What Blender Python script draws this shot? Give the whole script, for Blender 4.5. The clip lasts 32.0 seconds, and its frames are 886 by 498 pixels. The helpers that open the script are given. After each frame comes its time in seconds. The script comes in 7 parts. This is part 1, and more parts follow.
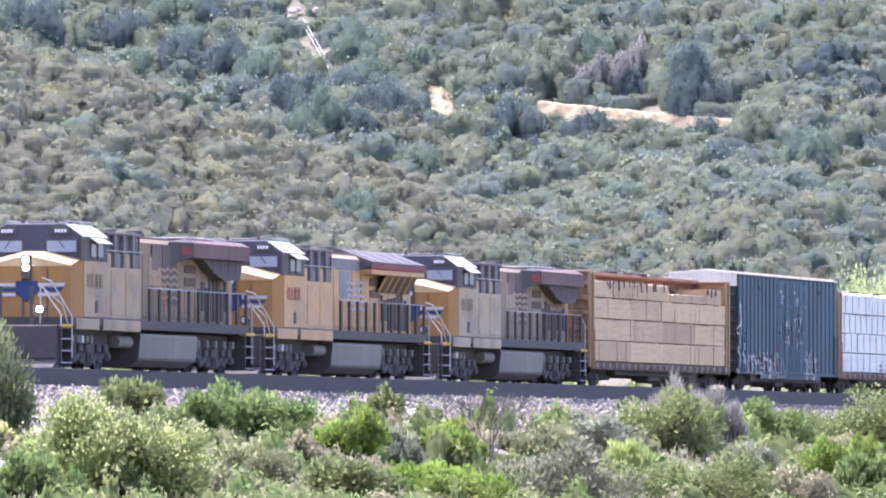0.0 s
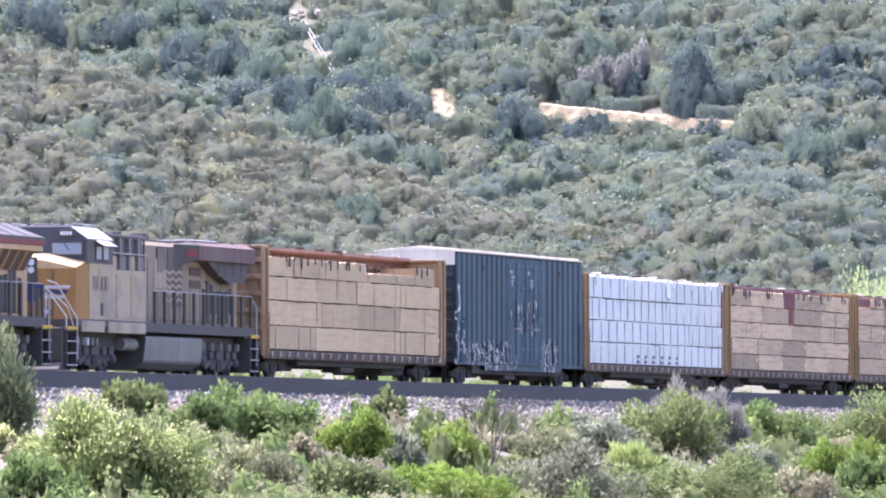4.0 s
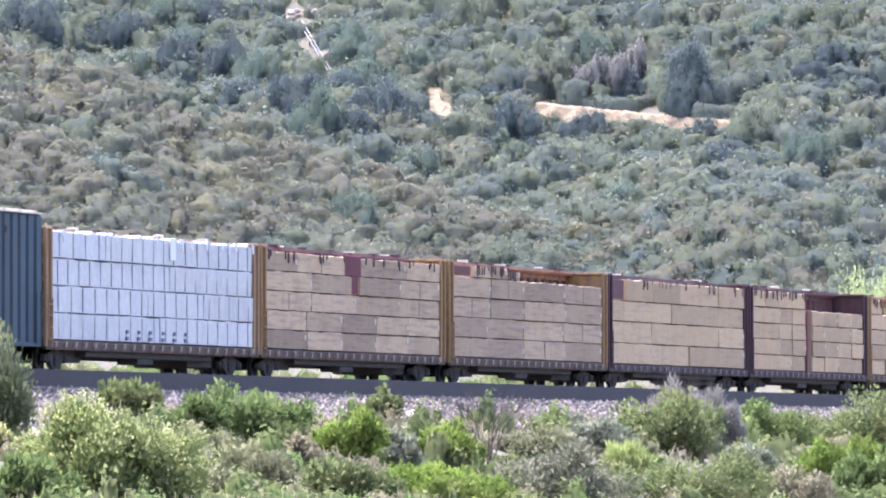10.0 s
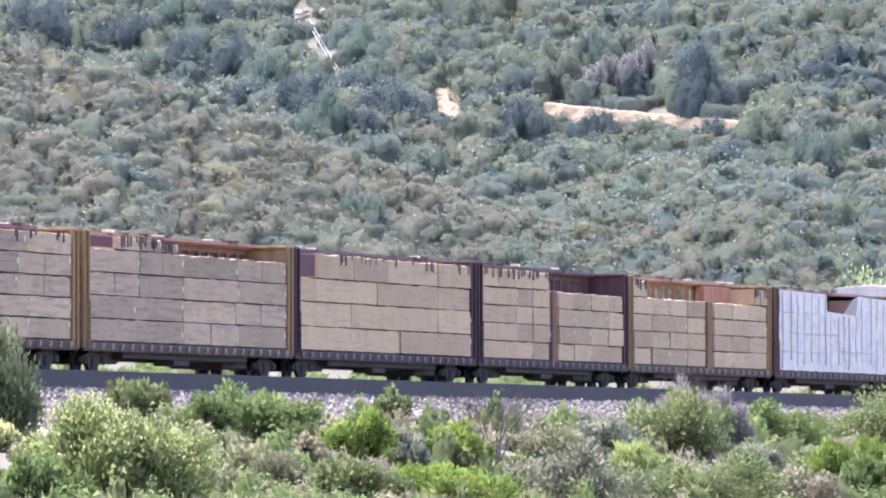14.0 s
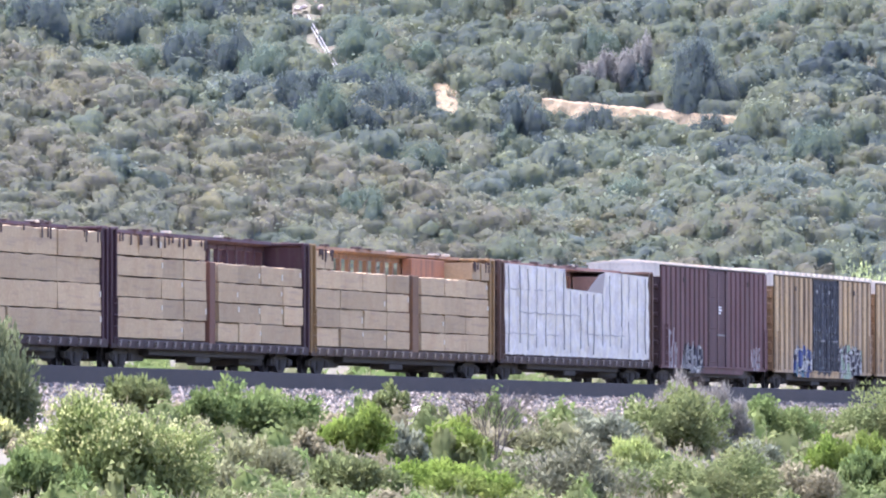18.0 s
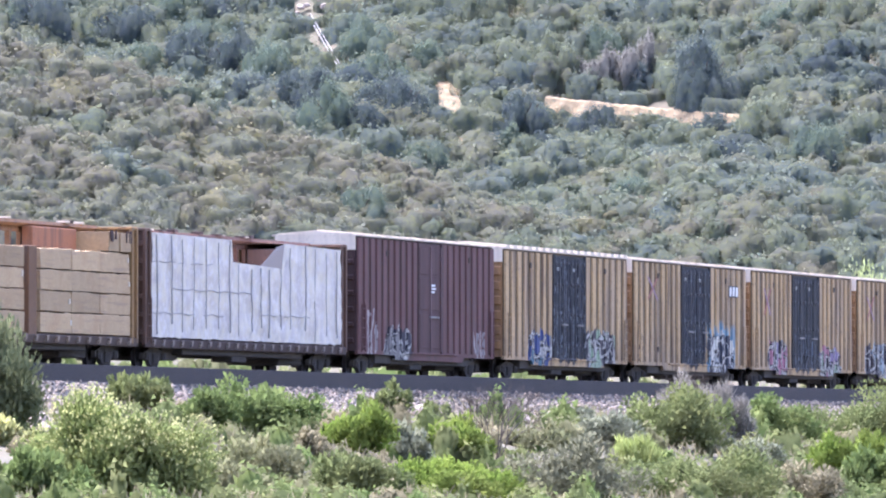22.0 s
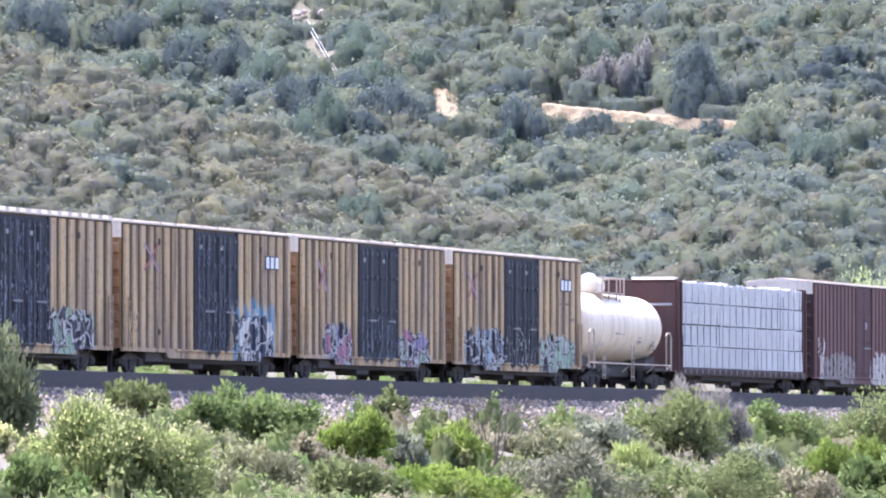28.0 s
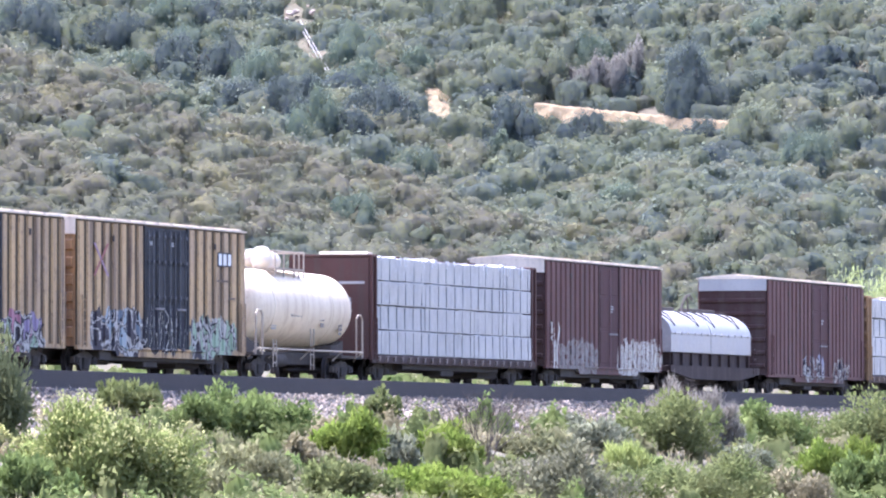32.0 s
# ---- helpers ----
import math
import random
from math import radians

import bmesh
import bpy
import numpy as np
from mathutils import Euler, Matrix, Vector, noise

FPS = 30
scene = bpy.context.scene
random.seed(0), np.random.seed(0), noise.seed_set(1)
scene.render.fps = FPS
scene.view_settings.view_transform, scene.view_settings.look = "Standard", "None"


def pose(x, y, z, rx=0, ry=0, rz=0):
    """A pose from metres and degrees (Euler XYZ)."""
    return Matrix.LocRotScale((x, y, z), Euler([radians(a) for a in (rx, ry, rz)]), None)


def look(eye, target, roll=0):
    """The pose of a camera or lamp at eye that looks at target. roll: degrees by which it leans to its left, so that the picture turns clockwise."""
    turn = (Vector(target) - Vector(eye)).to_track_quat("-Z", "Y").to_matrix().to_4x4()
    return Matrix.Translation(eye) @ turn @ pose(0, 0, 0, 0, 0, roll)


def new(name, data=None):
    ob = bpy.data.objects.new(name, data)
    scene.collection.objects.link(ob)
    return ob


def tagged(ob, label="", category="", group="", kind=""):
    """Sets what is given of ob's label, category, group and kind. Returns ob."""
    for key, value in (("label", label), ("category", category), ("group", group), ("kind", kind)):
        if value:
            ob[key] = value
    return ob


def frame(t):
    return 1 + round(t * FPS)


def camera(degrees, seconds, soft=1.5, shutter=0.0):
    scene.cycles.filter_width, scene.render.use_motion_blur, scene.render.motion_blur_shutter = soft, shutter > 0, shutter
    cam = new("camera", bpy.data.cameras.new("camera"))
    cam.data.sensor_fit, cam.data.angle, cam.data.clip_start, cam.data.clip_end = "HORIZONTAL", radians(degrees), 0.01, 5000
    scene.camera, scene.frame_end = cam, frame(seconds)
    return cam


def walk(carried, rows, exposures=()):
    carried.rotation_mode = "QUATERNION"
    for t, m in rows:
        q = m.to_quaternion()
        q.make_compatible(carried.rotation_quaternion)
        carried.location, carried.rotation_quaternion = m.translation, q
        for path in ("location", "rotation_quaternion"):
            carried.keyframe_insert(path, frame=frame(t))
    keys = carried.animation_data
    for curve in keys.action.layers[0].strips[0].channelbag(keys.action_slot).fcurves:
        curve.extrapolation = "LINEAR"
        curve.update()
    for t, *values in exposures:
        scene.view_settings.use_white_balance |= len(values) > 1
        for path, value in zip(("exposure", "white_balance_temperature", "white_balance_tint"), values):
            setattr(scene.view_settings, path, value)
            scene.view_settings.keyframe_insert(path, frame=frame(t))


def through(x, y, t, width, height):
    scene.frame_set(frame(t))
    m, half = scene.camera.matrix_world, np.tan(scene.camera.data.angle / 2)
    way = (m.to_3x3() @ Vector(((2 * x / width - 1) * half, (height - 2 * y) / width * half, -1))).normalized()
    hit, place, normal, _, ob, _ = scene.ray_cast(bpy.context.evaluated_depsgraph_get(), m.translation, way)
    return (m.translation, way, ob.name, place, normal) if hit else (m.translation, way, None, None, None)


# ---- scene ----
cam = camera(5.4255, 32.0, soft=2.1)
EYE = Vector((0.0, 0.0, -2.425))


def aim(pan, tilt):
    a, b = radians(pan), radians(1.2837 + tilt)
    return look(EYE, EYE + Vector((-math.sin(a) * math.cos(b), math.cos(a) * math.cos(b), math.sin(b))))


# hand-held sway about a fixed stand: seconds, pan to the left and tilt up in degrees
walk(cam, [(t, aim(a, b)) for t, a, b in (
    (0, -0.0225, -0.0057), (0.5, -0.0159, 0.0108), (1, -0.0066, 0.0069), (1.5, 0.0145, 0.0053), (2, 0.0300, 0.0056), (2.5, 0.0323, 0.0120),
    (3, 0.0110, 0.0175), (3.5, 0.0010, 0.0025), (5.5, -0.0455, 0.0461), (6, -0.0318, 0.0496), (6.5, -0.0252, 0.0422), (7, -0.0212, 0.0293),
    (7.5, -0.0406, 0.0170), (8, -0.0473, 0.0115), (8.5, -0.0420, 0.0004), (9, -0.0380, 0.0049), (9.5, -0.0411, 0.0018), (10, -0.0314, 0.0028),
    (10.5, -0.0323, 0.0106), (11, -0.0372, -0.0043), (11.5, -0.0530, 0.0237), (12, -0.0280, 0.0092), (12.5, -0.0120, -0.0161), (13, 0.0026, -0.0125),
    (13.5, 0.0216, 0.0000), (14, 0.0185, 0.0040), (14.5, 0.0252, 0.0037), (16.5, -0.0097, -0.0100), (17, -0.0017, -0.0167), (17.5, 0.0039, -0.0216),
    (18, 0.0092, -0.0215), (18.5, 0.0314, -0.0228), (19, 0.0284, -0.0211), (19.5, 0.0331, -0.0311), (20, 0.0402, -0.0302), (20.5, 0.0451, -0.0218),
    (21, 0.0357, -0.0189), (21.5, 0.0318, -0.0430), (22, 0.0252, -0.0315), (22.5, 0.0397, -0.0176), (23, 0.0385, -0.0038), (23.5, 0.0451, -0.0150),
    (24, 0.0433, -0.0030), (24.5, 0.0327, 0.0103), (25, 0.0229, 0.0078), (25.5, 0.0137, 0.0021), (27.5, -0.0008, -0.0117), (28, 0.0076, 0.0085),
    (28.5, 0.0176, 0.0024), (29, 0.0057, 0.0109), (29.5, -0.0079, -0.0031), (30, -0.0049, 0.0031), (30.5, -0.0141, 0.0074), (31, -0.0208, 0.0019),
    (31.5, -0.0354, 0.0036), (32, -0.0406, 0.0074),
)], exposures=[(0, 2.12, 5440, 28), (3, 2.12, 5440, 28), (9, 2.03, 5440, 28), (12, 2.01, 5440, 28), (32, 2.0, 5440, 28)])

# the track: a straight line; S runs along it away from the camera, U to its near side
TRACK_X, TRACK_Y, TRACK_TURN = -1.453, 326.29, 75.658
DX, DY = math.cos(radians(TRACK_TURN)), math.sin(radians(TRACK_TURN))
# metres that the train has gone at each time, against 16 s
RUN = ((0, -183.735), (4, -137.749), (8, -91.784), (12, -45.861), (16, 0.000), (20, 45.778), (24, 91.454), (28, 137.005), (32, 182.412))


# ---- light ----
SUN_EL = radians(72)
SUN_FLAT = (-0.68, 0.73)
world = bpy.data.worlds.new("sky")
scene.world = world
world.use_nodes = True
_n = world.node_tree.nodes
_sky = _n.new("ShaderNodeTexSky")
_sky.sky_type, _sky.sun_disc, _sky.sun_elevation, _sky.sun_rotation = "NISHITA", False, SUN_EL, math.atan2(*SUN_FLAT)
_sky.dust_density = 4.0
world.node_tree.links.new(_sky.outputs[0], _n["Background"].inputs[0])
_n["Background"].inputs[1].default_value = 0.15
sun = new("sun", bpy.data.lights.new("sun", "SUN"))
sun.data.energy, sun.data.angle, sun.data.color = 2.3, radians(0.53), (1.0, 0.95, 0.86)
_h = math.hypot(*SUN_FLAT)
sun.matrix_world = look((0, 300, 80), Vector((0, 300, 80)) - Vector((SUN_FLAT[0] / _h * math.cos(SUN_EL), SUN_FLAT[1] / _h * math.cos(SUN_EL), math.sin(SUN_EL))))
# ---- materials ----
def material(name, colour, rough=0.6, metal=0.0, grain=(), bump=0.0, bump_scale=30.0, island=0.0, rnd=0.0, streak=None, spec=0.5, flat=False, relief=0.05):
    """A node material: base colour, then layers of noise (scale, colour, low, high), change from island to island, streaks of dirt, fine relief."""
    m = bpy.data.materials.new(name)
    m.use_nodes = True
    nt = m.node_tree
    n, l = nt.nodes, nt.links
    b = n["Principled BSDF"]
    b.inputs["Roughness"].default_value, b.inputs["Metallic"].default_value = rough, metal
    b.inputs["Specular IOR Level"].default_value = spec
    tc = n.new("ShaderNodeTexCoord")
    out = n.new("ShaderNodeRGB").outputs[0]
    out.default_value = (*colour, 1)

    def mix(a, col, fac, kind="MIX"):
        x = n.new("ShaderNodeMix")
        x.data_type, x.blend_type = "RGBA", kind
        l.new(fac, x.inputs[0])
        l.new(a, x.inputs[6])
        if isinstance(col, tuple):
            x.inputs[7].default_value = (*col, 1)
        else:
            l.new(col, x.inputs[7])
        return x.outputs[2]

    def ramp(v, lo, hi, top=1.0):
        r = n.new("ShaderNodeMapRange")
        r.inputs[1].default_value, r.inputs[2].default_value, r.inputs[4].default_value = lo, hi, top
        l.new(v, r.inputs[0])
        return r.outputs[0]

    for scale, col, lo, hi, top in grain:
        t = n.new("ShaderNodeTexNoise")
        t.inputs["Scale"].default_value, t.inputs["Detail"].default_value = scale, 5
        l.new(tc.outputs["Object"], t.inputs["Vector"])
        out = mix(out, col, ramp(t.outputs[0], lo, hi, top))
    if streak:
        scale, col, lo, hi, top = streak
        mp = n.new("ShaderNodeMapping")
        mp.inputs["Scale"].default_value = (scale * 0.06, scale, scale) if flat else (scale, scale, scale * 0.07)
        l.new(tc.outputs["Object"], mp.inputs["Vector"])
        t = n.new("ShaderNodeTexNoise")
        t.inputs["Scale"].default_value, t.inputs["Detail"].default_value = 1.0, 4
        l.new(mp.outputs[0], t.inputs["Vector"])
        out = mix(out, col, ramp(t.outputs[0], lo, hi, top))
    if island or rnd:
        src = n.new("ShaderNodeNewGeometry").outputs["Random Per Island"] if island else n.new("ShaderNodeObjectInfo").outputs["Random"]
        hs = n.new("ShaderNodeHueSaturation")
        amount = island or rnd
        v = n.new("ShaderNodeMapRange")
        v.inputs[3].default_value, v.inputs[4].default_value = 1 - amount, 1 + amount
        l.new(src, v.inputs[0])
        l.new(v.outputs[0], hs.inputs["Value"])
        hs.inputs["Fac"].default_value = 1
        l.new(out, hs.inputs["Color"])
        out = hs.outputs[0]
    l.new(out, b.inputs["Base Color"])
    if bump:
        t = n.new("ShaderNodeTexNoise")
        t.inputs["Scale"].default_value, t.inputs["Detail"].default_value = bump_scale, 6
        l.new(tc.outputs["Object"], t.inputs["Vector"])
        bp = n.new("ShaderNodeBump")
        bp.inputs["Strength"].default_value, bp.inputs["Distance"].default_value = bump, relief
        l.new(t.outputs[0], bp.inputs["Height"])
        l.new(bp.outputs[0], b.inputs["Normal"])
    return m


def leaf_material(name, colour, other, vary=0.1, through=0.6, massed=False):
    """Leaves; massed gives the closed bodies of far bushes a relief of small sprays, with lit and shaded tones painted
    in.
    """
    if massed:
        # Small shift towards blue stands in for haze over the far slopes.
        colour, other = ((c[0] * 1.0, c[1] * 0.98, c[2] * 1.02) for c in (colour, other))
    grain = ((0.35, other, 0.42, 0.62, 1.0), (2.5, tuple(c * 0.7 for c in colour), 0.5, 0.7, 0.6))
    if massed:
        # Bluish dark layer paints shaded leaves, yellow-green light layer paints sunlit ones.
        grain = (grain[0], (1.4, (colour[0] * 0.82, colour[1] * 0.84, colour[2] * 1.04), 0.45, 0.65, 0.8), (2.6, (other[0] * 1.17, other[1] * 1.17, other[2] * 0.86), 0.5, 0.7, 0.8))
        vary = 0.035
    m = material(name, colour, 0.8, grain=grain, island=vary, bump=0.4 if massed else 0.0, bump_scale=1.5, relief=0.22, spec=0.08)
    n, l = m.node_tree.nodes, m.node_tree.links
    b = n["Principled BSDF"]
    tr = n.new("ShaderNodeBsdfTranslucent")
    l.new(b.inputs["Base Color"].links[0].from_socket, tr.inputs[0])
    mx = n.new("ShaderNodeMixShader")
    mx.inputs[0].default_value = through
    l.new(b.outputs[0], mx.inputs[1])
    l.new(tr.outputs[0], mx.inputs[2])
    l.new(mx.outputs[0], n["Material Output"].inputs[0])
    return m


EARTH = material("dry_earth", (0.16, 0.148, 0.095), 0.95, grain=((0.15, (0.14, 0.13, 0.085), 0.42, 0.6, 0.8), (0.9, (0.20, 0.16, 0.11), 0.5, 0.7, 0.8), (6, (0.12, 0.10, 0.07), 0.5, 0.75, 0.6)), bump=0.6, bump_scale=3)
BARE_EARTH = material("bare_cut_earth", (0.32, 0.235, 0.125), 0.95, grain=((0.5, (0.27, 0.20, 0.115), 0.42, 0.6, 0.8), (3, (0.40, 0.31, 0.19), 0.5, 0.7, 0.8)), bump=0.8, bump_scale=2)
# Bed darker than its loose stones: shade beside the train is painted in.
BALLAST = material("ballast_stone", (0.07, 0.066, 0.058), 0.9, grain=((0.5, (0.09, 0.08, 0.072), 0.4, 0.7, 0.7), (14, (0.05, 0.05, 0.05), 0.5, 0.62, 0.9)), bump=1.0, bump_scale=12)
# Near-black ballast whose colour carries the shade below the wheels.
SHADED_BALLAST = material("shaded_ballast", (0.037, 0.032, 0.028), 0.95, grain=((0.5, (0.049, 0.041, 0.035), 0.4, 0.7, 0.7), (14, (0.03, 0.03, 0.03), 0.5, 0.62, 0.8)), bump=0.8, bump_scale=12)
STONE = material("crushed_stone", (0.27, 0.225, 0.162), 0.9, grain=((0.4, (0.30, 0.23, 0.18), 0.5, 0.65, 0.7), (9, (0.10, 0.10, 0.10), 0.45, 0.6, 0.8)), island=0.55)
PALE_ROCK = material("pale_rock", (0.46, 0.38, 0.31), 0.9, grain=((2, (0.34, 0.26, 0.20), 0.45, 0.65, 0.8), (9, (0.52, 0.45, 0.38), 0.5, 0.7, 0.7)), bump=0.8, bump_scale=6)
RAIL = material("worn_rail_steel", (0.12, 0.09, 0.075), 0.55, 0.35, grain=((6, (0.10, 0.06, 0.04), 0.4, 0.6, 0.8),))
TIE = material("creosoted_tie", (0.10, 0.085, 0.07), 0.9, grain=((5, (0.05, 0.045, 0.04), 0.4, 0.6, 0.9),), rnd=0.3, bump=0.5)
# Hill leaves run pale and bluish: distance haze is put into their colours.
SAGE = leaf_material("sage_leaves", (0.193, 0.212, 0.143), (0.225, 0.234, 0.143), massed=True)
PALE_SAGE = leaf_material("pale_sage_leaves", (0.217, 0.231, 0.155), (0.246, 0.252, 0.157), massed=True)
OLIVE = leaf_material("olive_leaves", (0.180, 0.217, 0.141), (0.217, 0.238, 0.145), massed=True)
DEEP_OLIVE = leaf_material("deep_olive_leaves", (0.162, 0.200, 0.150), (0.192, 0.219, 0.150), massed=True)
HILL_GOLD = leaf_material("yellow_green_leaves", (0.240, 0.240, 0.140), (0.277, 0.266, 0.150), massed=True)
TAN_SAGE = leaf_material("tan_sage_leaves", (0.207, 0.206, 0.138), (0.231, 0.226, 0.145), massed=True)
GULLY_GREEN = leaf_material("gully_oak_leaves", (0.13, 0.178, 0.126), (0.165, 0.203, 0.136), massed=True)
BANK_OLIVE = leaf_material("bank_olive_leaves", (0.165, 0.202, 0.075), (0.21, 0.23, 0.09))
BANK_SAGE = leaf_material("bank_sage_leaves", (0.235, 0.245, 0.12), (0.27, 0.265, 0.14))
DARK_LEAF = leaf_material("dark_oak_leaves", (0.096, 0.128, 0.115), (0.12, 0.146, 0.12), massed=True)
GREEN_LEAF = leaf_material("fresh_leaves", (0.16, 0.222, 0.07), (0.205, 0.248, 0.085))
BRIGHT_LEAF = leaf_material("bright_leaves", (0.185, 0.265, 0.048), (0.235, 0.285, 0.065))
YELLOW_LEAF = leaf_material("yellow_green_bush_leaves", (0.22, 0.27, 0.085), (0.29, 0.32, 0.115))
GREY_LEAF = leaf_material("grey_sage_leaves", (0.235, 0.255, 0.165), (0.275, 0.285, 0.185))
DRY_LEAF = leaf_material("dry_twigs", (0.28, 0.258, 0.15), (0.325, 0.29, 0.175))
HAZE_TWIG = leaf_material("haze_lilac_twigs", (0.245, 0.24, 0.21), (0.27, 0.265, 0.225))
ASH_TWIG = leaf_material("ashen_twigs", (0.25, 0.238, 0.20), (0.30, 0.285, 0.24))
FLOWER = leaf_material("pale_flowers", (0.50, 0.51, 0.20), (0.57, 0.56, 0.27))
PALE_TREE = leaf_material("pale_tree_leaves", (0.31, 0.37, 0.16), (0.35, 0.40, 0.18))
TALL_OLIVE = leaf_material("tall_olive_leaves", (0.15, 0.18, 0.09), (0.185, 0.205, 0.10))
DUSTY_LEAF = leaf_material("dusty_leaves", (0.20, 0.205, 0.125), (0.235, 0.235, 0.14))
STRAW_LEAF = leaf_material("yellow_blades", (0.35, 0.42, 0.13), (0.42, 0.46, 0.18))
BARK = material("bark", (0.12, 0.095, 0.075), 0.9, grain=((6, (0.06, 0.05, 0.04), 0.4, 0.6, 0.8),), bump=0.5)
# ---- mesh tools ----
class Shape:
    """Collects vertices and faces of one part."""

    def __init__(self):
        self.v, self.f = [], []

    def add(self, verts, faces):
        k = len(self.v)
        self.v += [tuple(p) for p in verts]
        self.f += [tuple(i + k for i in q) for q in faces]
        return self

    def box(self, x0, x1, y0, y1, z0, z1, c=0.0):
        """A box, its edges chamfered by c."""
        if c <= 0:
            return self.add([(x, y, z) for z in (z0, z1) for y in (y0, y1) for x in (x0, x1)],
                            [(0, 2, 3, 1), (4, 5, 7, 6), (0, 1, 5, 4), (2, 6, 7, 3), (0, 4, 6, 2), (1, 3, 7, 5)])
        lo, hi = (x0, y0, z0), (x1, y1, z1)
        v, at = [], {}
        for i in range(8):
            s = [(i >> a) & 1 for a in range(3)]
            for a in range(3):
                p = [(hi[k] if s[k] else lo[k]) + (0 if k == a else (-c if s[k] else c)) for k in range(3)]
                at[i, a] = len(v)
                v.append(p)
        f = []
        for a in range(3):
            b, d = (a + 1) % 3, (a + 2) % 3
            for side in (0, 1):
                q = [at[(side << a) | (i << b) | (j << d), a] for i, j in ((0, 0), (1, 0), (1, 1), (0, 1))]
                f.append(q if side else q[::-1])
            for i in (0, 1):
                for j in (0, 1):
                    p, q = (i << b) | (j << d), (1 << a) | (i << b) | (j << d)
                    w = [at[p, b], at[q, b], at[q, d], at[p, d]]
                    f.append(w if i == j else w[::-1])
        for i in range(8):
            w = [at[i, a] for a in range(3)]
            f.append(w if bin(i).count("1") % 2 else w[::-1])
        return self.add(v, f)

    def prism(self, outline, axis, lo, hi):
        """A flat outline (two of the three axes, in order) drawn out along the third."""
        n = len(outline)

        def at(p, d):
            q = list(p)
            q.insert(axis, d)
            return q
        v = [at(p, lo) for p in outline] + [at(p, hi) for p in outline]
        f = [tuple(range(n))[::-1], tuple(range(n, 2 * n))] + [(i, (i + 1) % n, n + (i + 1) % n, n + i) for i in range(n)]
        return self.add(v, f)

    def rod(self, a, b, r, n=8, r2=None):
        a, b = Vector(a), Vector(b)
        q = (b - a).to_track_quat("Z", "Y")
        r2 = r if r2 is None else r2
        v = []
        for p, w in ((a, r), (b, r2)):
            v += [p + q @ Vector((w * math.cos(6.28319 * i / n), w * math.sin(6.28319 * i / n), 0)) for i in range(n)]
        f = [(i, (i + 1) % n, n + (i + 1) % n, n + i) for i in range(n)] + [tuple(range(n))[::-1], tuple(range(n, 2 * n))]
        return self.add(v, f)

    def tube(self, points, r, n=6):
        for a, b in zip(points, points[1:]):
            self.rod(a, b, r, n)
        return self

    def lathe(self, profile, axis, n=24):
        """A profile of (along, radius) turned about the x axis (0) or y axis (1) through the origin."""
        v, f = [], []
        for d, r in profile:
            for i in range(n):
                a, b = r * math.cos(6.28319 * i / n), r * math.sin(6.28319 * i / n)
                v.append((d, a, b) if axis == 0 else (a, d, b))
        for k in range(len(profile) - 1):
            f += [(k * n + i, k * n + (i + 1) % n, (k + 1) * n + (i + 1) % n, (k + 1) * n + i) for i in range(n)]
        f += [tuple(range(n))[::-1], tuple(range((len(profile) - 1) * n, len(profile) * n))]
        return self.add(v, f)

    def shift(self, dx=0, dy=0, dz=0):
        self.v = [(x + dx, y + dy, z + dz) for x, y, z in self.v]
        return self

    def mesh(self, name, mat, smooth=False):
        me = bpy.data.meshes.new(name)
        me.from_pydata(self.v, [], self.f)
        bm = bmesh.new()
        bm.from_mesh(me)
        bmesh.ops.recalc_face_normals(bm, faces=bm.faces)
        bm.to_mesh(me)
        bm.free()
        if smooth:
            me.shade_smooth()
            me.set_sharp_from_angle(angle=radians(38))
        if mat:
            me.materials.append(mat)
        return me


def part(name, shape, mat, parent, label="", smooth=False, at=None):
    """One mesh under a thing or a part. shape: a Shape, or a mesh that alike parts share."""
    ob = new(name, shape if isinstance(shape, bpy.types.Mesh) else shape.mesh(name, mat, smooth))
    ob.parent = parent
    if at is not None:
        ob.matrix_basis = at
    if label:
        ob["label"] = label
    return ob


def thing(name, m, label, category, group=""):
    ob = new(name)
    ob.empty_display_size = 0.3
    ob.matrix_basis = m
    return tagged(ob, label, category, group)


def quick_mesh(name, v, f, mat, sides=4):
    """A large mesh from arrays of vertices and of faces that all have the same number of corners."""
    me = bpy.data.meshes.new(name)
    me.vertices.add(len(v))
    me.vertices.foreach_set("co", np.asarray(v, np.float32).ravel())
    f = np.asarray(f, np.int32)
    me.loops.add(f.size)
    me.loops.foreach_set("vertex_index", f.ravel())
    me.polygons.add(len(f))
    me.polygons.foreach_set("loop_start", np.arange(0, f.size, sides, dtype=np.int32))
    me.update(calc_edges=True)
    me.materials.append(mat)
    return me
# ---- ground ----
def wobble(x, y, scale, seed):
    """Smooth uneven values, about -1 to 1, from a few crossed waves."""
    r = np.random.RandomState(seed)
    z = 0
    for k in range(5):
        a, p, w = r.uniform(0, 6.28), r.uniform(0, 6.28), r.uniform(0.7, 1.6) / scale
        z = z + np.sin((x * math.cos(a) + y * math.sin(a)) * w * 2 + p)
    return z / 3.2


def track_place(x, y):
    return (x - TRACK_X) * DX + (y - TRACK_Y) * DY, (x - TRACK_X) * DY - (y - TRACK_Y) * DX


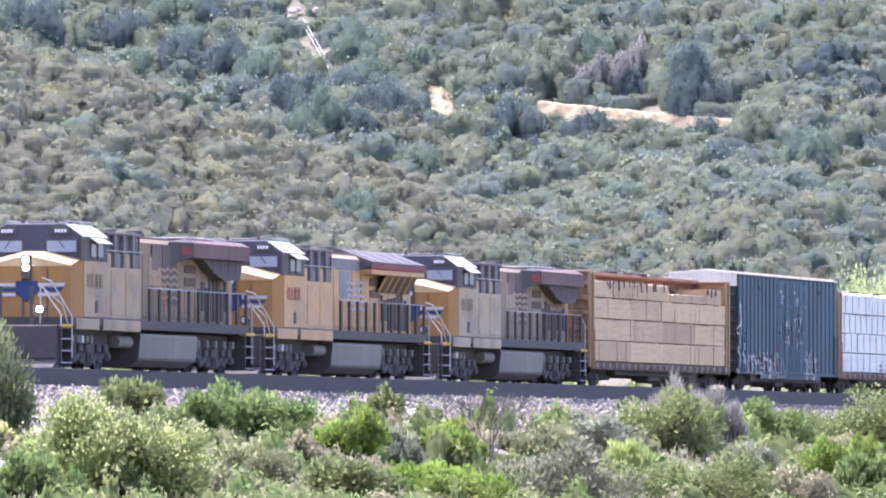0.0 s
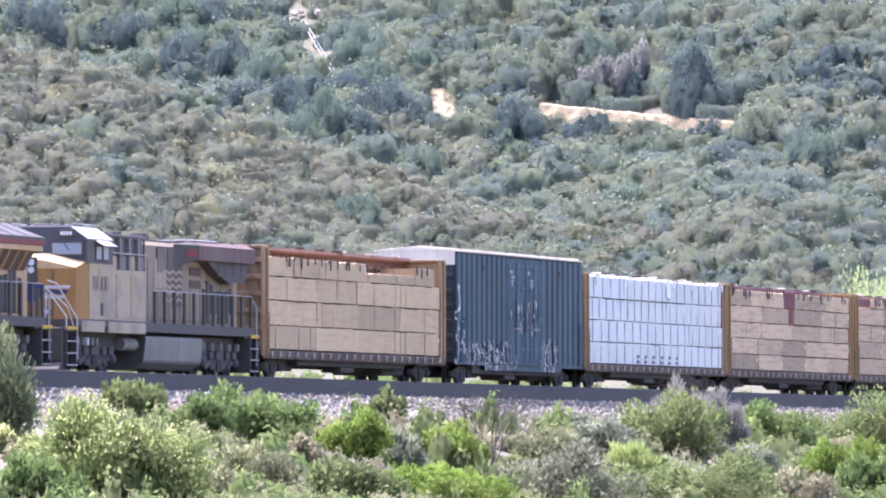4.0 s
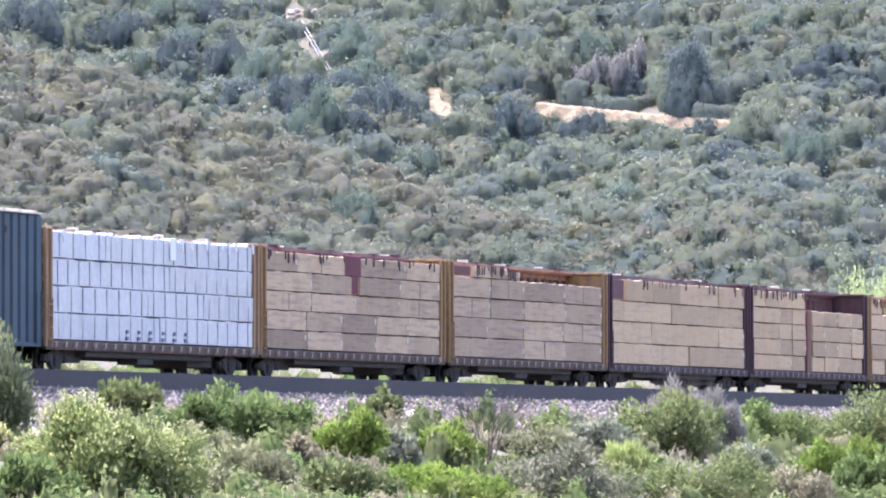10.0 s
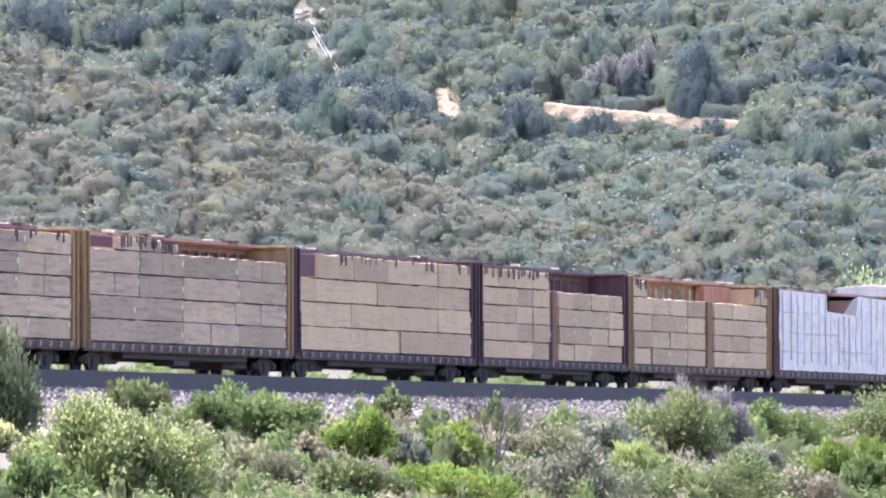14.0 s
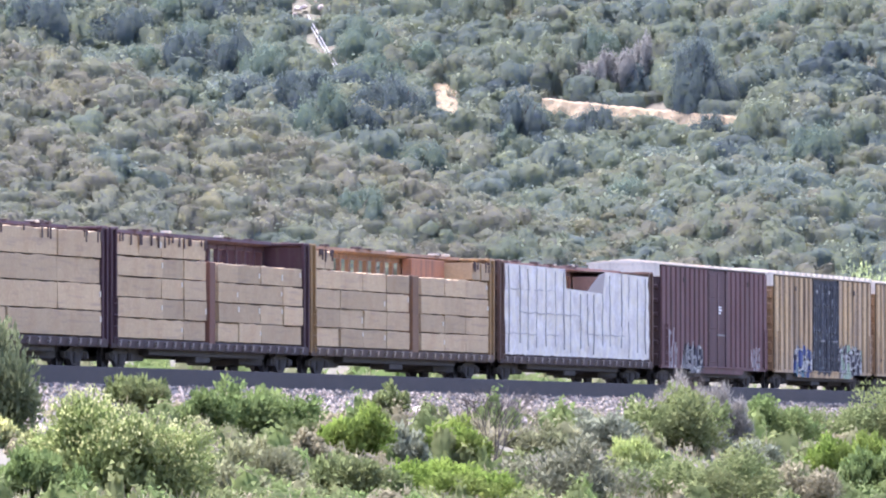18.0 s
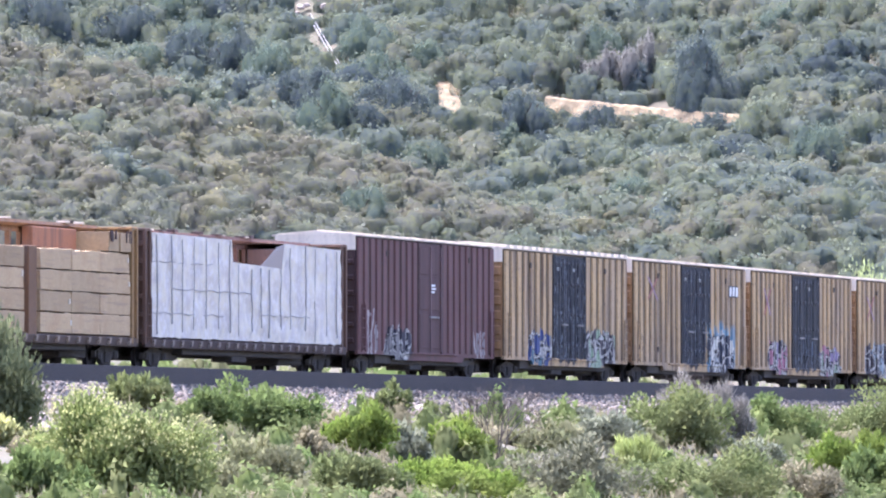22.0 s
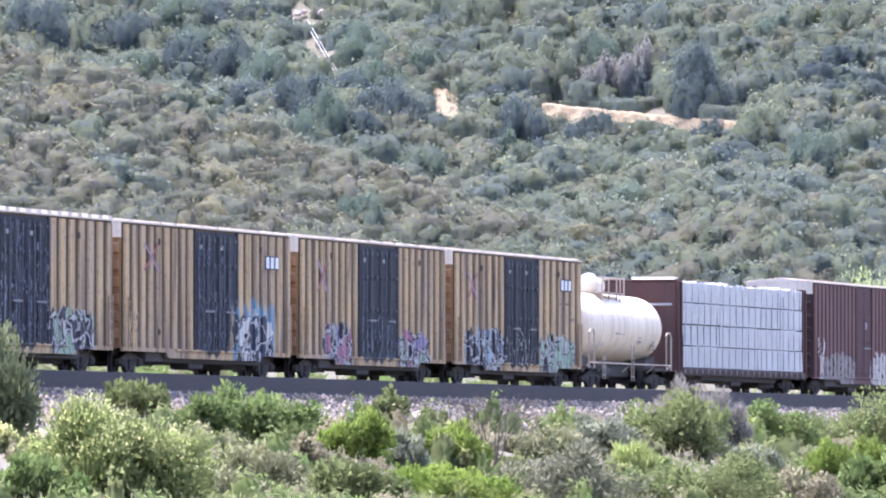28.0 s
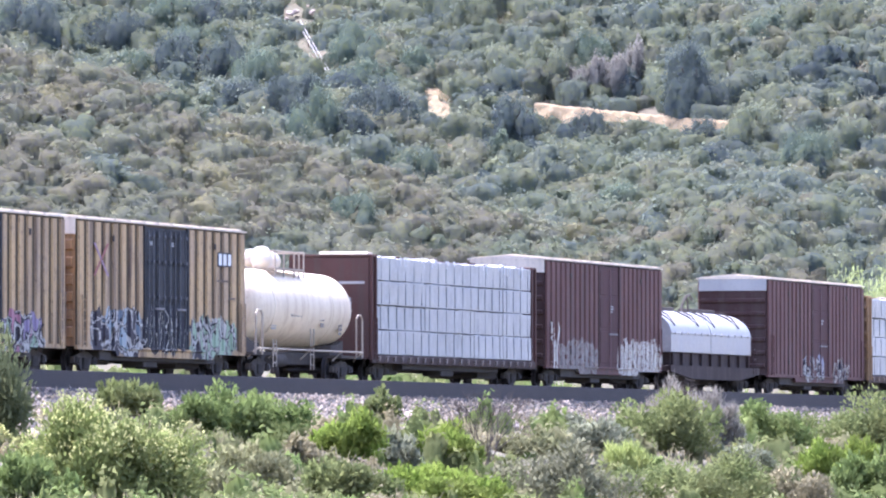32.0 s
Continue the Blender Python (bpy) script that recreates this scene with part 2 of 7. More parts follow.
def ground_height(x, y):
    """Height of the land: the bank below the track, the flat behind it, the spur and the hillside."""
    x, y = np.asarray(x, float), np.asarray(y, float)
    s, u = track_place(x, y)
    near = np.interp(u, (4.4, 7.5, 14, 30, 70, 200, 900), (-1.02, -1.75, -3.5, -4.9, -4.7, -4.2, -3))
    v = -u
    flat = np.interp(v, (4.4, 10, 40, 80), (-1.02, -0.5, 0.7, 1.6))
    rough = wobble(x, y, 9, 3) * 0.35 + wobble(x, y, 26, 4) * 0.7
    far = 8.6 + 0.44 * (y - 618) + 0.012 * x + wobble(x, y, 14, 5) * 1.6 + wobble(x, y, 5, 6) * 0.5
    far = np.where(y > 700, 8.6 + 0.44 * 82 + 0.3 * (np.minimum(y, 1500) - 700) + 0.012 * x, far)
    # a bench cut into the slope, with its bank of bare earth
    crest = np.interp(x, (-90, -29, -20, -14, -8, -1, 8, 18, 30), (30, 24.2, 22.6, 20.2, 17.6, 15.6, 11.5, 5, -2))
    spur = crest + wobble(x, y, 7, 7) * 0.5 - np.where(y < 622, 0.40 * (622 - y), 0.62 * (y - 622))
    hill = np.maximum(far, spur)
    hill = np.minimum(hill, 1.25 * np.maximum(0, v - 14))
    back = np.maximum(flat, hill)
    edge = np.clip((np.abs(u) - 5) / 6, 0, 1)
    z = np.where(u > 0, near, back) + rough * edge * 0.6
    return z


def axis_lines(*runs):
    return np.concatenate([np.arange(a, b, step) for a, b, step in runs])


def build_ground():
    xs = axis_lines((-4500, -300, 420), (-300, -60, 24), (-60, 60, 1.3), (60, 300, 24), (300, 4600, 420))
    ys = axis_lines((-4500, -100, 400), (-100, 200, 15), (200, 480, 1.6), (480, 590, 4), (590, 720, 1.2), (720, 1600, 40), (1600, 4800, 400))
    gx, gy = np.meshgrid(xs, ys)
    gz = ground_height(gx, gy)
    nx, ny = len(xs), len(ys)
    i = (np.arange(ny - 1)[:, None] * nx + np.arange(nx - 1)[None]).ravel()
    me = quick_mesh("ground", np.stack([gx, gy, gz], -1).reshape(-1, 3), np.stack([i, i + 1, i + 1 + nx, i + nx], 1), EARTH)
    me.shade_smooth()
    tagged(new("ground", me), "dry sandy earth slope with brush, rising to a hillside", "ground", kind="structure")


TRACK_POSE = pose(TRACK_X, TRACK_Y, 0, rz=TRACK_TURN)
RAIL_TOP = 0.13
RAIL_POSE = TRACK_POSE @ pose(0, 0, RAIL_TOP)


def build_track():
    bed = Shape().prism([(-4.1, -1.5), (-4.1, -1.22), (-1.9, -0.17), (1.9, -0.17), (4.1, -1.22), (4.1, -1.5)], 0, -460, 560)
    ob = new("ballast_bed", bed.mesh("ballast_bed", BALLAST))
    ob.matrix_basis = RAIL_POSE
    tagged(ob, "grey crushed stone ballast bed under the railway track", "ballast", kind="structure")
    # Heaped shoulder, its shaded face darkened by colour.
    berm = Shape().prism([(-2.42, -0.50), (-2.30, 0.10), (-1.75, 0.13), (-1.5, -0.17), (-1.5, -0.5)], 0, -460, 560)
    ob = new("ballast_shoulder", berm.mesh("ballast_shoulder", SHADED_BALLAST))
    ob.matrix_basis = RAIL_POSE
    tagged(ob, "ballast heaped along the rail, coloured dark for the train's shade", "ballast", kind="structure")
    track = tagged(new("railway_track"), "worn steel rails on dark wooden ties in ballast", "railway", kind="structure")
    track.matrix_basis = RAIL_POSE
    for y in (-0.755, 0.755):
        part("rail", Shape().prism([(y - 0.07, -0.17), (y - 0.07, -0.15), (y - 0.012, -0.13), (y - 0.012, -0.04), (y - 0.036, -0.03), (y - 0.036, 0), (y + 0.036, 0), (y + 0.036, -0.03), (y + 0.012, -0.04), (y + 0.012, -0.13), (y + 0.07, -0.15), (y + 0.07, -0.17)], 0, -460, 560), RAIL, track)
    tie = Shape().box(-0.115, 0.115, -1.3, 1.3, -0.3, -0.166, 0.012).mesh("tie", TIE)
    for k in range(240):
        part("tie", tie, None, track, at=pose(-58 + k * 0.56, 0, 0))
    rest = Shape()
    for k in range(700):
        s = -458 + k * 0.56 if k < 350 else 78 + (k - 350) * 0.8
        if not -58.2 < s < 77:
            rest.box(s - 0.115, s + 0.115, -1.3, 1.3, -0.3, -0.166)
    tagged(part("ties_beyond", rest, TIE, track), kind="stuff")
    # loose stones over the near shoulder
    r = np.random.RandomState(11)
    n = 16000
    s, w = r.uniform(-62, 90, n), r.uniform(0, 1, n) ** 0.8
    u = 2.45 + w * 2.4
    z = np.interp(u, (1.9, 4.1, 4.9), (-0.17, -1.22, -1.3)) + 0.01
    base = np.array([(1, 0, 0), (-1, 0, 0), (0, 1, 0), (0, -1, 0), (0, 0, 1), (0, 0, -1)], float)
    size = r.uniform(0.035, 0.11, (n, 1, 1)) * r.uniform(0.6, 1.3, (n, 6, 1))
    ang = r.uniform(0, 6.28, n)
    pts = base[None] * size
    c, q = np.cos(ang)[:, None], np.sin(ang)[:, None]
    pts = np.stack([pts[..., 0] * c - pts[..., 1] * q, pts[..., 0] * q + pts[..., 1] * c, pts[..., 2] + pts[..., 0] * r.uniform(-0.5, 0.5, (n, 1))], -1)
    pts += np.stack([s, -u, z], -1)[:, None]
    tri = np.array([(0, 2, 4), (2, 1, 4), (1, 3, 4), (3, 0, 4), (2, 0, 5), (1, 2, 5), (3, 1, 5), (0, 3, 5)])
    me = quick_mesh("ballast_stones", pts.reshape(-1, 3), (tri[None] + 6 * np.arange(n)[:, None, None]).reshape(-1, 3), STONE, 3)
    ob = new("ballast_stones", me)
    ob.matrix_basis = RAIL_POSE
    tagged(ob, "loose grey crushed stones on the ballast shoulder", "ballast", kind="stuff")


build_ground()
build_track()
# ---- plants ----
def heap(r, lumps, low=0.15):
    """Centres and radii of the lumps that make up a plant about one metre in radius."""
    c = np.stack([r.uniform(-0.64, 0.64, lumps), r.uniform(-0.64, 0.64, lumps), r.uniform(low, 0.86, lumps)], 1)
    c[:, 2] *= 1.12 - 0.72 * np.hypot(c[:, 0], c[:, 1])
    return c, r.uniform(0.20, 0.46, lumps)


def leaf_cloud(r, count, size, lumps, inner=0.5, slim=0.36, low=0.15):
    """Sprays of leaves through a heap of uneven lumps standing on z = 0: arrays of vertices and of quads."""
    c, rad = heap(r, lumps, low)
    pick = r.choice(lumps, count, p=rad ** 2 / (rad ** 2).sum())
    d = r.normal(size=(count, 3))
    d /= np.linalg.norm(d, axis=1)[:, None]
    d[:, 2] = np.where(d[:, 2] < -0.5, -d[:, 2], d[:, 2])
    p = c[pick] + d * (rad[pick] * r.uniform(inner, 1.08, count))[:, None]
    p[:, 2] = np.abs(p[:, 2])
    a = d + r.normal(size=(count, 3)) * 0.55 + (0, 0, 0.45)
    a /= np.linalg.norm(a, axis=1)[:, None]
    b = np.cross(a, r.normal(size=(count, 3)))
    b /= np.linalg.norm(b, axis=1)[:, None]
    w = size * r.uniform(0.6, 1.35, count)[:, None]
    v = np.stack([p - a * w * 0.8, p - b * w * slim, p + a * w, p + b * w * slim], 1).reshape(-1, 3)
    return v, np.arange(count * 4).reshape(-1, 4)


def heap_surface(c, rad, d):
    """Where rays d from inside the heap leave its outermost lump, and the lump's own normal there."""
    o = np.array((0, 0, 0.25))
    m = o - c
    b = d @ m.T
    q = b * b - ((m * m).sum(1) - rad * rad)
    t = np.where(q > 0, -b + np.sqrt(np.maximum(q, 0)), 0.12)
    k = t.argmax(1)
    p = o + d * t.max(1)[:, None]
    n = p - c[k]
    n = n / np.linalg.norm(n, axis=1)[:, None] * 0.5 + d * 0.15 + (0, 0, 0.4)
    p[:, 2] = np.maximum(p[:, 2], -0.05)
    return p, n / np.linalg.norm(n, axis=1)[:, None]


def heap_plant(r, count, size, lumps, rings=6, spokes=12, foot=0.6):
    """A bush for the far slopes: a closed lumpy body of massed twigs, feathered with small leaves."""
    c, rad = heap(r, lumps)
    up, round_ = np.meshgrid(np.linspace(-0.12, 1.45, rings), np.arange(spokes) * 6.28319 / spokes, indexing="ij")
    d = np.stack([np.cos(up) * np.cos(round_), np.cos(up) * np.sin(round_), np.sin(up)], -1).reshape(-1, 3)
    body, bn = heap_surface(c, rad, d)
    body = (body * r.uniform(0.76, 0.93, (len(body), 1))).reshape(rings, spokes, 3)
    # the foot spreads and reaches down, so that the bush meets sloping land
    wide = np.hypot(body[..., 0], body[..., 1])
    reach = (wide.max(0) * 1.06 / np.maximum(wide[0], 0.05)) ** (foot / 0.6)
    body[0, :, 0] *= reach
    body[0, :, 1] *= reach
    body[0, :, 2] = -foot
    body[1, :, :2] *= ((0.97 * wide.max(0) / np.maximum(wide[1], 0.05)) ** (foot / 0.6))[:, None]
    body = body.reshape(-1, 3)
    i = (np.arange(rings - 1)[:, None] * spokes + np.arange(spokes)[None]).ravel()
    j = (np.arange(rings - 1)[:, None] * spokes + (np.arange(spokes) + 1)[None] % spokes).ravel()
    top = (rings - 1) * spokes
    lid = np.stack([np.full(spokes - 2, top), top + np.arange(1, spokes - 1), top + np.arange(2, spokes)], 1)
    bf = np.concatenate([np.stack([i, j, j + spokes], 1), np.stack([i, j + spokes, i + spokes], 1), lid])
    d = r.normal(size=(count, 3))
    d[:, 2] = np.abs(d[:, 2]) * 1.2 - 0.35
    d /= np.linalg.norm(d, axis=1)[:, None]
    p, m = heap_surface(c, rad, d)
    a = np.cross(m + r.normal(size=(count, 3)) * 0.8, r.normal(size=(count, 3)))
    a /= np.linalg.norm(a, axis=1)[:, None]
    b = np.cross(m, a)
    w = size * r.uniform(0.5, 1.4, count)[:, None]
    p = p * (1 + r.exponential(0.05, count)[:, None]) - m * r.uniform(0.0, 0.2, count)[:, None] - a * w * 0.4
    q = np.stack([p - b * w * 0.55, p + b * w * 0.55, p + a * w + m * w * 0.35], 1).reshape(-1, 3)
    m = m + r.normal(size=(count, 3)) * 0.22
    m /= np.linalg.norm(m, axis=1)[:, None]
    m = m.repeat(3, 0)
    return np.concatenate([body, outward(q, m, 3)]), np.concatenate([bf, np.arange(count * 3).reshape(-1, 3) + len(body)]), np.concatenate([bn, m])


def outward(v, n, sides):
    """Turn each leaf so that its face agrees with its normal."""
    q = v.reshape(-1, sides, 3)
    flip = (np.cross(q[:, 1] - q[:, 0], q[:, 2] - q[:, 0]) * n.reshape(-1, sides, 3)[:, 0]).sum(1) < 0
    q[flip] = q[flip][:, ::-1]
    return q.reshape(-1, 3)


def soft_normals(me, n):
    """Shade leaves by the roundness of the plant that carries them."""
    me.shade_smooth()
    me.normals_split_custom_set_from_vertices(n)


def brush(name, places, mats, count, size, seed, label, patch=0.0):
    """Brush over the land as uncountable stuff: places are rows of x, y, radius, height; patch gathers alike colours into drifts that many metres wide."""
    r = np.random.RandomState(seed)
    kinds = [heap_plant(np.random.RandomState(seed + k), count, size, 11 + k % 6) for k in range(8)]
    which = r.randint(0, len(mats), len(places))
    if patch:
        drift = 0.5 + 0.3 * wobble(places[:, 0], places[:, 1], patch, seed) + r.normal(0, 0.17, len(places))
        which = np.clip((drift * len(mats)).astype(int), 0, len(mats) - 1)
    for m, mat in enumerate(mats):
        vs, fs, ns, k = [], [], [], 0
        for x, y, rad, h in places[which == m]:
            v, f, n = kinds[r.randint(8)]
            a = r.uniform(0, 6.28)
            c, s = math.cos(a), math.sin(a)
            w = np.stack([(v[:, 0] * c - v[:, 1] * s) * rad + x, (v[:, 0] * s + v[:, 1] * c) * rad + y, v[:, 2] * h], 1)
            w[:, 2] += float(ground_height(x, y)) - 0.05 * h
            vs.append(w)
            ns.append(np.stack([n[:, 0] * c - n[:, 1] * s, n[:, 0] * s + n[:, 1] * c, n[:, 2]], 1))
            fs.append(f + k)
            k += len(v)
        if vs:
            me = quick_mesh(name, np.concatenate(vs), np.concatenate(fs), mat, 3)
            soft_normals(me, np.concatenate(ns))
            tagged(new(name, me), label, "brush", kind="stuff")


def scatter(r, n, x0, x1, y0, y1, lo, hi, keep=None, apart=0.0, squat=(0.95, 1.45)):
    """Up to n places; apart keeps their centres that share of their radii from one another."""
    x, y = r.uniform(x0, x1, n), r.uniform(y0, y1, n)
    rad = r.uniform(lo, hi, n) * r.choice((0.7, 1.0, 1.3), n)
    ok = np.ones(n, bool) if keep is None else keep(x, y)
    x, y, rad = x[ok], y[ok], rad[ok]
    if apart:
        order, cells, kept = np.argsort(-rad), {}, []
        for i in order:
            cx, cy = int(x[i] // 3), int(y[i] // 3)
            near = [k for a in (-1, 0, 1) for b in (-1, 0, 1) for k in cells.get((cx + a, cy + b), ())]
            if all((x[i] - x[k]) ** 2 + (y[i] - y[k]) ** 2 > (apart * (rad[i] + rad[k])) ** 2 for k in near):
                cells.setdefault((cx, cy), []).append(i)
                kept.append(i)
        x, y, rad = x[kept], y[kept], rad[kept]
    return np.stack([x, y, rad, rad * r.uniform(*squat, len(x))], 1)


def bare(x, y):
    """True on the bench of the old road, the washed-out scar and the worn banks."""
    road = (np.abs(y - 0.95 - np.interp(x, (7, 13.7, 20.2), (649.4, 648.8, 644.9))) < np.interp(x, (6.5, 11, 15, 20), (1.25, 1.3, 1.6, 1.25))) & (x > 6.0) & (x < 20.6)
    scar = (np.abs(x - np.interp(y, (640, 643, 646, 648.5, 652), (1.4, 1.1, 0.9, 0.2, -0.2))) < np.interp(y, (640, 643, 646, 648.5, 652), (1.1, 1.2, 1.9, 1.3, 1.7))) & (y > 640) & (y < 653)
    bank = ((x - 16.8) / 1.6) ** 2 + ((y - 645.6) / 2.0) ** 2 < 1
    spot = ((x - 4.8) / 0.6) ** 2 + ((y - 635) / 1.0) ** 2 < 1
    chute = (np.abs(x - np.interp(y, (655, 668), (-7.9, -10.0))) < 0.95) & (y > 650)
    return road | (scar & (wobble(x, y, 1.6, 12) > -0.8)) | bank | spot | chute


def build_brush():
    r = np.random.RandomState(21)
    # the spur, the far slope, the flat behind the track
    spur = scatter(r, 16000, -33, 26, 588, 628, 0.7, 1.75, lambda x, y: ground_height(x, y) > 4, 0.33, (0.42, 0.8))
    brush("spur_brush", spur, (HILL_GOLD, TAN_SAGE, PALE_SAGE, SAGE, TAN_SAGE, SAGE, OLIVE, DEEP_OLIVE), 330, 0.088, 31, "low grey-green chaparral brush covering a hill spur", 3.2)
    far = scatter(r, 16000, -36, 37, 608, 674, 0.8, 1.9, lambda x, y: ~bare(x, y) & (ground_height(x, y) > 6) & ((y > 626) | (x > 4)), 0.38, (0.5, 0.98))
    line = np.interp(far[:, 0], (6.8, 13.7, 20.2), (649.3, 648.7, 644.9))
    below = (far[:, 0] > 6) & (far[:, 0] < 21) & (far[:, 1] < line) & (far[:, 1] > line - 5)
    # only low growth on the bank below the old road
    far[below, 3] = np.minimum(far[below, 3], 0.72 + 0.40 * (line - far[:, 1])[below])
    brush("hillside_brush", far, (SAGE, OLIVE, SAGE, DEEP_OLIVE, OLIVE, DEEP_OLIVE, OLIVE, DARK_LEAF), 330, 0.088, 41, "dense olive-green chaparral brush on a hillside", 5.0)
    r = np.random.RandomState(23)
    flat = scatter(r, 1500, -30, 34, 255, 575, 0.5, 1.1, lambda x, y: (track_place(x, y)[1] < -7.0) & (track_place(x, y)[1] > -45))
    brush("trackside_brush", flat, (GREEN_LEAF, BANK_SAGE, BANK_OLIVE), 100, 0.17, 51, "green brush on the flat behind the track")
    bank = scatter(r, 1500, -17, 24, 215, 372, 0.3, 0.75, lambda x, y: (track_place(x, y)[1] > 5.6) & (track_place(x, y)[1] < 27))
    brush("bank_undergrowth", bank, (BANK_OLIVE, GREEN_LEAF, BANK_OLIVE, BANK_SAGE, GREEN_LEAF, BANK_OLIVE, DRY_LEAF, BANK_OLIVE), 150, 0.17, 61, "low dry undergrowth on the railway bank")


def build_grass():
    """Dry grass blades in tufts on the bank."""
    r = np.random.RandomState(71)
    n = 26000
    x, y = r.uniform(-17, 24, n), r.uniform(215, 372, n)
    u = track_place(x, y)[1]
    ok = (u > 4.7) & (u < 26) & (wobble(x, y, 5, 8) > -0.35)
    x, y = x[ok], y[ok]
    z = ground_height(x, y) - 0.02
    h = r.uniform(0.2, 0.6, len(x))
    a = r.uniform(0, 6.28, len(x))
    lean = r.normal(0, 0.2, (len(x), 2))
    w = 0.035
    p = np.stack([x, y, z], 1)
    d = np.stack([np.cos(a) * w, np.sin(a) * w, 0 * a], 1)
    top = p + np.stack([lean[:, 0], lean[:, 1], h], 1)
    v = np.stack([p - d, p + d, top + d * 0.3, top - d * 0.3], 1).reshape(-1, 3)
    tagged(new("dry_grass", quick_mesh("dry_grass", v, np.arange(len(v)).reshape(-1, 4), DRY_LEAF)), "dry straw-coloured grass tufts on the bank", "grass", kind="stuff")


def build_hill_grass():
    """Dry grass and low herbs that close the ground between the bushes of the spur and the slope."""
    r = np.random.RandomState(72)
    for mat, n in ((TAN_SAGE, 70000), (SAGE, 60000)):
        x, y = r.uniform(-34, 36, n), r.uniform(590, 674, n)
        z = ground_height(x, y)
        ok = (z > 4) & ~bare(x, y) & (wobble(x, y, 6, 9) > -0.5)
        x, y, z = x[ok], y[ok], z[ok]
        a, h = r.uniform(0, 6.28, len(x)), r.uniform(0.25, 0.6, len(x))
        p = np.stack([x, y, z - 0.03], 1)
        d = np.stack([np.cos(a), np.sin(a), 0 * a], 1) * r.uniform(0.06, 0.13, (len(x), 1))
        tip = p + np.stack([r.normal(0, 0.15, len(x)), r.normal(0, 0.15, len(x)), h], 1)
        v = np.stack([p - d, p + d, tip], 1).reshape(-1, 3)
        me = quick_mesh("hill_grass", v, np.arange(len(v)).reshape(-1, 3), mat, 3)
        up = np.stack([r.normal(0, 0.2, len(x)), r.normal(-0.25, 0.2, len(x)), np.ones(len(x))], 1).repeat(3, 0)
        soft_normals(me, up / np.linalg.norm(up, axis=1)[:, None])
        tagged(new("hill_grass", me), "dry grass between the bushes of the hillside", "grass", kind="stuff")


def stems(r, height, spread, n, mat, plant, name="stem"):
    for k in range(n):
        a = r.uniform(0, 6.28)
        s = Shape()
        p, d, w = Vector((r.uniform(-0.1, 0.1), r.uniform(-0.1, 0.1), -0.15)), Vector((math.cos(a) * spread, math.sin(a) * spread, 1.0)), 0.035
        for j in range(4):
            q = p + d * height / 4.5 + Vector((r.uniform(-0.06, 0.06), r.uniform(-0.06, 0.06), 0))
            s.rod(p, q, w, 5, w * 0.7)
            p, w = q, w * 0.7
        part(name, s, mat, plant)


def shrub(x, y, rad, h, mat, label, seed, count=1500, leaf=0.085, lumps=13, flowers=0, sunk=0.0, base=None, slim=0.46):
    """A shrub in leaf: stems, and a few leafy masses that overlap."""
    rad, h = rad * 1.2, h * 1.06
    z = float(ground_height(x, y)) - sunk if base is None else base
    plant = thing("shrub", pose(x, y, z), label, "shrub", "shrubs on the bank")
    r = random.Random(seed)
    count = int(count * 3.6)
    stems(r, h * 0.7, rad / h * 0.6, 5, BARK, plant)
    masses = 3 if rad > 0.8 else 2
    for k in range(masses):
        q = np.random.RandomState(seed * 10 + k)
        v, f = leaf_cloud(q, count // masses, leaf / rad / 0.72, lumps, 0.3, slim)
        a, off = seed + k * 6.28 / masses, 0.36 * rad if masses > 1 else 0
        c = 0.80 if masses > 1 else 1.0
        hh = h * (1.0 if k == 0 else q.uniform(0.72, 0.95))
        v = np.stack([v[:, 0] * rad * c + math.cos(a) * off, v[:, 1] * rad * c + math.sin(a) * off, v[:, 2] * hh * 0.92], 1)
        mid = np.repeat(v.reshape(-1, 4, 3).mean(1), 4, 0)
        n = mid / (rad, rad, hh) + (0, 0, 0.12)
        n = n / np.linalg.norm(n, axis=1)[:, None] + q.normal(size=(len(v) // 4, 3)).repeat(4, 0) * 0.4
        me = quick_mesh("foliage", outward(v, n, 4), f, mat)
        soft_normals(me, n / np.linalg.norm(n, axis=1)[:, None])
        part("foliage", me, None, plant)
        if flowers:
            v, f = leaf_cloud(np.random.RandomState(seed * 10 + k), flowers // masses, leaf * 0.55 / rad, lumps, 0.9, 0.9)
            v = np.stack([v[:, 0] * rad * c * 1.05 + math.cos(a) * off, v[:, 1] * rad * c * 1.05 + math.sin(a) * off, v[:, 2] * hh * 0.97], 1)
            top = v.reshape(-1, 4, 3)
            top = top[top[:, 0, 2] > hh * 0.45]
            tagged(part("flower_head", quick_mesh("flower_head", top.reshape(-1, 3), np.arange(len(top) * 4).reshape(-1, 4), FLOWER), None, plant, "pale yellow flower heads"), kind="stuff")
    return plant


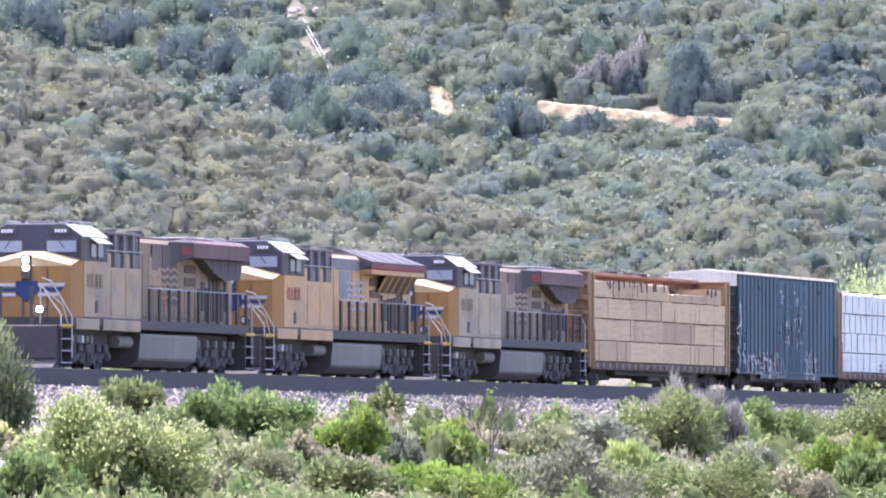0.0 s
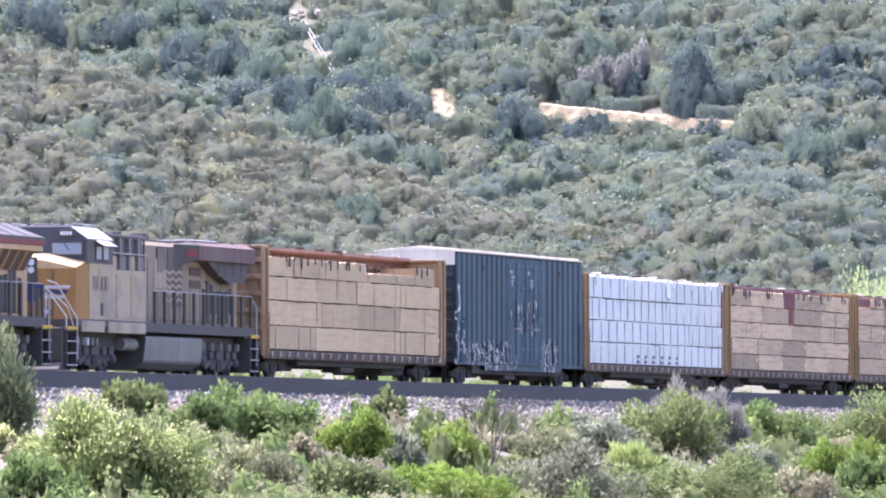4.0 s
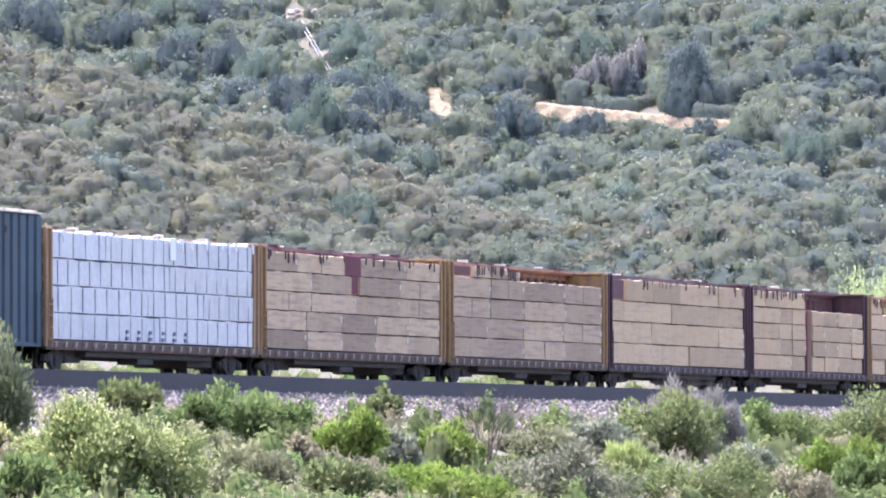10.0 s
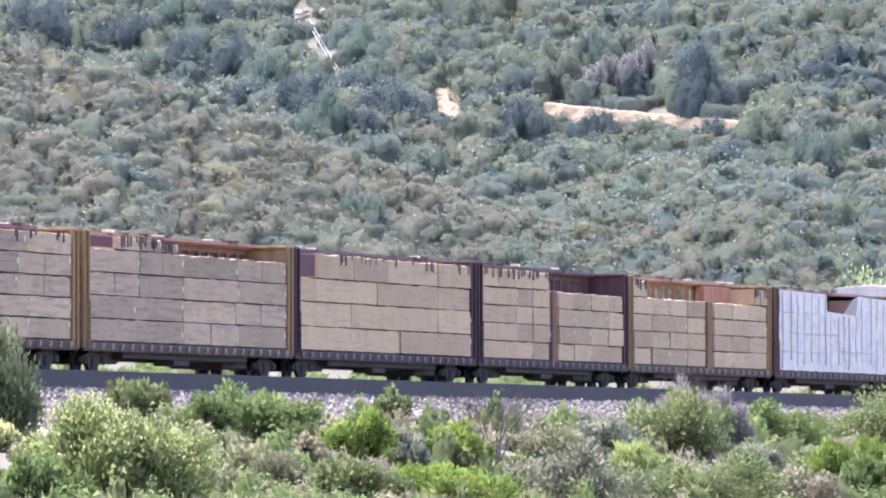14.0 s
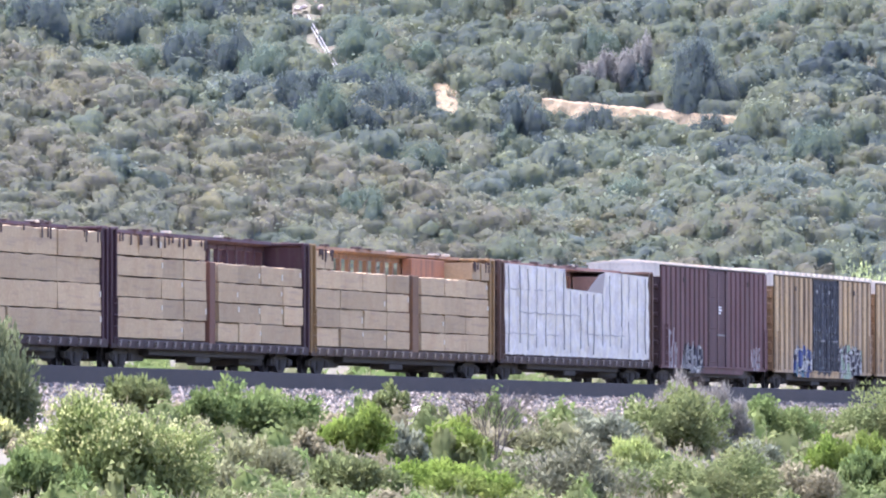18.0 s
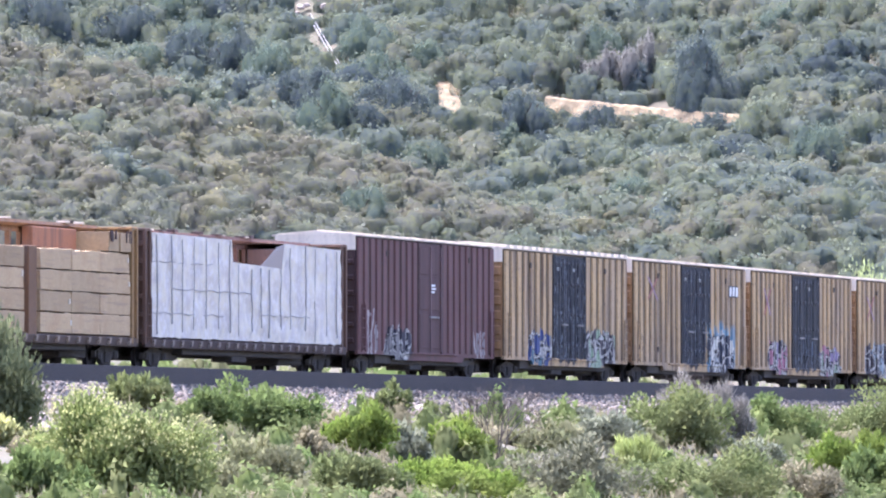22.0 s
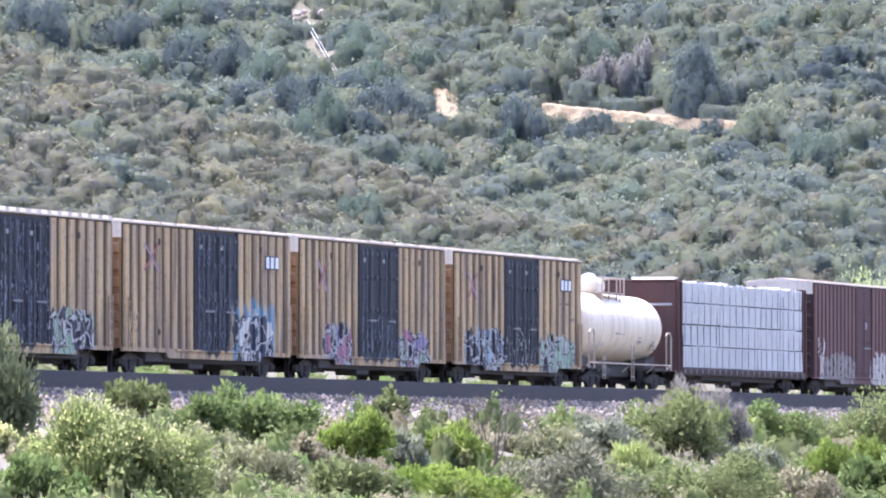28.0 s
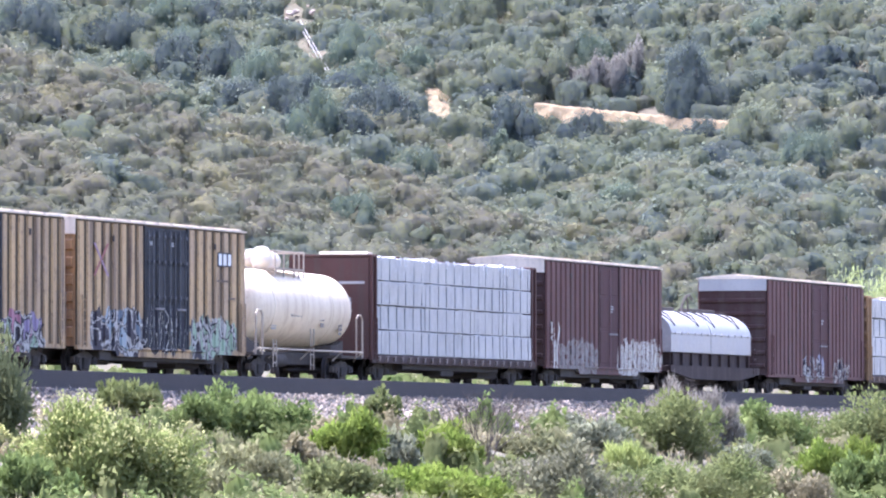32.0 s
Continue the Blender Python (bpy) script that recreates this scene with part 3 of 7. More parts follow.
def twig_shrub(x, y, rad, h, mat, label, seed, n=60, arch=0.0):
    """A leafless shrub of forking twigs; arch bends it over to one side."""
    plant = thing("dead_shrub", pose(x, y, float(ground_height(x, y))), label, "shrub")
    r = random.Random(seed)
    for b in range(6):
        s = Shape()

        def grow(p, d, length, w, level):
            q = p + d * length
            s.rod(p, q, w, 4, w * 0.65)
            if level:
                for k in range(3 if level > 1 else 4):
                    e = (d + Vector((r.uniform(-0.7, 0.7) + arch * 0.45, r.uniform(-0.7, 0.7), r.uniform(-0.25, 0.35) - arch * 0.18))).normalized()
                    grow(q, e, length * r.uniform(0.6, 0.85), w * 0.6, level - 1)
        a = b * 1.05 + r.uniform(-0.3, 0.3)
        grow(Vector((0, 0, -0.1)), Vector((math.cos(a) * 0.55 * rad / h, math.sin(a) * 0.55 * rad / h, 1)).normalized(), h * 0.36, 0.030, 4)
        part("branch", s, mat, plant)
    return plant


def tree(x, y, rad, h, mat, label, seed, trunk_h, count=1300, leaf=0.2, lumps=14, base=None, name="tree"):
    z = float(ground_height(x, y)) if base is None else base
    t = thing(name, pose(x, y, z), label, "tree", "hillside trees")
    r = random.Random(seed)
    count = int(count * 1.8)
    s = Shape()
    p, w = Vector((0, 0, -0.3)), 0.07 * rad + 0.05
    for k in range(4):
        q = p + Vector((r.uniform(-0.12, 0.12), r.uniform(-0.12, 0.12), trunk_h / 3))
        s.rod(p, q, w, 8, w * 0.8)
        p, w = q, w * 0.8
    part("trunk", s, BARK, t)
    for k in range(5):
        a = k * 1.26 + r.uniform(-0.3, 0.3)
        part("limb", Shape().rod((0, 0, trunk_h * 0.7), (math.cos(a) * rad * 0.55, math.sin(a) * rad * 0.55, trunk_h + (h - trunk_h) * 0.4), w, 6, w * 0.4), BARK, t)
    for k in range(3):
        q = np.random.RandomState(seed * 7 + k)
        v, f, n = heap_plant(q, int(count * 0.6), leaf * 0.8 / rad / 0.75, lumps, 9, 26, 0.1)
        a = k * 2.1 + seed
        v = np.stack([v[:, 0] * rad * 0.82 + math.cos(a) * rad * 0.3, v[:, 1] * rad * 0.82 + math.sin(a) * rad * 0.3, v[:, 2] * (h + 0.3 * rad) * (0.97 if k == 0 else 0.82) - 0.3 * rad], 1)
        me = quick_mesh("crown", v, f, mat, 3)
        soft_normals(me, n)
        part("crown", me, None, t)
    return t


def build_bank_plants():
    shrub(-8.3, 236.0, 2.1, 2.6, YELLOW_LEAF, "large yellow-green shrub with pale yellow flower heads", 61, 8200, 0.08, 34, 8500)
    shrub(-12.65, 250.0, 1.6, 3.8, TALL_OLIVE, "tall dense olive-green shrub at the foot of the bank", 2, 4600, 0.075, 20)
    shrub(-9.1, 277.4, 0.90, 1.25, BANK_OLIVE, "small olive shrub beside the ballast", 3, 900)
    shrub(-5.5, 274.8, 1.55, 1.85, GREEN_LEAF, "spreading green shrub on the bank", 4, 2400)
    shrub(-7.1, 272.5, 1.0, 1.15, GREEN_LEAF, "low green shrub on the bank", 5, 1300)
    shrub(-2.7, 283.5, 1.10, 1.40, BRIGHT_LEAF, "bright green leafy shrub on the bank", 6, 1500)
    shrub(-1.94, 305.4, 0.7, 0.95, BANK_OLIVE, "small olive shrub beside the ballast", 7, 600)
    shrub(0.3, 290.8, 1.0, 1.48, BRIGHT_LEAF, "bright green leafy shrub on the bank", 8, 1500)
    shrub(0.3, 274.8, 1.70, 1.40, BRIGHT_LEAF, "broad bright green shrub low on the bank", 9, 2300)
    twig_shrub(1.5, 292.2, 1.9, 2.6, BARK, "bare dark-branched dead shrub", 10)
    shrub(3.9, 287.0, 1.95, 2.05, DUSTY_LEAF, "dusty brown-grey shrub on the bank", 11, 2500)
    shrub(7.7, 318.8, 1.70, 1.95, BANK_OLIVE, "dense olive-green shrub near the track", 13, 2200)
    shrub(8.5, 331.4, 0.95, 2.05, ASH_TWIG, "pale ashen dry shrub with fine twigs", 14, 2600, 0.11, 12, slim=0.09)
    shrub(9.75, 330.6, 0.95, 2.1, ASH_TWIG, "ashen dry shrub slumped over to one side", 15, 3000, 0.11, 12, slim=0.09)
    shrub(9.4, 322.5, 0.42, 0.95, PALE_SAGE, "small pale sage shrub in front of the ashen brush", 34, 500)
    shrub(-11.6, 247.5, 0.6, 0.75, FLOWER, "low cream-flowered shrub beside the tall shrub", 35, 700)
    twig_shrub(8.6, 332.0, 1.2, 2.3, BARK, "bare dead shrub beside the ashen brush", 33)
    shrub(6.1, 304.2, 0.8, 1.35, STRAW_LEAF, "bright yellow-green grassy shrub on the bank", 16, 1500, 0.1, slim=0.16)
    shrub(12.2, 345.2, 1.55, 1.50, GREEN_LEAF, "green shrub near the track", 17, 1800)
    shrub(16.4, 355.8, 2.7, 2.75, BANK_OLIVE, "large olive-green shrub near the track", 18, 3200, lumps=15)
    shrub(13.8, 327.5, 1.30, 2.05, BRIGHT_LEAF, "bright green upright shrub", 19, 1800)
    shrub(8.1, 295.0, 2.30, 1.85, BANK_OLIVE, "broad olive shrub low on the bank", 20, 2800)
    shrub(-9.8, 226.8, 0.95, 1.45, GREEN_LEAF, "green shrub low on the bank", 21, 1300)
    shrub(-5.0, 257.8, 1.20, 1.55, BANK_SAGE, "grey-green sage shrub on the bank", 22, 1500)
    shrub(-2.7, 260.8, 1.40, 1.58, BANK_OLIVE, "olive shrub low on the bank", 23, 1700)
    shrub(11.4, 301.5, 1.35, 1.30, DRY_LEAF, "dry tan shrub on the bank", 24, 1500)
    shrub(14.4, 310.8, 1.25, 2.05, GREEN_LEAF, "green shrub low on the bank", 25, 1600)
    shrub(-4.1, 271.0, 0.9, 0.9, DRY_LEAF, "dry brownish shrub on the bank", 26, 1300)
    shrub(-1.3, 285.5, 0.72, 1.20, GREY_LEAF, "pale grey sage shrub on the bank", 27, 800)
    shrub(10.4, 319.8, 1.0, 1.20, GREY_LEAF, "pale grey sage shrub on the bank", 28, 1100)
    shrub(-5.9, 241.2, 1.10, 1.45, BANK_SAGE, "grey-green sage shrub on the bank", 29, 1300)
    shrub(5.2, 311.8, 1.15, 1.15, GREY_LEAF, "pale grey sage shrub on the bank", 30, 1200)
    shrub(3.9, 315.0, 1.0, 0.85, GREY_LEAF, "low pale sage shrub beside the ballast", 31, 900)
    shrub(2.9, 303.0, 0.9, 1.0, BANK_SAGE, "grey-green sage shrub on the bank", 32, 900)


def rock(x, y, size, seed, label="pale cream boulder on the bank", lift=0.25):
    q = np.random.RandomState(seed)
    bm = bmesh.new()
    bmesh.ops.create_icosphere(bm, subdivisions=3, radius=1)
    k = q.uniform(-1, 1, (9, 3))
    for v in bm.verts:
        d = v.co.normalized()
        m = 1.0
        for n in k:
            m = min(m, 0.72 / max(0.05, d.dot(Vector(n).normalized())) if d.dot(Vector(n).normalized()) > 0.72 else m)
        v.co = d * m * (1 + 0.06 * noise.noise(d * 4 + Vector(k[0])))
        v.co.x, v.co.y, v.co.z = v.co.x * size, v.co.y * size * 0.8, v.co.z * size * 0.62
    me = bpy.data.meshes.new("boulder")
    bm.to_mesh(me)
    bm.free()
    me.materials.append(PALE_ROCK)
    ob = new("boulder", me)
    ob.matrix_basis = pose(x, y, float(ground_height(x, y)) + size * lift, rz=q.uniform(0, 360))
    tagged(ob, label, "rock", "pale boulders")


def build_rocks():
    for k, (x, y, s) in enumerate(((-1.5, 306.5, 0.48), (-0.75, 307.2, 0.52), (-0.2, 308.0, 0.36), (1.6, 315.6, 0.42), (2.4, 315.5, 0.5), (3.1, 317.0, 0.36), (-11.0, 268.6, 0.42), (-10.5, 269.6, 0.3), (-9.9, 270.4, 0.26), (-11.4, 258.0, 0.6), (-11.0, 254.0, 0.5), (5.6, 327.5, 0.3))):
        rock(x, y, s, 100 + k)


def build_hill_things():
    tree(17.9, 649.2, 2.50, 5.1, DARK_LEAF, "large round dark oak on the slope", 40, 1.6, 2600, 0.11, 22)
    k = 41
    # Some of these dark crowns stand in for bluish shade on the gully slope.
    for x, y, r, h in ((-28.5, 661.9, 2.6, 3.8), (-30.3, 661.9, 1.6, 2.4), (-23.3, 663.4, 2.41, 2.81), (-21.5, 664.2, 1.4, 2.01), (-19.0, 666.5, 2.42, 3.02), (-16.2, 667.0, 2.22, 2.82), (-13.3, 667.0, 1.41, 1.81), (-21.1, 658.1, 1.59, 2.39), (-18.4, 658.6, 2.19, 3.18), (-15.4, 658.2, 2.19, 3.38), (-12.5, 656.0, 1.98, 3.57), (-13.4, 649.9, 1.77, 2.36), (-10.6, 645.6, 2.15, 3.32), (-8.0, 640.2, 2.13, 3.68), (-6.1, 640.1, 1.35, 2.32), (-8.9, 650.2, 1.38, 1.96), (-4.8, 651.5, 2.36, 2.76), (-5.1, 645.2, 1.56, 2.34), (-3.0, 644.5, 2.14, 3.9), (-1.2, 654.6, 1.38, 1.58), (5.2, 645.2, 2.14, 3.9), (10.1, 646.1, 1.95, 2.42), (4.2, 641.8, 1.16, 1.94), (18.3, 644.8, 1.36, 1.75)):
        tree(x, y, r, h, DARK_LEAF if k % 3 else GULLY_GREEN, "dark green oak shrub in the hillside gully", k, h * 0.3, 1700, 0.1, 16)
        k += 1
    for x, y, r, h in ((-5.2, 656.5, 2.58, 2.98), (-13.9, 666.6, 1.61, 2.01), (-17.1, 663.5, 2.61, 2.01), (-1.4, 654.3, 1.58, 1.98), (21.7, 642.1, 2.33, 3.3), (25.2, 636.7, 2.31, 2.89), (-1.6, 636.8, 1.73, 2.31), (7.5, 653.7, 1.98, 2.96), (11.1, 656.1, 1.59, 2.38), (23.4, 656.5, 1.79, 2.38), (2.6, 660.9, 1.8, 2.4), (-5.6, 611.2, 2.03, 2.22), (12.2, 630.1, 1.9, 2.28), (28.2, 656.9, 1.79, 2.38)):
        tree(x, y, r, h, GULLY_GREEN if k % 3 else OLIVE, "olive-green scrub oak on the slope", k, h * 0.3, 1700, 0.1, 16)
        k += 1
    # Bushes added for a faint haze, which their lilac-grey colour imitates.
    for x, y, r, h in ((12.6, 653.5, 1.18, 2.96), (11.4, 653.7, 1.19, 2.37), (9.8, 653.8, 1.38, 1.78), (13.8, 654.3, 0.99, 3.16)):
        tree(x, y, r, h, HAZE_TWIG, "lilac-grey dry brush standing in for haze above the old road", k, h * 0.2, 1100, 0.09, 12)
        k += 1
    tree(23.0, 480.0, 3.4, 8.1, PALE_TREE, "tall pale green tree behind the track", 80, 3.0, 8000, 0.11, 18)
    # the old road bench: a bank of bare earth with a level top
    pts = [(6.8, 649.3), (10.0, 649.2), (13.7, 648.7), (17.0, 647.0), (20.2, 644.9)]
    v, f = [], []
    n = 60
    for i in range(n + 1):
        x = 6.8 + 13.4 * i / n
        y = float(np.interp(x, [p[0] for p in pts], [p[1] for p in pts]))
        z = 22.38 - 0.1067 * (x - 6.8) + 0.03 * math.sin(i * 0.5) + 0.02 * math.sin(i * 2.3)
        for dy, dz in ((-1.3 - 0.3 * math.sin(i * 0.7), -1.5), (-0.55, -0.5 - 0.1 * math.sin(i * 0.9)), (-0.3, -0.14 - 0.04 * math.sin(i * 1.7)), (0.0, 0.0), (0.9, 0.04), (1.4, -0.3)):
            v.append((x, y + dy, z + dz + 0.02 * math.sin(i * 1.1 + dy * 2)))
    for i in range(n):
        for j in range(5):
            k = i * 6 + j
            f.append((k, k + 6, k + 7, k + 1))
    tagged(new("road_cut", Shape().add(v, f).mesh("road_cut", BARE_EARTH)), "bare orange earth bench of an old road", "earth bank", kind="structure")
    v, f = [], []
    for i in range(31):
        y = 641.2 + 11.2 * i / 30
        x = float(np.interp(y, (640, 643, 646, 648.5, 652), (1.4, 1.1, 0.9, 0.2, -0.2))) + 0.2 * math.sin(i * 1.3)
        w = float(np.interp(y, (640, 643, 646, 648.5, 652), (0.5, 0.7, 1.15, 0.65, 0.95))) * (1 + 0.3 * math.sin(i * 2.1))
        for j in range(6):
            q = x + (j / 2.5 - 1) * w
            v.append((q, y, float(ground_height(q, y)) + 0.12 - 0.12 * abs(j - 2.5) / 2.5 + 0.08 * math.sin(i * 1.7 + j * 2)))
    for i in range(30):
        for j in range(5):
            k = i * 6 + j
            f.append((k, k + 6, k + 7, k + 1))
    tagged(new("washed_scar", Shape().add(v, f).mesh("washed_scar", BARE_EARTH)), "washed-out scar of bare orange earth", "earth bank", kind="structure")
    # two pale pipes lying down the slope, on short supports
    pipe = thing("drain_pipe", pose(0, 0, 0), "pale twin drain pipes running down the slope", "pipe")
    ends = [Vector((x, y, float(ground_height(x, y)) + 0.5)) for x, y in ((-9.82, 665.46), (-8.7, 660.21), (-7.55, 654.05))]
    for off, start in ((0.1, 0.0), (-0.14, 0.45)):
        for a, b, u in ((ends[0], ends[1], start), (ends[1], ends[2], 0.0)):
            part("pipe", Shape().rod(a.lerp(b, u) + Vector((off, 0, 0)), b + Vector((off, 0, 0)), 0.036, 8), WHITE_PIPE, pipe)
    for k in range(4):
        p = ends[0].lerp(ends[2], k / 3)
        part("support", Shape().box(p.x - 0.04, p.x + 0.04, p.y - 0.04, p.y + 0.04, p.z - 1.4, p.z - 0.05), BARK, pipe)
    for k, (x, y) in enumerate(((-10.7, 666.4), (-10.04, 667.2), (-10.3, 664.4), (-10.4, 662.1), (-9.1, 667.9), (-8.8, 666.6), (-8.45, 665.9), (-9.0, 669.2), (-10.45, 666.8), (-9.3, 668.4))):
        rock(x, y, 0.22 + 0.09 * (k % 3), 140 + k, "pale rubble boulder beside the drain pipe", 1.2)


WHITE_PIPE = material("pale_pipe", (0.36, 0.345, 0.33), 0.6, grain=((1.5, (0.5, 0.46, 0.4), 0.45, 0.65, 0.7),))
build_brush()
build_grass()
build_hill_grass()
build_bank_plants()
build_rocks()
build_hill_things()
# ---- train: shared pieces ----
TRAIN, WHEELS = [], {"car": [], "engine": []}


def car_thing(name, s, label, category, group="freight train"):
    ob = thing(name, TRACK_POSE @ pose(s, 0, 0), label, category, group)
    TRAIN.append((ob, s))
    return ob


def paint(name, colour, dirt=(0.08, 0.06, 0.05), top=0.75, rough=0.7, fade=None, low=0.5):
    fade = fade or tuple(min(1, c * 1.2 + 0.012) for c in colour)
    return material(name, colour, rough, grain=((0.5, fade, 0.42, 0.66, 0.7), (7, dirt, 0.55, 0.75, 0.5)), streak=(3.0, dirt, low, 0.75, top), bump=0.12, bump_scale=8, spec=0.2)


DARK_SPRAY = (0.02, 0.02, 0.03)
TAN = (0.51, 0.35, 0.175)


def spray(m, patches):
    """Sprayed lettering without shape or meaning: distorted bands of colour inside x0..x1, z0..z1 of the car's side."""
    n, l = m.node_tree.nodes, m.node_tree.links
    b = n["Principled BSDF"]
    out = b.inputs["Base Color"].links[0].from_socket
    tc = n.new("ShaderNodeTexCoord")

    def math_node(op, a, v):
        q = n.new("ShaderNodeMath")
        q.operation = op
        l.new(a, q.inputs[0])
        if isinstance(v, (int, float)):
            q.inputs[1].default_value = v
        else:
            l.new(v, q.inputs[1])
        return q.outputs[0]
    no = n.new("ShaderNodeTexNoise")
    no.inputs["Scale"].default_value, no.inputs["Detail"].default_value = 1.6, 3
    l.new(tc.outputs["Object"], no.inputs["Vector"])
    va = n.new("ShaderNodeVectorMath")
    va.operation = "MULTIPLY_ADD"
    va.inputs[1].default_value, va.inputs[2].default_value = (1.2, 1.2, 1.2), (-0.6, -0.6, -0.6)
    l.new(no.outputs["Color"], va.inputs[0])
    vb = n.new("ShaderNodeVectorMath")
    l.new(tc.outputs["Object"], vb.inputs[0])
    l.new(va.outputs[0], vb.inputs[1])
    sx = n.new("ShaderNodeSeparateXYZ")
    l.new(vb.outputs[0], sx.inputs[0])
    for x0, x1, z0, z1, cols, size, turn in patches:
        letters = turn != 0
        cols = (DARK_SPRAY, *cols, DARK_SPRAY) if len(cols) > 3 and not letters else cols
        mp = n.new("ShaderNodeMapping")
        mp.inputs["Scale"].default_value, mp.inputs["Rotation"].default_value = (size * 0.42, 0.0, size * 0.24), (0, radians(turn), 0)
        l.new(vb.outputs[0], mp.inputs["Vector"])
        if letters:
            # outlined shapes side by side, filled in turn with the colours
            mp.inputs["Scale"].default_value = (1.75, 0.0, 1.3)
            cell, rim = n.new("ShaderNodeTexVoronoi"), n.new("ShaderNodeTexVoronoi")
            rim.feature = "DISTANCE_TO_EDGE"
            for q in (cell, rim):
                q.inputs["Scale"].default_value = 1.0
                l.new(mp.outputs[0], q.inputs["Vector"])
        w = n.new("ShaderNodeTexWave")
        w.inputs["Scale"].default_value, w.inputs["Distortion"].default_value, w.inputs["Detail"].default_value, w.inputs["Detail Scale"].default_value = 0.5, 5.0, 2.0, 1.2
        l.new(mp.outputs[0], w.inputs["Vector"])
        cr = n.new("ShaderNodeValToRGB")
        cr.color_ramp.interpolation = "CONSTANT"
        e = cr.color_ramp.elements
        e[0].position, e[0].color = 0.0, (*cols[0], 1)
        e[1].position, e[1].color = 1.0 / len(cols), (*cols[1], 1)
        for k in range(2, len(cols)):
            q = e.new(k / len(cols))
            q.color = (*cols[k], 1)
        painted = cr.outputs[0]
        if letters:
            part_of = n.new("ShaderNodeSeparateColor")
            l.new(cell.outputs["Color"], part_of.inputs[0])
            l.new(part_of.outputs[0], cr.inputs[0])
            for reach, tone in ((0.13, DARK_SPRAY), (0.055, (0.42, 0.405, 0.37))):
                line = n.new("ShaderNodeMix")
                line.data_type = "RGBA"
                l.new(math_node("LESS_THAN", rim.outputs["Distance"], reach), line.inputs[0])
                l.new(painted, line.inputs[6])
                line.inputs[7].default_value = (*tone, 1)
                painted = line.outputs[2]
        else:
            l.new(w.outputs[1], cr.inputs[0])
        fx = math_node("POWER", math_node("ABSOLUTE", math_node("MULTIPLY", math_node("SUBTRACT", sx.outputs[0], (x0 + x1) / 2), 2 / (x1 - x0)), 0), 3.0)
        fz = math_node("POWER", math_node("ABSOLUTE", math_node("MULTIPLY", math_node("SUBTRACT", sx.outputs[2], (z0 + z1) / 2), 2 / (z1 - z0)), 0), 3.0)
        inside = math_node("LESS_THAN", math_node("ADD", fx, fz), 1.0)
        if len(cols) == 3 and not letters and cols[-1] == TAN:
            # a thin fogged halo of spray
            soft = n.new("ShaderNodeMapRange")
            soft.inputs[1].default_value, soft.inputs[2].default_value = 1.15, 0.35
            l.new(math_node("ADD", fx, fz), soft.inputs[0])
            inside = soft.outputs[0]
        inside = math_node("MULTIPLY", inside, 0.95)
        x = n.new("ShaderNodeMix")
        x.data_type = "RGBA"
        l.new(inside, x.inputs[0])
        l.new(out, x.inputs[6])
        l.new(painted, x.inputs[7])
        out = x.outputs[2]
    l.new(out, b.inputs["Base Color"])
    return m


# Iron lightened in colour for the haze that lifts its darks.
BLACK_IRON = material("dark_running_gear", (0.092, 0.079, 0.068), 0.9, grain=((3, (0.13, 0.11, 0.09), 0.5, 0.7, 0.7),), bump=0.2, spec=0.15)
WHEEL_STEEL = material("wheel_steel", (0.04, 0.033, 0.03), 0.6, 0.3, grain=((4, (0.025, 0.02, 0.02), 0.4, 0.6, 0.8),))
SILVER = material("pale_metal", (0.55, 0.55, 0.54), 0.4, 0.3, grain=((3, (0.40, 0.39, 0.38), 0.4, 0.7, 0.7),))
WHITE = paint("white_paint", (0.68, 0.59, 0.46), (0.40, 0.34, 0.27), 0.5)
GREY_CAP = paint("grey_paint", (0.36, 0.355, 0.34), (0.3, 0.3, 0.3), 0.4)
CREAM_RAIL = paint("cream_rail_paint", (0.40, 0.345, 0.27), (0.22, 0.16, 0.11), 0.5)
MARK_WHITE = material("white_lettering", (0.7, 0.7, 0.68), 0.6)
FADED_MARK = material("faded_black_lettering", (0.14, 0.10, 0.07), 0.7)
CROSS_RED = material("faded_red_spray", (0.30, 0.12, 0.10), 0.8)
CROSS_LILAC = material("faded_lilac_spray", (0.30, 0.20, 0.25), 0.8)
MARK_PALE = material("worn_white_lettering", (0.46, 0.45, 0.42), 0.7)
MARK_BLACK = material("black_lettering", (0.03, 0.03, 0.035), 0.6)

WHEELSET = Shape()
for _y in (-0.8, 0.8):
    _k = 1 if _y > 0 else -1
    WHEELSET.lathe([(_y - 0.07 * _k, 0.49), (_y - 0.045 * _k, 0.49), (_y - 0.03 * _k, 0.462), (_y + 0.06 * _k, 0.455), (_y + 0.062 * _k, 0.39), (_y + 0.03 * _k, 0.37), (_y + 0.03 * _k, 0.19), (_y + 0.08 * _k, 0.16), (_y + 0.08 * _k, 0.09)], 1, 22)
WHEELSET.rod((0, -1.0, 0), (0, 1.0, 0), 0.09, 8)
for _i in range(4):
    _a = _i * 1.5708
    WHEELSET.box(0.22 * math.cos(_a) - 0.04, 0.22 * math.cos(_a) + 0.04, -0.845, -0.83, 0.22 * math.sin(_a) - 0.04, 0.22 * math.sin(_a) + 0.04)
WHEELSET = WHEELSET.mesh("wheelset", WHEEL_STEEL, True)


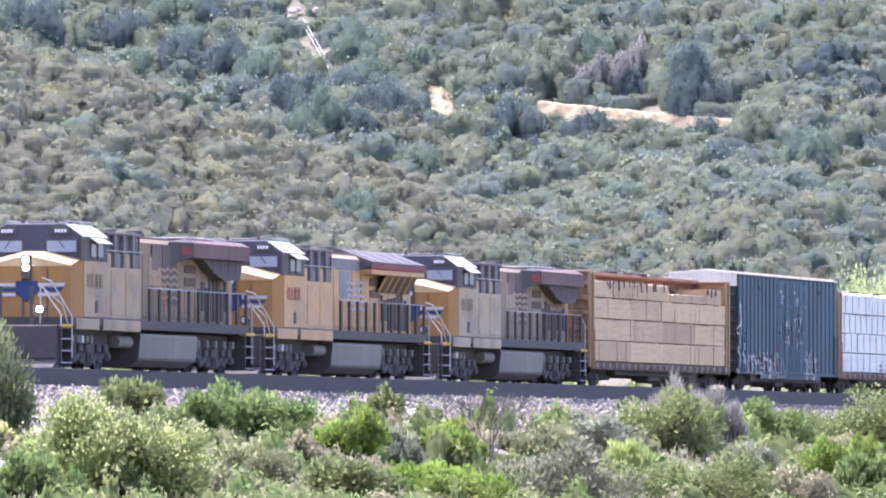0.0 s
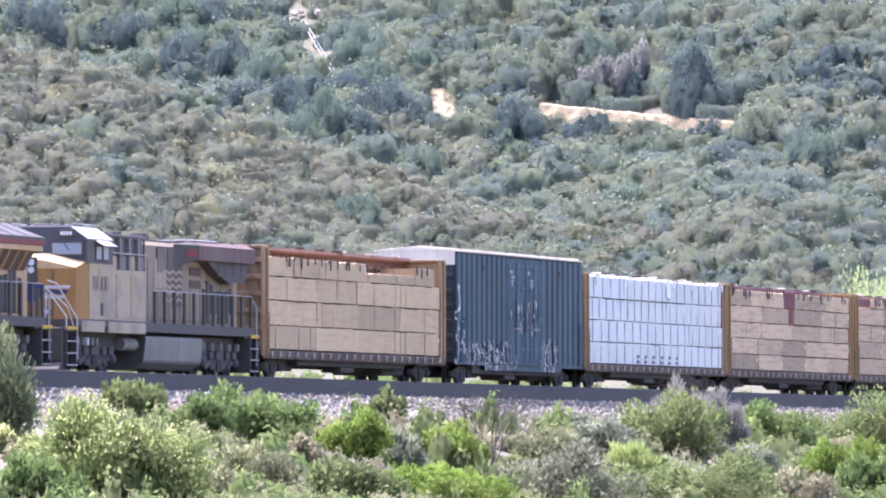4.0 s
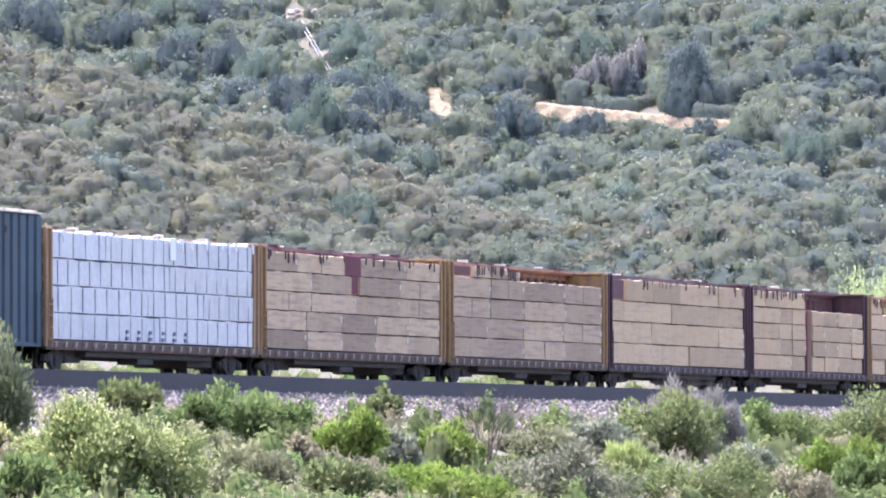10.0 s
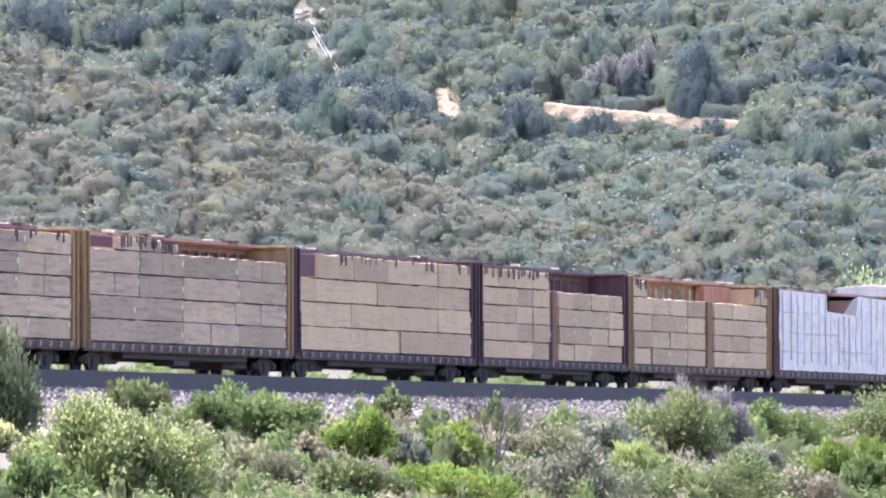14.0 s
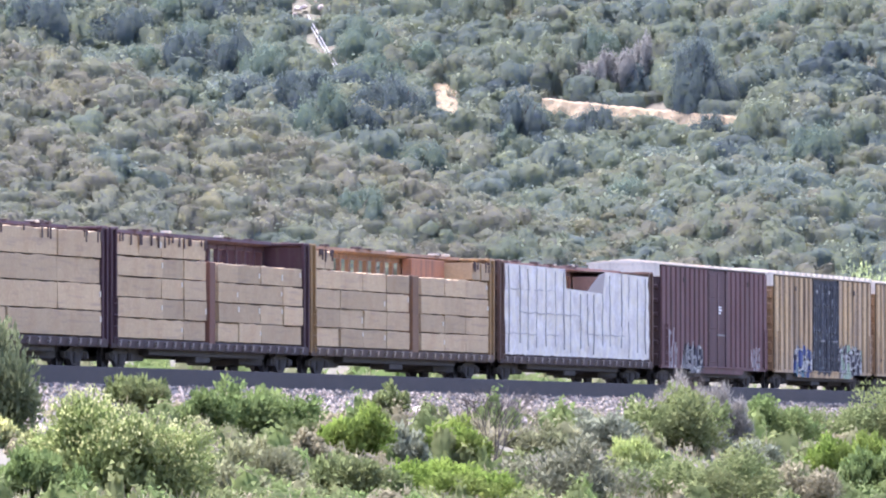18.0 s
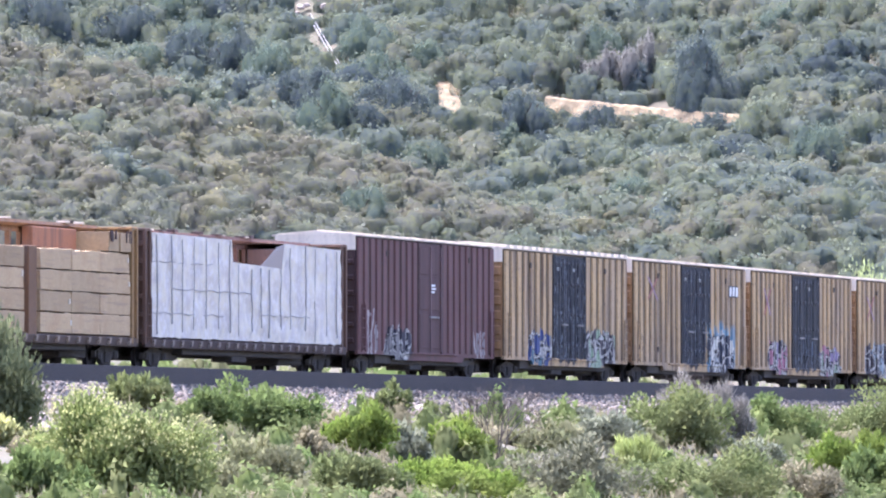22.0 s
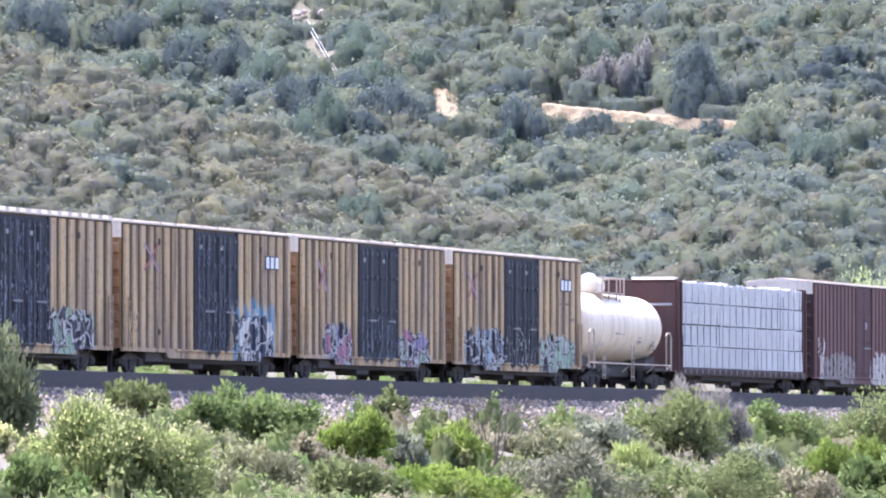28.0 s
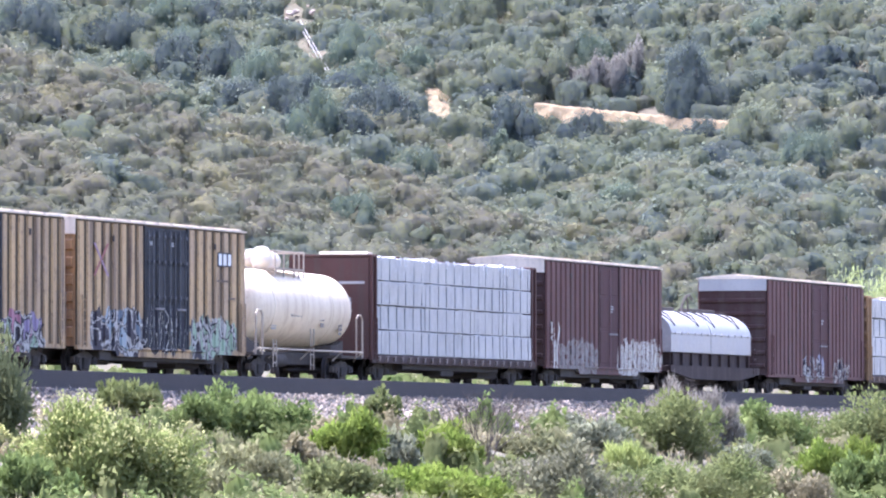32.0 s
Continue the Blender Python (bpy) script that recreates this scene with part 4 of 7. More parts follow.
def side_frame(y, wide, axles):
    """A cast truck side frame with its arched top, spring opening and axle boxes."""
    s = Shape()
    a = axles[-1]
    s.prism([(-a - 0.28, 0.40), (-a - 0.28, 0.58), (-a + 0.15, 0.66), (-0.42, 0.74), (0.42, 0.74), (a - 0.15, 0.66), (a + 0.28, 0.58), (a + 0.28, 0.40), (a - 0.2, 0.42), (0.45, 0.22), (0.38, 0.17), (-0.38, 0.17), (-0.45, 0.22), (-a + 0.2, 0.42)], 1, y - wide, y + wide)
    for x in axles:
        s.box(x - 0.15, x + 0.15, y - wide - 0.09, y + wide + 0.05, 0.34, 0.60, 0.03)
        s.rod((x, y - wide - 0.12, 0.46), (x, y - wide - 0.06, 0.46), 0.1, 10)
    for x in (-0.2, 0, 0.2):
        s.rod((x, y - wide - 0.03, 0.24), (x, y - wide - 0.03, 0.56), 0.07, 8)
    return s


TRUCK_BOLSTER = Shape().box(-0.22, 0.22, -1.1, 1.1, 0.45, 0.72, 0.04).box(-0.5, 0.5, -0.45, 0.45, 0.42, 0.6).mesh("bolster", BLACK_IRON)
TRUCK_SIDE = [side_frame(y, 0.07, (-0.89, 0.89)).mesh("side_frame", BLACK_IRON) for y in (-1.02, 1.02)]


def wheel_part(parent, x, z, kind, mesh):
    w = part("wheelset", mesh, None, parent)
    w.matrix_parent_inverse = pose(x, 0, z)
    WHEELS[kind].append(w)
    return w


def freight_truck(car, x):
    t = part("truck", TRUCK_BOLSTER, None, car, at=pose(x, 0, RAIL_TOP))
    for m in TRUCK_SIDE:
        part("side_frame", m, None, t)
    for a in (-0.89, 0.89):
        wheel_part(t, a, 0.457, "car", WHEELSET)


COUPLER = Shape().box(-0.55, 0.1, -0.09, 0.09, 0.74, 0.94, 0.02).box(-0.72, -0.5, -0.2, 0.2, 0.68, 1.0, 0.05).rod((-0.2, -0.35, 0.95), (-0.4, -0.4, 0.5), 0.03, 6).mesh("coupler", BLACK_IRON)
COUPLER_BACK = Shape().box(-0.1, 0.55, -0.09, 0.09, 0.74, 0.94, 0.02).box(0.4, 0.62, -0.2, 0.2, 0.68, 1.0, 0.05).mesh("coupler", BLACK_IRON)


def couplers(car, length):
    part("coupler", COUPLER, None, car)
    part("coupler", COUPLER_BACK, None, car, at=pose(length, 0, 0))


def ladder(car, x0, x1, y, z0, z1, n, mat):
    lad = part("ladder", Shape().rod((x0, y, z0), (x0, y, z1), 0.022, 6).rod((x1, y, z0), (x1, y, z1), 0.022, 6), mat, car)
    for k in range(n):
        z = z0 + (k + 0.5) * (z1 - z0) / n
        part("rung", Shape().rod((x0, y, z), (x1, y, z), 0.018, 6), mat, lad)


def bars(car, x, y, z, rows, size, mat, label="", spread=0.55, name="lettering"):
    """Lettering that cannot be read, as plain bars: rows of (length, length, ...) under one another."""
    for r, row in enumerate(rows):
        k = x
        for w in row:
            part(name, Shape().box(k, k + w, y - 0.006, y, z - r * size * 1.6, z - r * size * 1.6 + size), mat, car, label)
            k += w + size * spread
# ---- boxcars ----
HANDLE_GREY = paint("worn_handle", (0.22, 0.21, 0.2))


def boxcar(s, length, colour, door_colour, cap, label, door=(0.43, 0.61), two=False, ribs=(10, 9), patches=(), roof_bumps=False, marks=(), end_steps=False, cross=None):
    car = car_thing("boxcar", s, label, "boxcar")
    body_m = spray(paint("boxcar_side_paint", colour, (0.10, 0.07, 0.055) if end_steps else (0.08, 0.06, 0.05), 0.95 if end_steps else 0.75, fade=(0.40, 0.30, 0.20) if end_steps else None, low=0.45 if end_steps else 0.5), patches)
    door_m = spray(paint("boxcar_door_paint", door_colour, tuple(0.6 * c + 0.004 for c in door_colour), fade=tuple(1.25 * c + 0.002 for c in door_colour)), patches)
    leaf_m = spray(paint("door_panel_paint", tuple(c + 0.014 for c in door_colour), tuple(0.6 * c + 0.004 for c in door_colour), fade=tuple(1.25 * c + 0.02 for c in door_colour)), patches) if two else door_m
    bar_m = paint("locking_bar_paint", tuple(min(0.3, 1.6 * c + 0.07) for c in door_colour), tuple(c * 0.8 for c in door_colour))
    # Ends: fixed orange where stepped, otherwise a darker cut of the side colour.
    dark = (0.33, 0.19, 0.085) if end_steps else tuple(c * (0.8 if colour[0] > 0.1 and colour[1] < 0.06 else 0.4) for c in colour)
    end_m = paint("boxcar_end_colour", dark)
    z0, z1 = 1.02, 4.93
    # Side colour cut to 0.16 behind the ribs, painting shade into the grooves.
    groove_m = spray(paint("boxcar_groove_shade", tuple(c * 0.16 for c in colour)), patches)
    part("body", Shape().box(0.12, length - 0.12, -1.435, 1.40, z0, z1, 0.02), groove_m, car)
    a, b = door[0] * length, door[1] * length
    # upright ribs on both sides of the door
    for lo, hi, n in ((0.0, a, ribs[0]), (b, length, ribs[1])):
        step = (hi - lo) / n
        for k in range(n):
            c = lo + (k + 0.5) * step
            w = min(step * 0.25, step * 0.5 - 0.235) if end_steps else step * 0.31
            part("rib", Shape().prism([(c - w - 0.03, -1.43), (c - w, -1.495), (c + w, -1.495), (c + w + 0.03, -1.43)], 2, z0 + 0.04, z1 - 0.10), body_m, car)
    # far side: plain ribbed panels
    part("far_side", Shape().box(0.2, length - 0.2, 1.38, 1.48, z0 + 0.1, z1 - 0.1, 0.03), body_m, car)
    # doors with their panels and locking bars
    n = 2 if two else 1
    for d in range(n):
        p, q = a + (b - a) * d / n, a + (b - a) * (d + 1) / n
        leaf = part("door", Shape().box(p + 0.03, q - 0.03, -1.465, -1.42, z0 + 0.02, z1 - 0.12, 0.02), door_m, car, "faded metal sliding door")
        for lo, hi in ((0.03, 0.36), (0.39, 0.69), (0.72, 0.97)):
            h = z1 - z0 - 0.2
            for e, g in ((0.08, 0.46), (0.54, 0.92)):
                part("door_panel", Shape().box(p + (q - p) * e, p + (q - p) * g, -1.485, -1.455, z0 + 0.06 + lo * h, z0 + 0.06 + hi * h, 0.02), leaf_m, leaf)
        for e in ((0.12, 0.34, 0.58, 0.86) if two else (0.5, 0.95)):
            bar = part("locking_bar", Shape().rod((p + (q - p) * e, -1.52, z0 + 0.05), (p + (q - p) * e, -1.52, z1 - 0.2), 0.022, 6), bar_m, leaf)
            if two:
                for z in (1.5, 2.6, 3.7, 4.5):
                    part("bar_guide", Shape().box(p + (q - p) * e - 0.07, p + (q - p) * e + 0.07, -1.56, -1.48, z, z + 0.1, 0.01), bar_m, bar)
        if two:
            bars(leaf, p + (q - p) * 0.22, -1.492, 4.35, ((0.2, 0.1), (0.3,), (0.15, 0.1)), 0.028, MARK_PALE, "small grey stencilled lines")
            bars(leaf, p + (q - p) * 0.6, -1.492, 2.2, ((0.1,), (0.1,), (0.12,)), 0.07, MARK_PALE, "small grey stencilled lines")
        part("door_handle", Shape().box(p + (q - p) * 0.45, p + (q - p) * 0.85, -1.55, -1.5, 2.25, 2.32, 0.01), HANDLE_GREY, leaf)
    for x in (a, b):
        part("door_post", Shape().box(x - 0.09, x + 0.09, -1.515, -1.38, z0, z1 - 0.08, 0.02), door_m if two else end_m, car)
    # sill that deepens under the door, door track
    sill_m = body_m
    part("side_sill", Shape().prism([(0.1, 1.06), (0.1, 0.93), (a - 3.2, 0.93), (a - 3.0, 0.76), (b + 3.0, 0.76), (b + 3.2, 0.93), (length - 0.1, 0.93), (length - 0.1, 1.06)], 1, -1.47, -1.36), sill_m, car)
    part("side_sill", Shape().box(0.1, length - 0.1, 1.36, 1.47, 0.93, 1.06), sill_m, car)
    part("door_track", Shape().box(a - 2.2, b + 2.2, -1.53, -1.46, 0.98, 1.04, 0.01), sill_m, car)
    part("underframe", Shape().box(0.3, length - 0.3, -0.3, 0.3, 0.62, 1.0, 0.03).box(length * 0.16, length * 0.84, -1.3, 1.3, 0.62, 0.99, 0.03).box(length * 0.42, length * 0.5, -1.25, -0.6, 0.45, 0.8, 0.03).box(3.6, 5.4, -0.9, 0.9, 0.5, 0.95, 0.04).box(length - 6.2, length - 3.6, -0.9, 0.9, 0.48, 0.95, 0.04), BLACK_IRON, car)
    # ends: corrugated panel, pale cap, corner posts
    for x, sgn in ((0.12, -1), (length - 0.12, 1)):
        if cap is not None:
            part("end_cap", Shape().box(min(x, x + 0.09 * sgn), max(x, x + 0.09 * sgn), -1.40, 1.40, 4.42, z1 + 0.02, 0.01), cap, car, "pale painted end cap")
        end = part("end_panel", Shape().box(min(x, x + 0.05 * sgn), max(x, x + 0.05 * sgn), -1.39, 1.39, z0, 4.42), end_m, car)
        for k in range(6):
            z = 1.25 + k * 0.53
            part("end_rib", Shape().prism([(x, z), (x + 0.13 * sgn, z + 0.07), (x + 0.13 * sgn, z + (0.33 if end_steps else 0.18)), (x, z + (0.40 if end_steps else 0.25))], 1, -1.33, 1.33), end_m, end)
    # roof with its eaves
    roof = part("roof", Shape().prism([(-1.50, z1 - 0.04), (-1.50, z1 + 0.01), (0, z1 + 0.14), (1.50, z1 + 0.01), (1.50, z1 - 0.04)], 0, 0.02, length - 0.02), WHITE, car, "pale weathered metal roof")
    n = 18 if roof_bumps else 12
    for k in range(n):
        x = (k + 0.5) * length / n
        h = 0.10 if roof_bumps else 0.045
        w = 0.22 if roof_bumps else 0.08
        part("roof_rib", Shape().prism([(-1.52, z1 - 0.03), (-1.52, z1 + 0.01 + h), (0, z1 + 0.14 + h), (1.52, z1 + 0.01 + h), (1.52, z1 - 0.03)], 0, x - w, x + w), WHITE, roof)
    for x in (0.35, length - 0.85):
        ladder(car, x, x + 0.45, -1.56, 1.0, 2.6, 5, body_m)
    for k in ((0.2, 0.86), (0.8, 0.86), (0.2, 0.12)):
        part("side_fitting", Shape().box(k[0] * length - 0.07, k[0] * length + 0.07, -1.54, -1.49, 1.2 + k[1] * 3.8 - 0.2, 1.2 + k[1] * 3.8, 0.02), BLACK_IRON, car)
    if cross:
        x0, x1, p0, p1 = cross
        for q0, q1, mat in ((p0, p1, CROSS_RED), (p1, p0, CROSS_LILAC)):
            part("spray_stroke", Shape().prism([(x0, q0), (x0 + 0.22, q0), (x1, q1), (x1 - 0.22, q1)], 1, -1.503, -1.497), mat, car, "faded sprayed cross stroke")
    for fx, z, rows, size, mat in marks:
        bars(car, fx * length, -1.512 if mat is MARK_BLACK else -1.516, z, rows, size, mat)
    freight_truck(car, 2.15)
    freight_truck(car, length - 2.15)
    couplers(car, length)
    return car


CREAM, PALE, DK, SKY_B, MINT, PINK, LILAC, TEAL = (0.5, 0.47, 0.4), (0.58, 0.555, 0.48), (0.03, 0.03, 0.045), (0.13, 0.24, 0.32), (0.27, 0.36, 0.25), (0.36, 0.17, 0.22), (0.27, 0.22, 0.33), (0.09, 0.17, 0.22)
NAVY_S = (0.05, 0.075, 0.2)
BLUE = (0.05, 0.079, 0.092)
boxcar(-135.55, 19.05, BLUE, BLUE, WHITE, "faded blue ribbed high boxcar with peeling pale paint", (0.38, 0.66), True, (10, 8),
       ((1.6, 9.0, 0.7, 1.75, (BLUE, PALE, BLUE, CREAM), 2.5, 0), (12.3, 15.2, 0.7, 1.9, (BLUE, CREAM, BLUE, PALE, BLUE), 2.6, 0), (8, 12.4, 2.2, 3.3, (BLUE, BLUE, BLUE, PALE), 1.5, 0), (0.1, 0.9, 0.9, 3.9, (BLUE, PALE, BLUE), 1.5, 0)),
       marks=((0.415, 4.1, ((0.5,), (0.35,), (0.3,)), 0.08, GREY_CAP), (0.56, 4.0, ((0.5,), (0.35, 0.1), (0.4,)), 0.08, GREY_CAP)))
BROWN = (0.128, 0.064, 0.06)
boxcar(56.5, 19.0, BROWN, (0.095, 0.052, 0.05), WHITE, "dull brown ribbed high boxcar with white end cap", (0.43, 0.60), False, (10, 9),
       ((3.4, 7.4, 0.6, 1.85, (DK, (0.2, 0.19, 0.18), PALE), 2.2, 14), (1.0, 2.6, 0.9, 2.4, (BROWN, BROWN, (0.34, 0.3, 0.29)), 2.6, 0), (15.8, 17.8, 0.9, 1.9, (BROWN, BROWN, (0.34, 0.3, 0.29)), 2.6, 0)),
       marks=((0.52, 3.35, ((0.5,), (0.6,), (0.4,)), 0.07, MARK_WHITE),))
TDOOR = (0.030, 0.031, 0.034)
boxcar(76.9, 19.35, TAN, TDOOR, WHITE, "weathered tan-yellow boxcar with dark doors and blue and green spray paint", (0.385, 0.64), True, (8, 7),
       ((3.6, 7.4, 0.75, 2.0, (NAVY_S, TEAL, NAVY_S), 2.2, 10), (12.3, 17.4, 0.75, 2.2, (MINT, DK, (0.31, 0.40, 0.27)), 1.2, 5), (7.4, 12.4, 0.9, 4.6, (TDOOR, (0.045, 0.052, 0.065), TDOOR, (0.20, 0.215, 0.235)), 1.8, 0)), True, end_steps=True)
boxcar(97.2, 19.7, TAN, TDOOR, WHITE, "weathered tan-yellow boxcar with dark doors and a large blue spray-painted tag", (0.41, 0.66), True, (9, 7),
       ((12.0, 18.2, 0.6, 2.7, (SKY_B, (0.17, 0.34, 0.43), TAN), 1.4, 0), (12.4, 17.4, 0.55, 2.35, (DK, SKY_B, DK, PALE), 2.4, 8), (0.6, 2.0, 0.9, 2.2, (TAN, DK, TAN), 2.6, 0), (8.1, 12.4, 0.9, 4.6, (TDOOR, (0.045, 0.052, 0.065), TDOOR, (0.14, 0.15, 0.165)), 1.8, 0)), marks=((0.828, 3.74, ((1.6,),), 0.46, MARK_BLACK), (0.834, 3.79, ((0.36, 0.36, 0.36),), 0.36, MARK_WHITE)), end_steps=True, cross=(2.2, 4.0, 3.45, 4.3))
boxcar(117.9, 19.5, TAN, TDOOR, WHITE, "weathered tan-yellow boxcar with dark doors and pink spray paint", (0.39, 0.65), True, (9, 8),
       ((2.8, 6.8, 0.7, 2.1, (PINK, DK, LILAC), 2.2, 6), (12.8, 17.2, 0.7, 2.0, (PINK, LILAC, MINT, DK), 2.3, -6), (7.6, 12.6, 0.9, 2.4, (TDOOR, (0.14, 0.16, 0.19), TDOOR), 1.8, 0)), end_steps=True, cross=(2.1, 3.5, 3.15, 4.2))
boxcar(138.5, 19.2, TAN, TDOOR, WHITE, "weathered tan-yellow boxcar with dark doors and pale green spray paint", (0.385, 0.64), True, (8, 7),
       ((1.4, 7.6, 0.7, 2.25, (DK, (0.30, 0.36, 0.38), DK, (0.16, 0.2, 0.24)), 2.2, 8), (7.4, 12.2, 0.9, 2.3, (TDOOR, PALE, TDOOR, TDOOR), 2.0, 0), (12.4, 18.0, 0.7, 2.15, (MINT, (0.30, 0.40, 0.28), DK, MINT), 2.0, -8)), marks=((0.815, 3.74, ((1.6,),), 0.46, MARK_BLACK), (0.821, 3.79, ((0.36, 0.36, 0.36),), 0.36, MARK_WHITE), (0.81, 3.25, ((0.3, 0.3, 0.3, 0.3),), 0.07, FADED_MARK), (0.88, 2.7, ((0.25, 0.25, 0.25),), 0.07, FADED_MARK)), end_steps=True, cross=(1.7, 3.4, 3.2, 4.2))
MAROON = (0.125, 0.062, 0.054)
boxcar(198.65, 18.95, MAROON, (0.078, 0.034, 0.033), WHITE, "maroon ribbed boxcar with pale flaking paint along the bottom", (0.44, 0.62), False, (11, 10),
       ((1.6, 8.4, 0.6, 2.0, ((0.22, 0.2, 0.18), MAROON, (0.30, 0.27, 0.24)), 4.5, 0), (11.4, 18.6, 0.55, 2.15, (PALE, MAROON, (0.46, 0.42, 0.36)), 4.0, 0), (0.6, 2.2, 0.8, 2.6, (MAROON, MAROON, PALE), 2.0, 0)),
       marks=((0.53, 3.3, ((0.5,), (0.55,), (0.4,)), 0.06, GREY_CAP),))
boxcar(236.7, 19.1, MAROON, (0.078, 0.034, 0.033), GREY_CAP, "maroon ribbed boxcar with grey end cap and white scrawls", (0.44, 0.62), False, (11, 10),
       ((6.6, 11.0, 0.75, 1.8, (MAROON, (0.28, 0.29, 0.36), DK), 3.0, 10), (12.6, 16.0, 0.8, 1.7, (MAROON, PALE, MAROON, CREAM), 2.0, 0)),
       marks=((0.53, 3.3, ((0.5,), (0.4,)), 0.07, GREY_CAP),))
# ---- centre-beam flat cars and their lumber ----
KRAFT = material("wrapped_lumber", (0.425, 0.305, 0.165), 0.9, grain=((1.2, (0.39, 0.262, 0.136), 0.45, 0.65, 0.8), (9, (0.54, 0.385, 0.215), 0.5, 0.7, 0.6)), streak=(9, (0.27, 0.195, 0.135), 0.54, 0.72, 0.6), bump=0.25, bump_scale=5, rnd=0.2, flat=True)
GREY_WOOD = material("grey_lumber", (0.385, 0.28, 0.163), 0.9, grain=((1.2, (0.35, 0.238, 0.13), 0.45, 0.65, 0.8), (9, (0.50, 0.365, 0.215), 0.5, 0.7, 0.6)), streak=(9, (0.22, 0.16, 0.115), 0.5, 0.68, 0.75), bump=0.25, bump_scale=5, rnd=0.3, flat=True)
WHITE_WRAP = material("white_lumber_wrap", (0.50, 0.495, 0.46), 0.45, grain=((0.9, (0.43, 0.435, 0.425), 0.42, 0.62, 0.8), (6, (0.64, 0.60, 0.59), 0.5, 0.7, 0.6)), streak=(7, (0.44, 0.425, 0.41), 0.5, 0.7, 0.5), bump=0.8, bump_scale=2.5, rnd=0.08)
GREY_WRAP = material("grey_white_wrap", (0.445, 0.435, 0.40), 0.5, grain=((0.9, (0.36, 0.355, 0.335), 0.42, 0.62, 0.8), (6, (0.50, 0.495, 0.50), 0.5, 0.7, 0.6)), streak=(7, (0.33, 0.33, 0.34), 0.5, 0.7, 0.6), bump=0.8, bump_scale=2.5, rnd=0.08)
FILM = material("white_plastic_film", (0.64, 0.58, 0.455), 0.65, grain=((1.4, (0.50, 0.45, 0.41), 0.42, 0.6, 0.9), (5, (0.66, 0.62, 0.59), 0.5, 0.66, 0.8)), streak=(4, (0.58, 0.55, 0.51), 0.5, 0.7, 0.6), bump=1.0, bump_scale=2)
STRAP = material("dark_strap", (0.21, 0.225, 0.225), 0.7)
STENCIL = material("stencil_ink", (0.12, 0.13, 0.18), 0.7)
BROWN_STRAP = material("wood_strap", (0.25, 0.18, 0.12), 0.7)
FILM_SEAM = material("film_seam", (0.33, 0.31, 0.29), 0.7)
CLEAR_FILM = material("dusty_clear_film", (0.27, 0.225, 0.205), 0.5)
SHADE_WOOD = paint("shade_brown_lumber", (0.15, 0.088, 0.066))
TAG = material("white_paper_tag", (0.62, 0.54, 0.40), 0.8)
STRAP_DARK = material("slack_strap", (0.07, 0.042, 0.035), 0.8)
TAIL_WHITE = material("torn_wrap_strip", (0.74, 0.73, 0.70), 0.7)


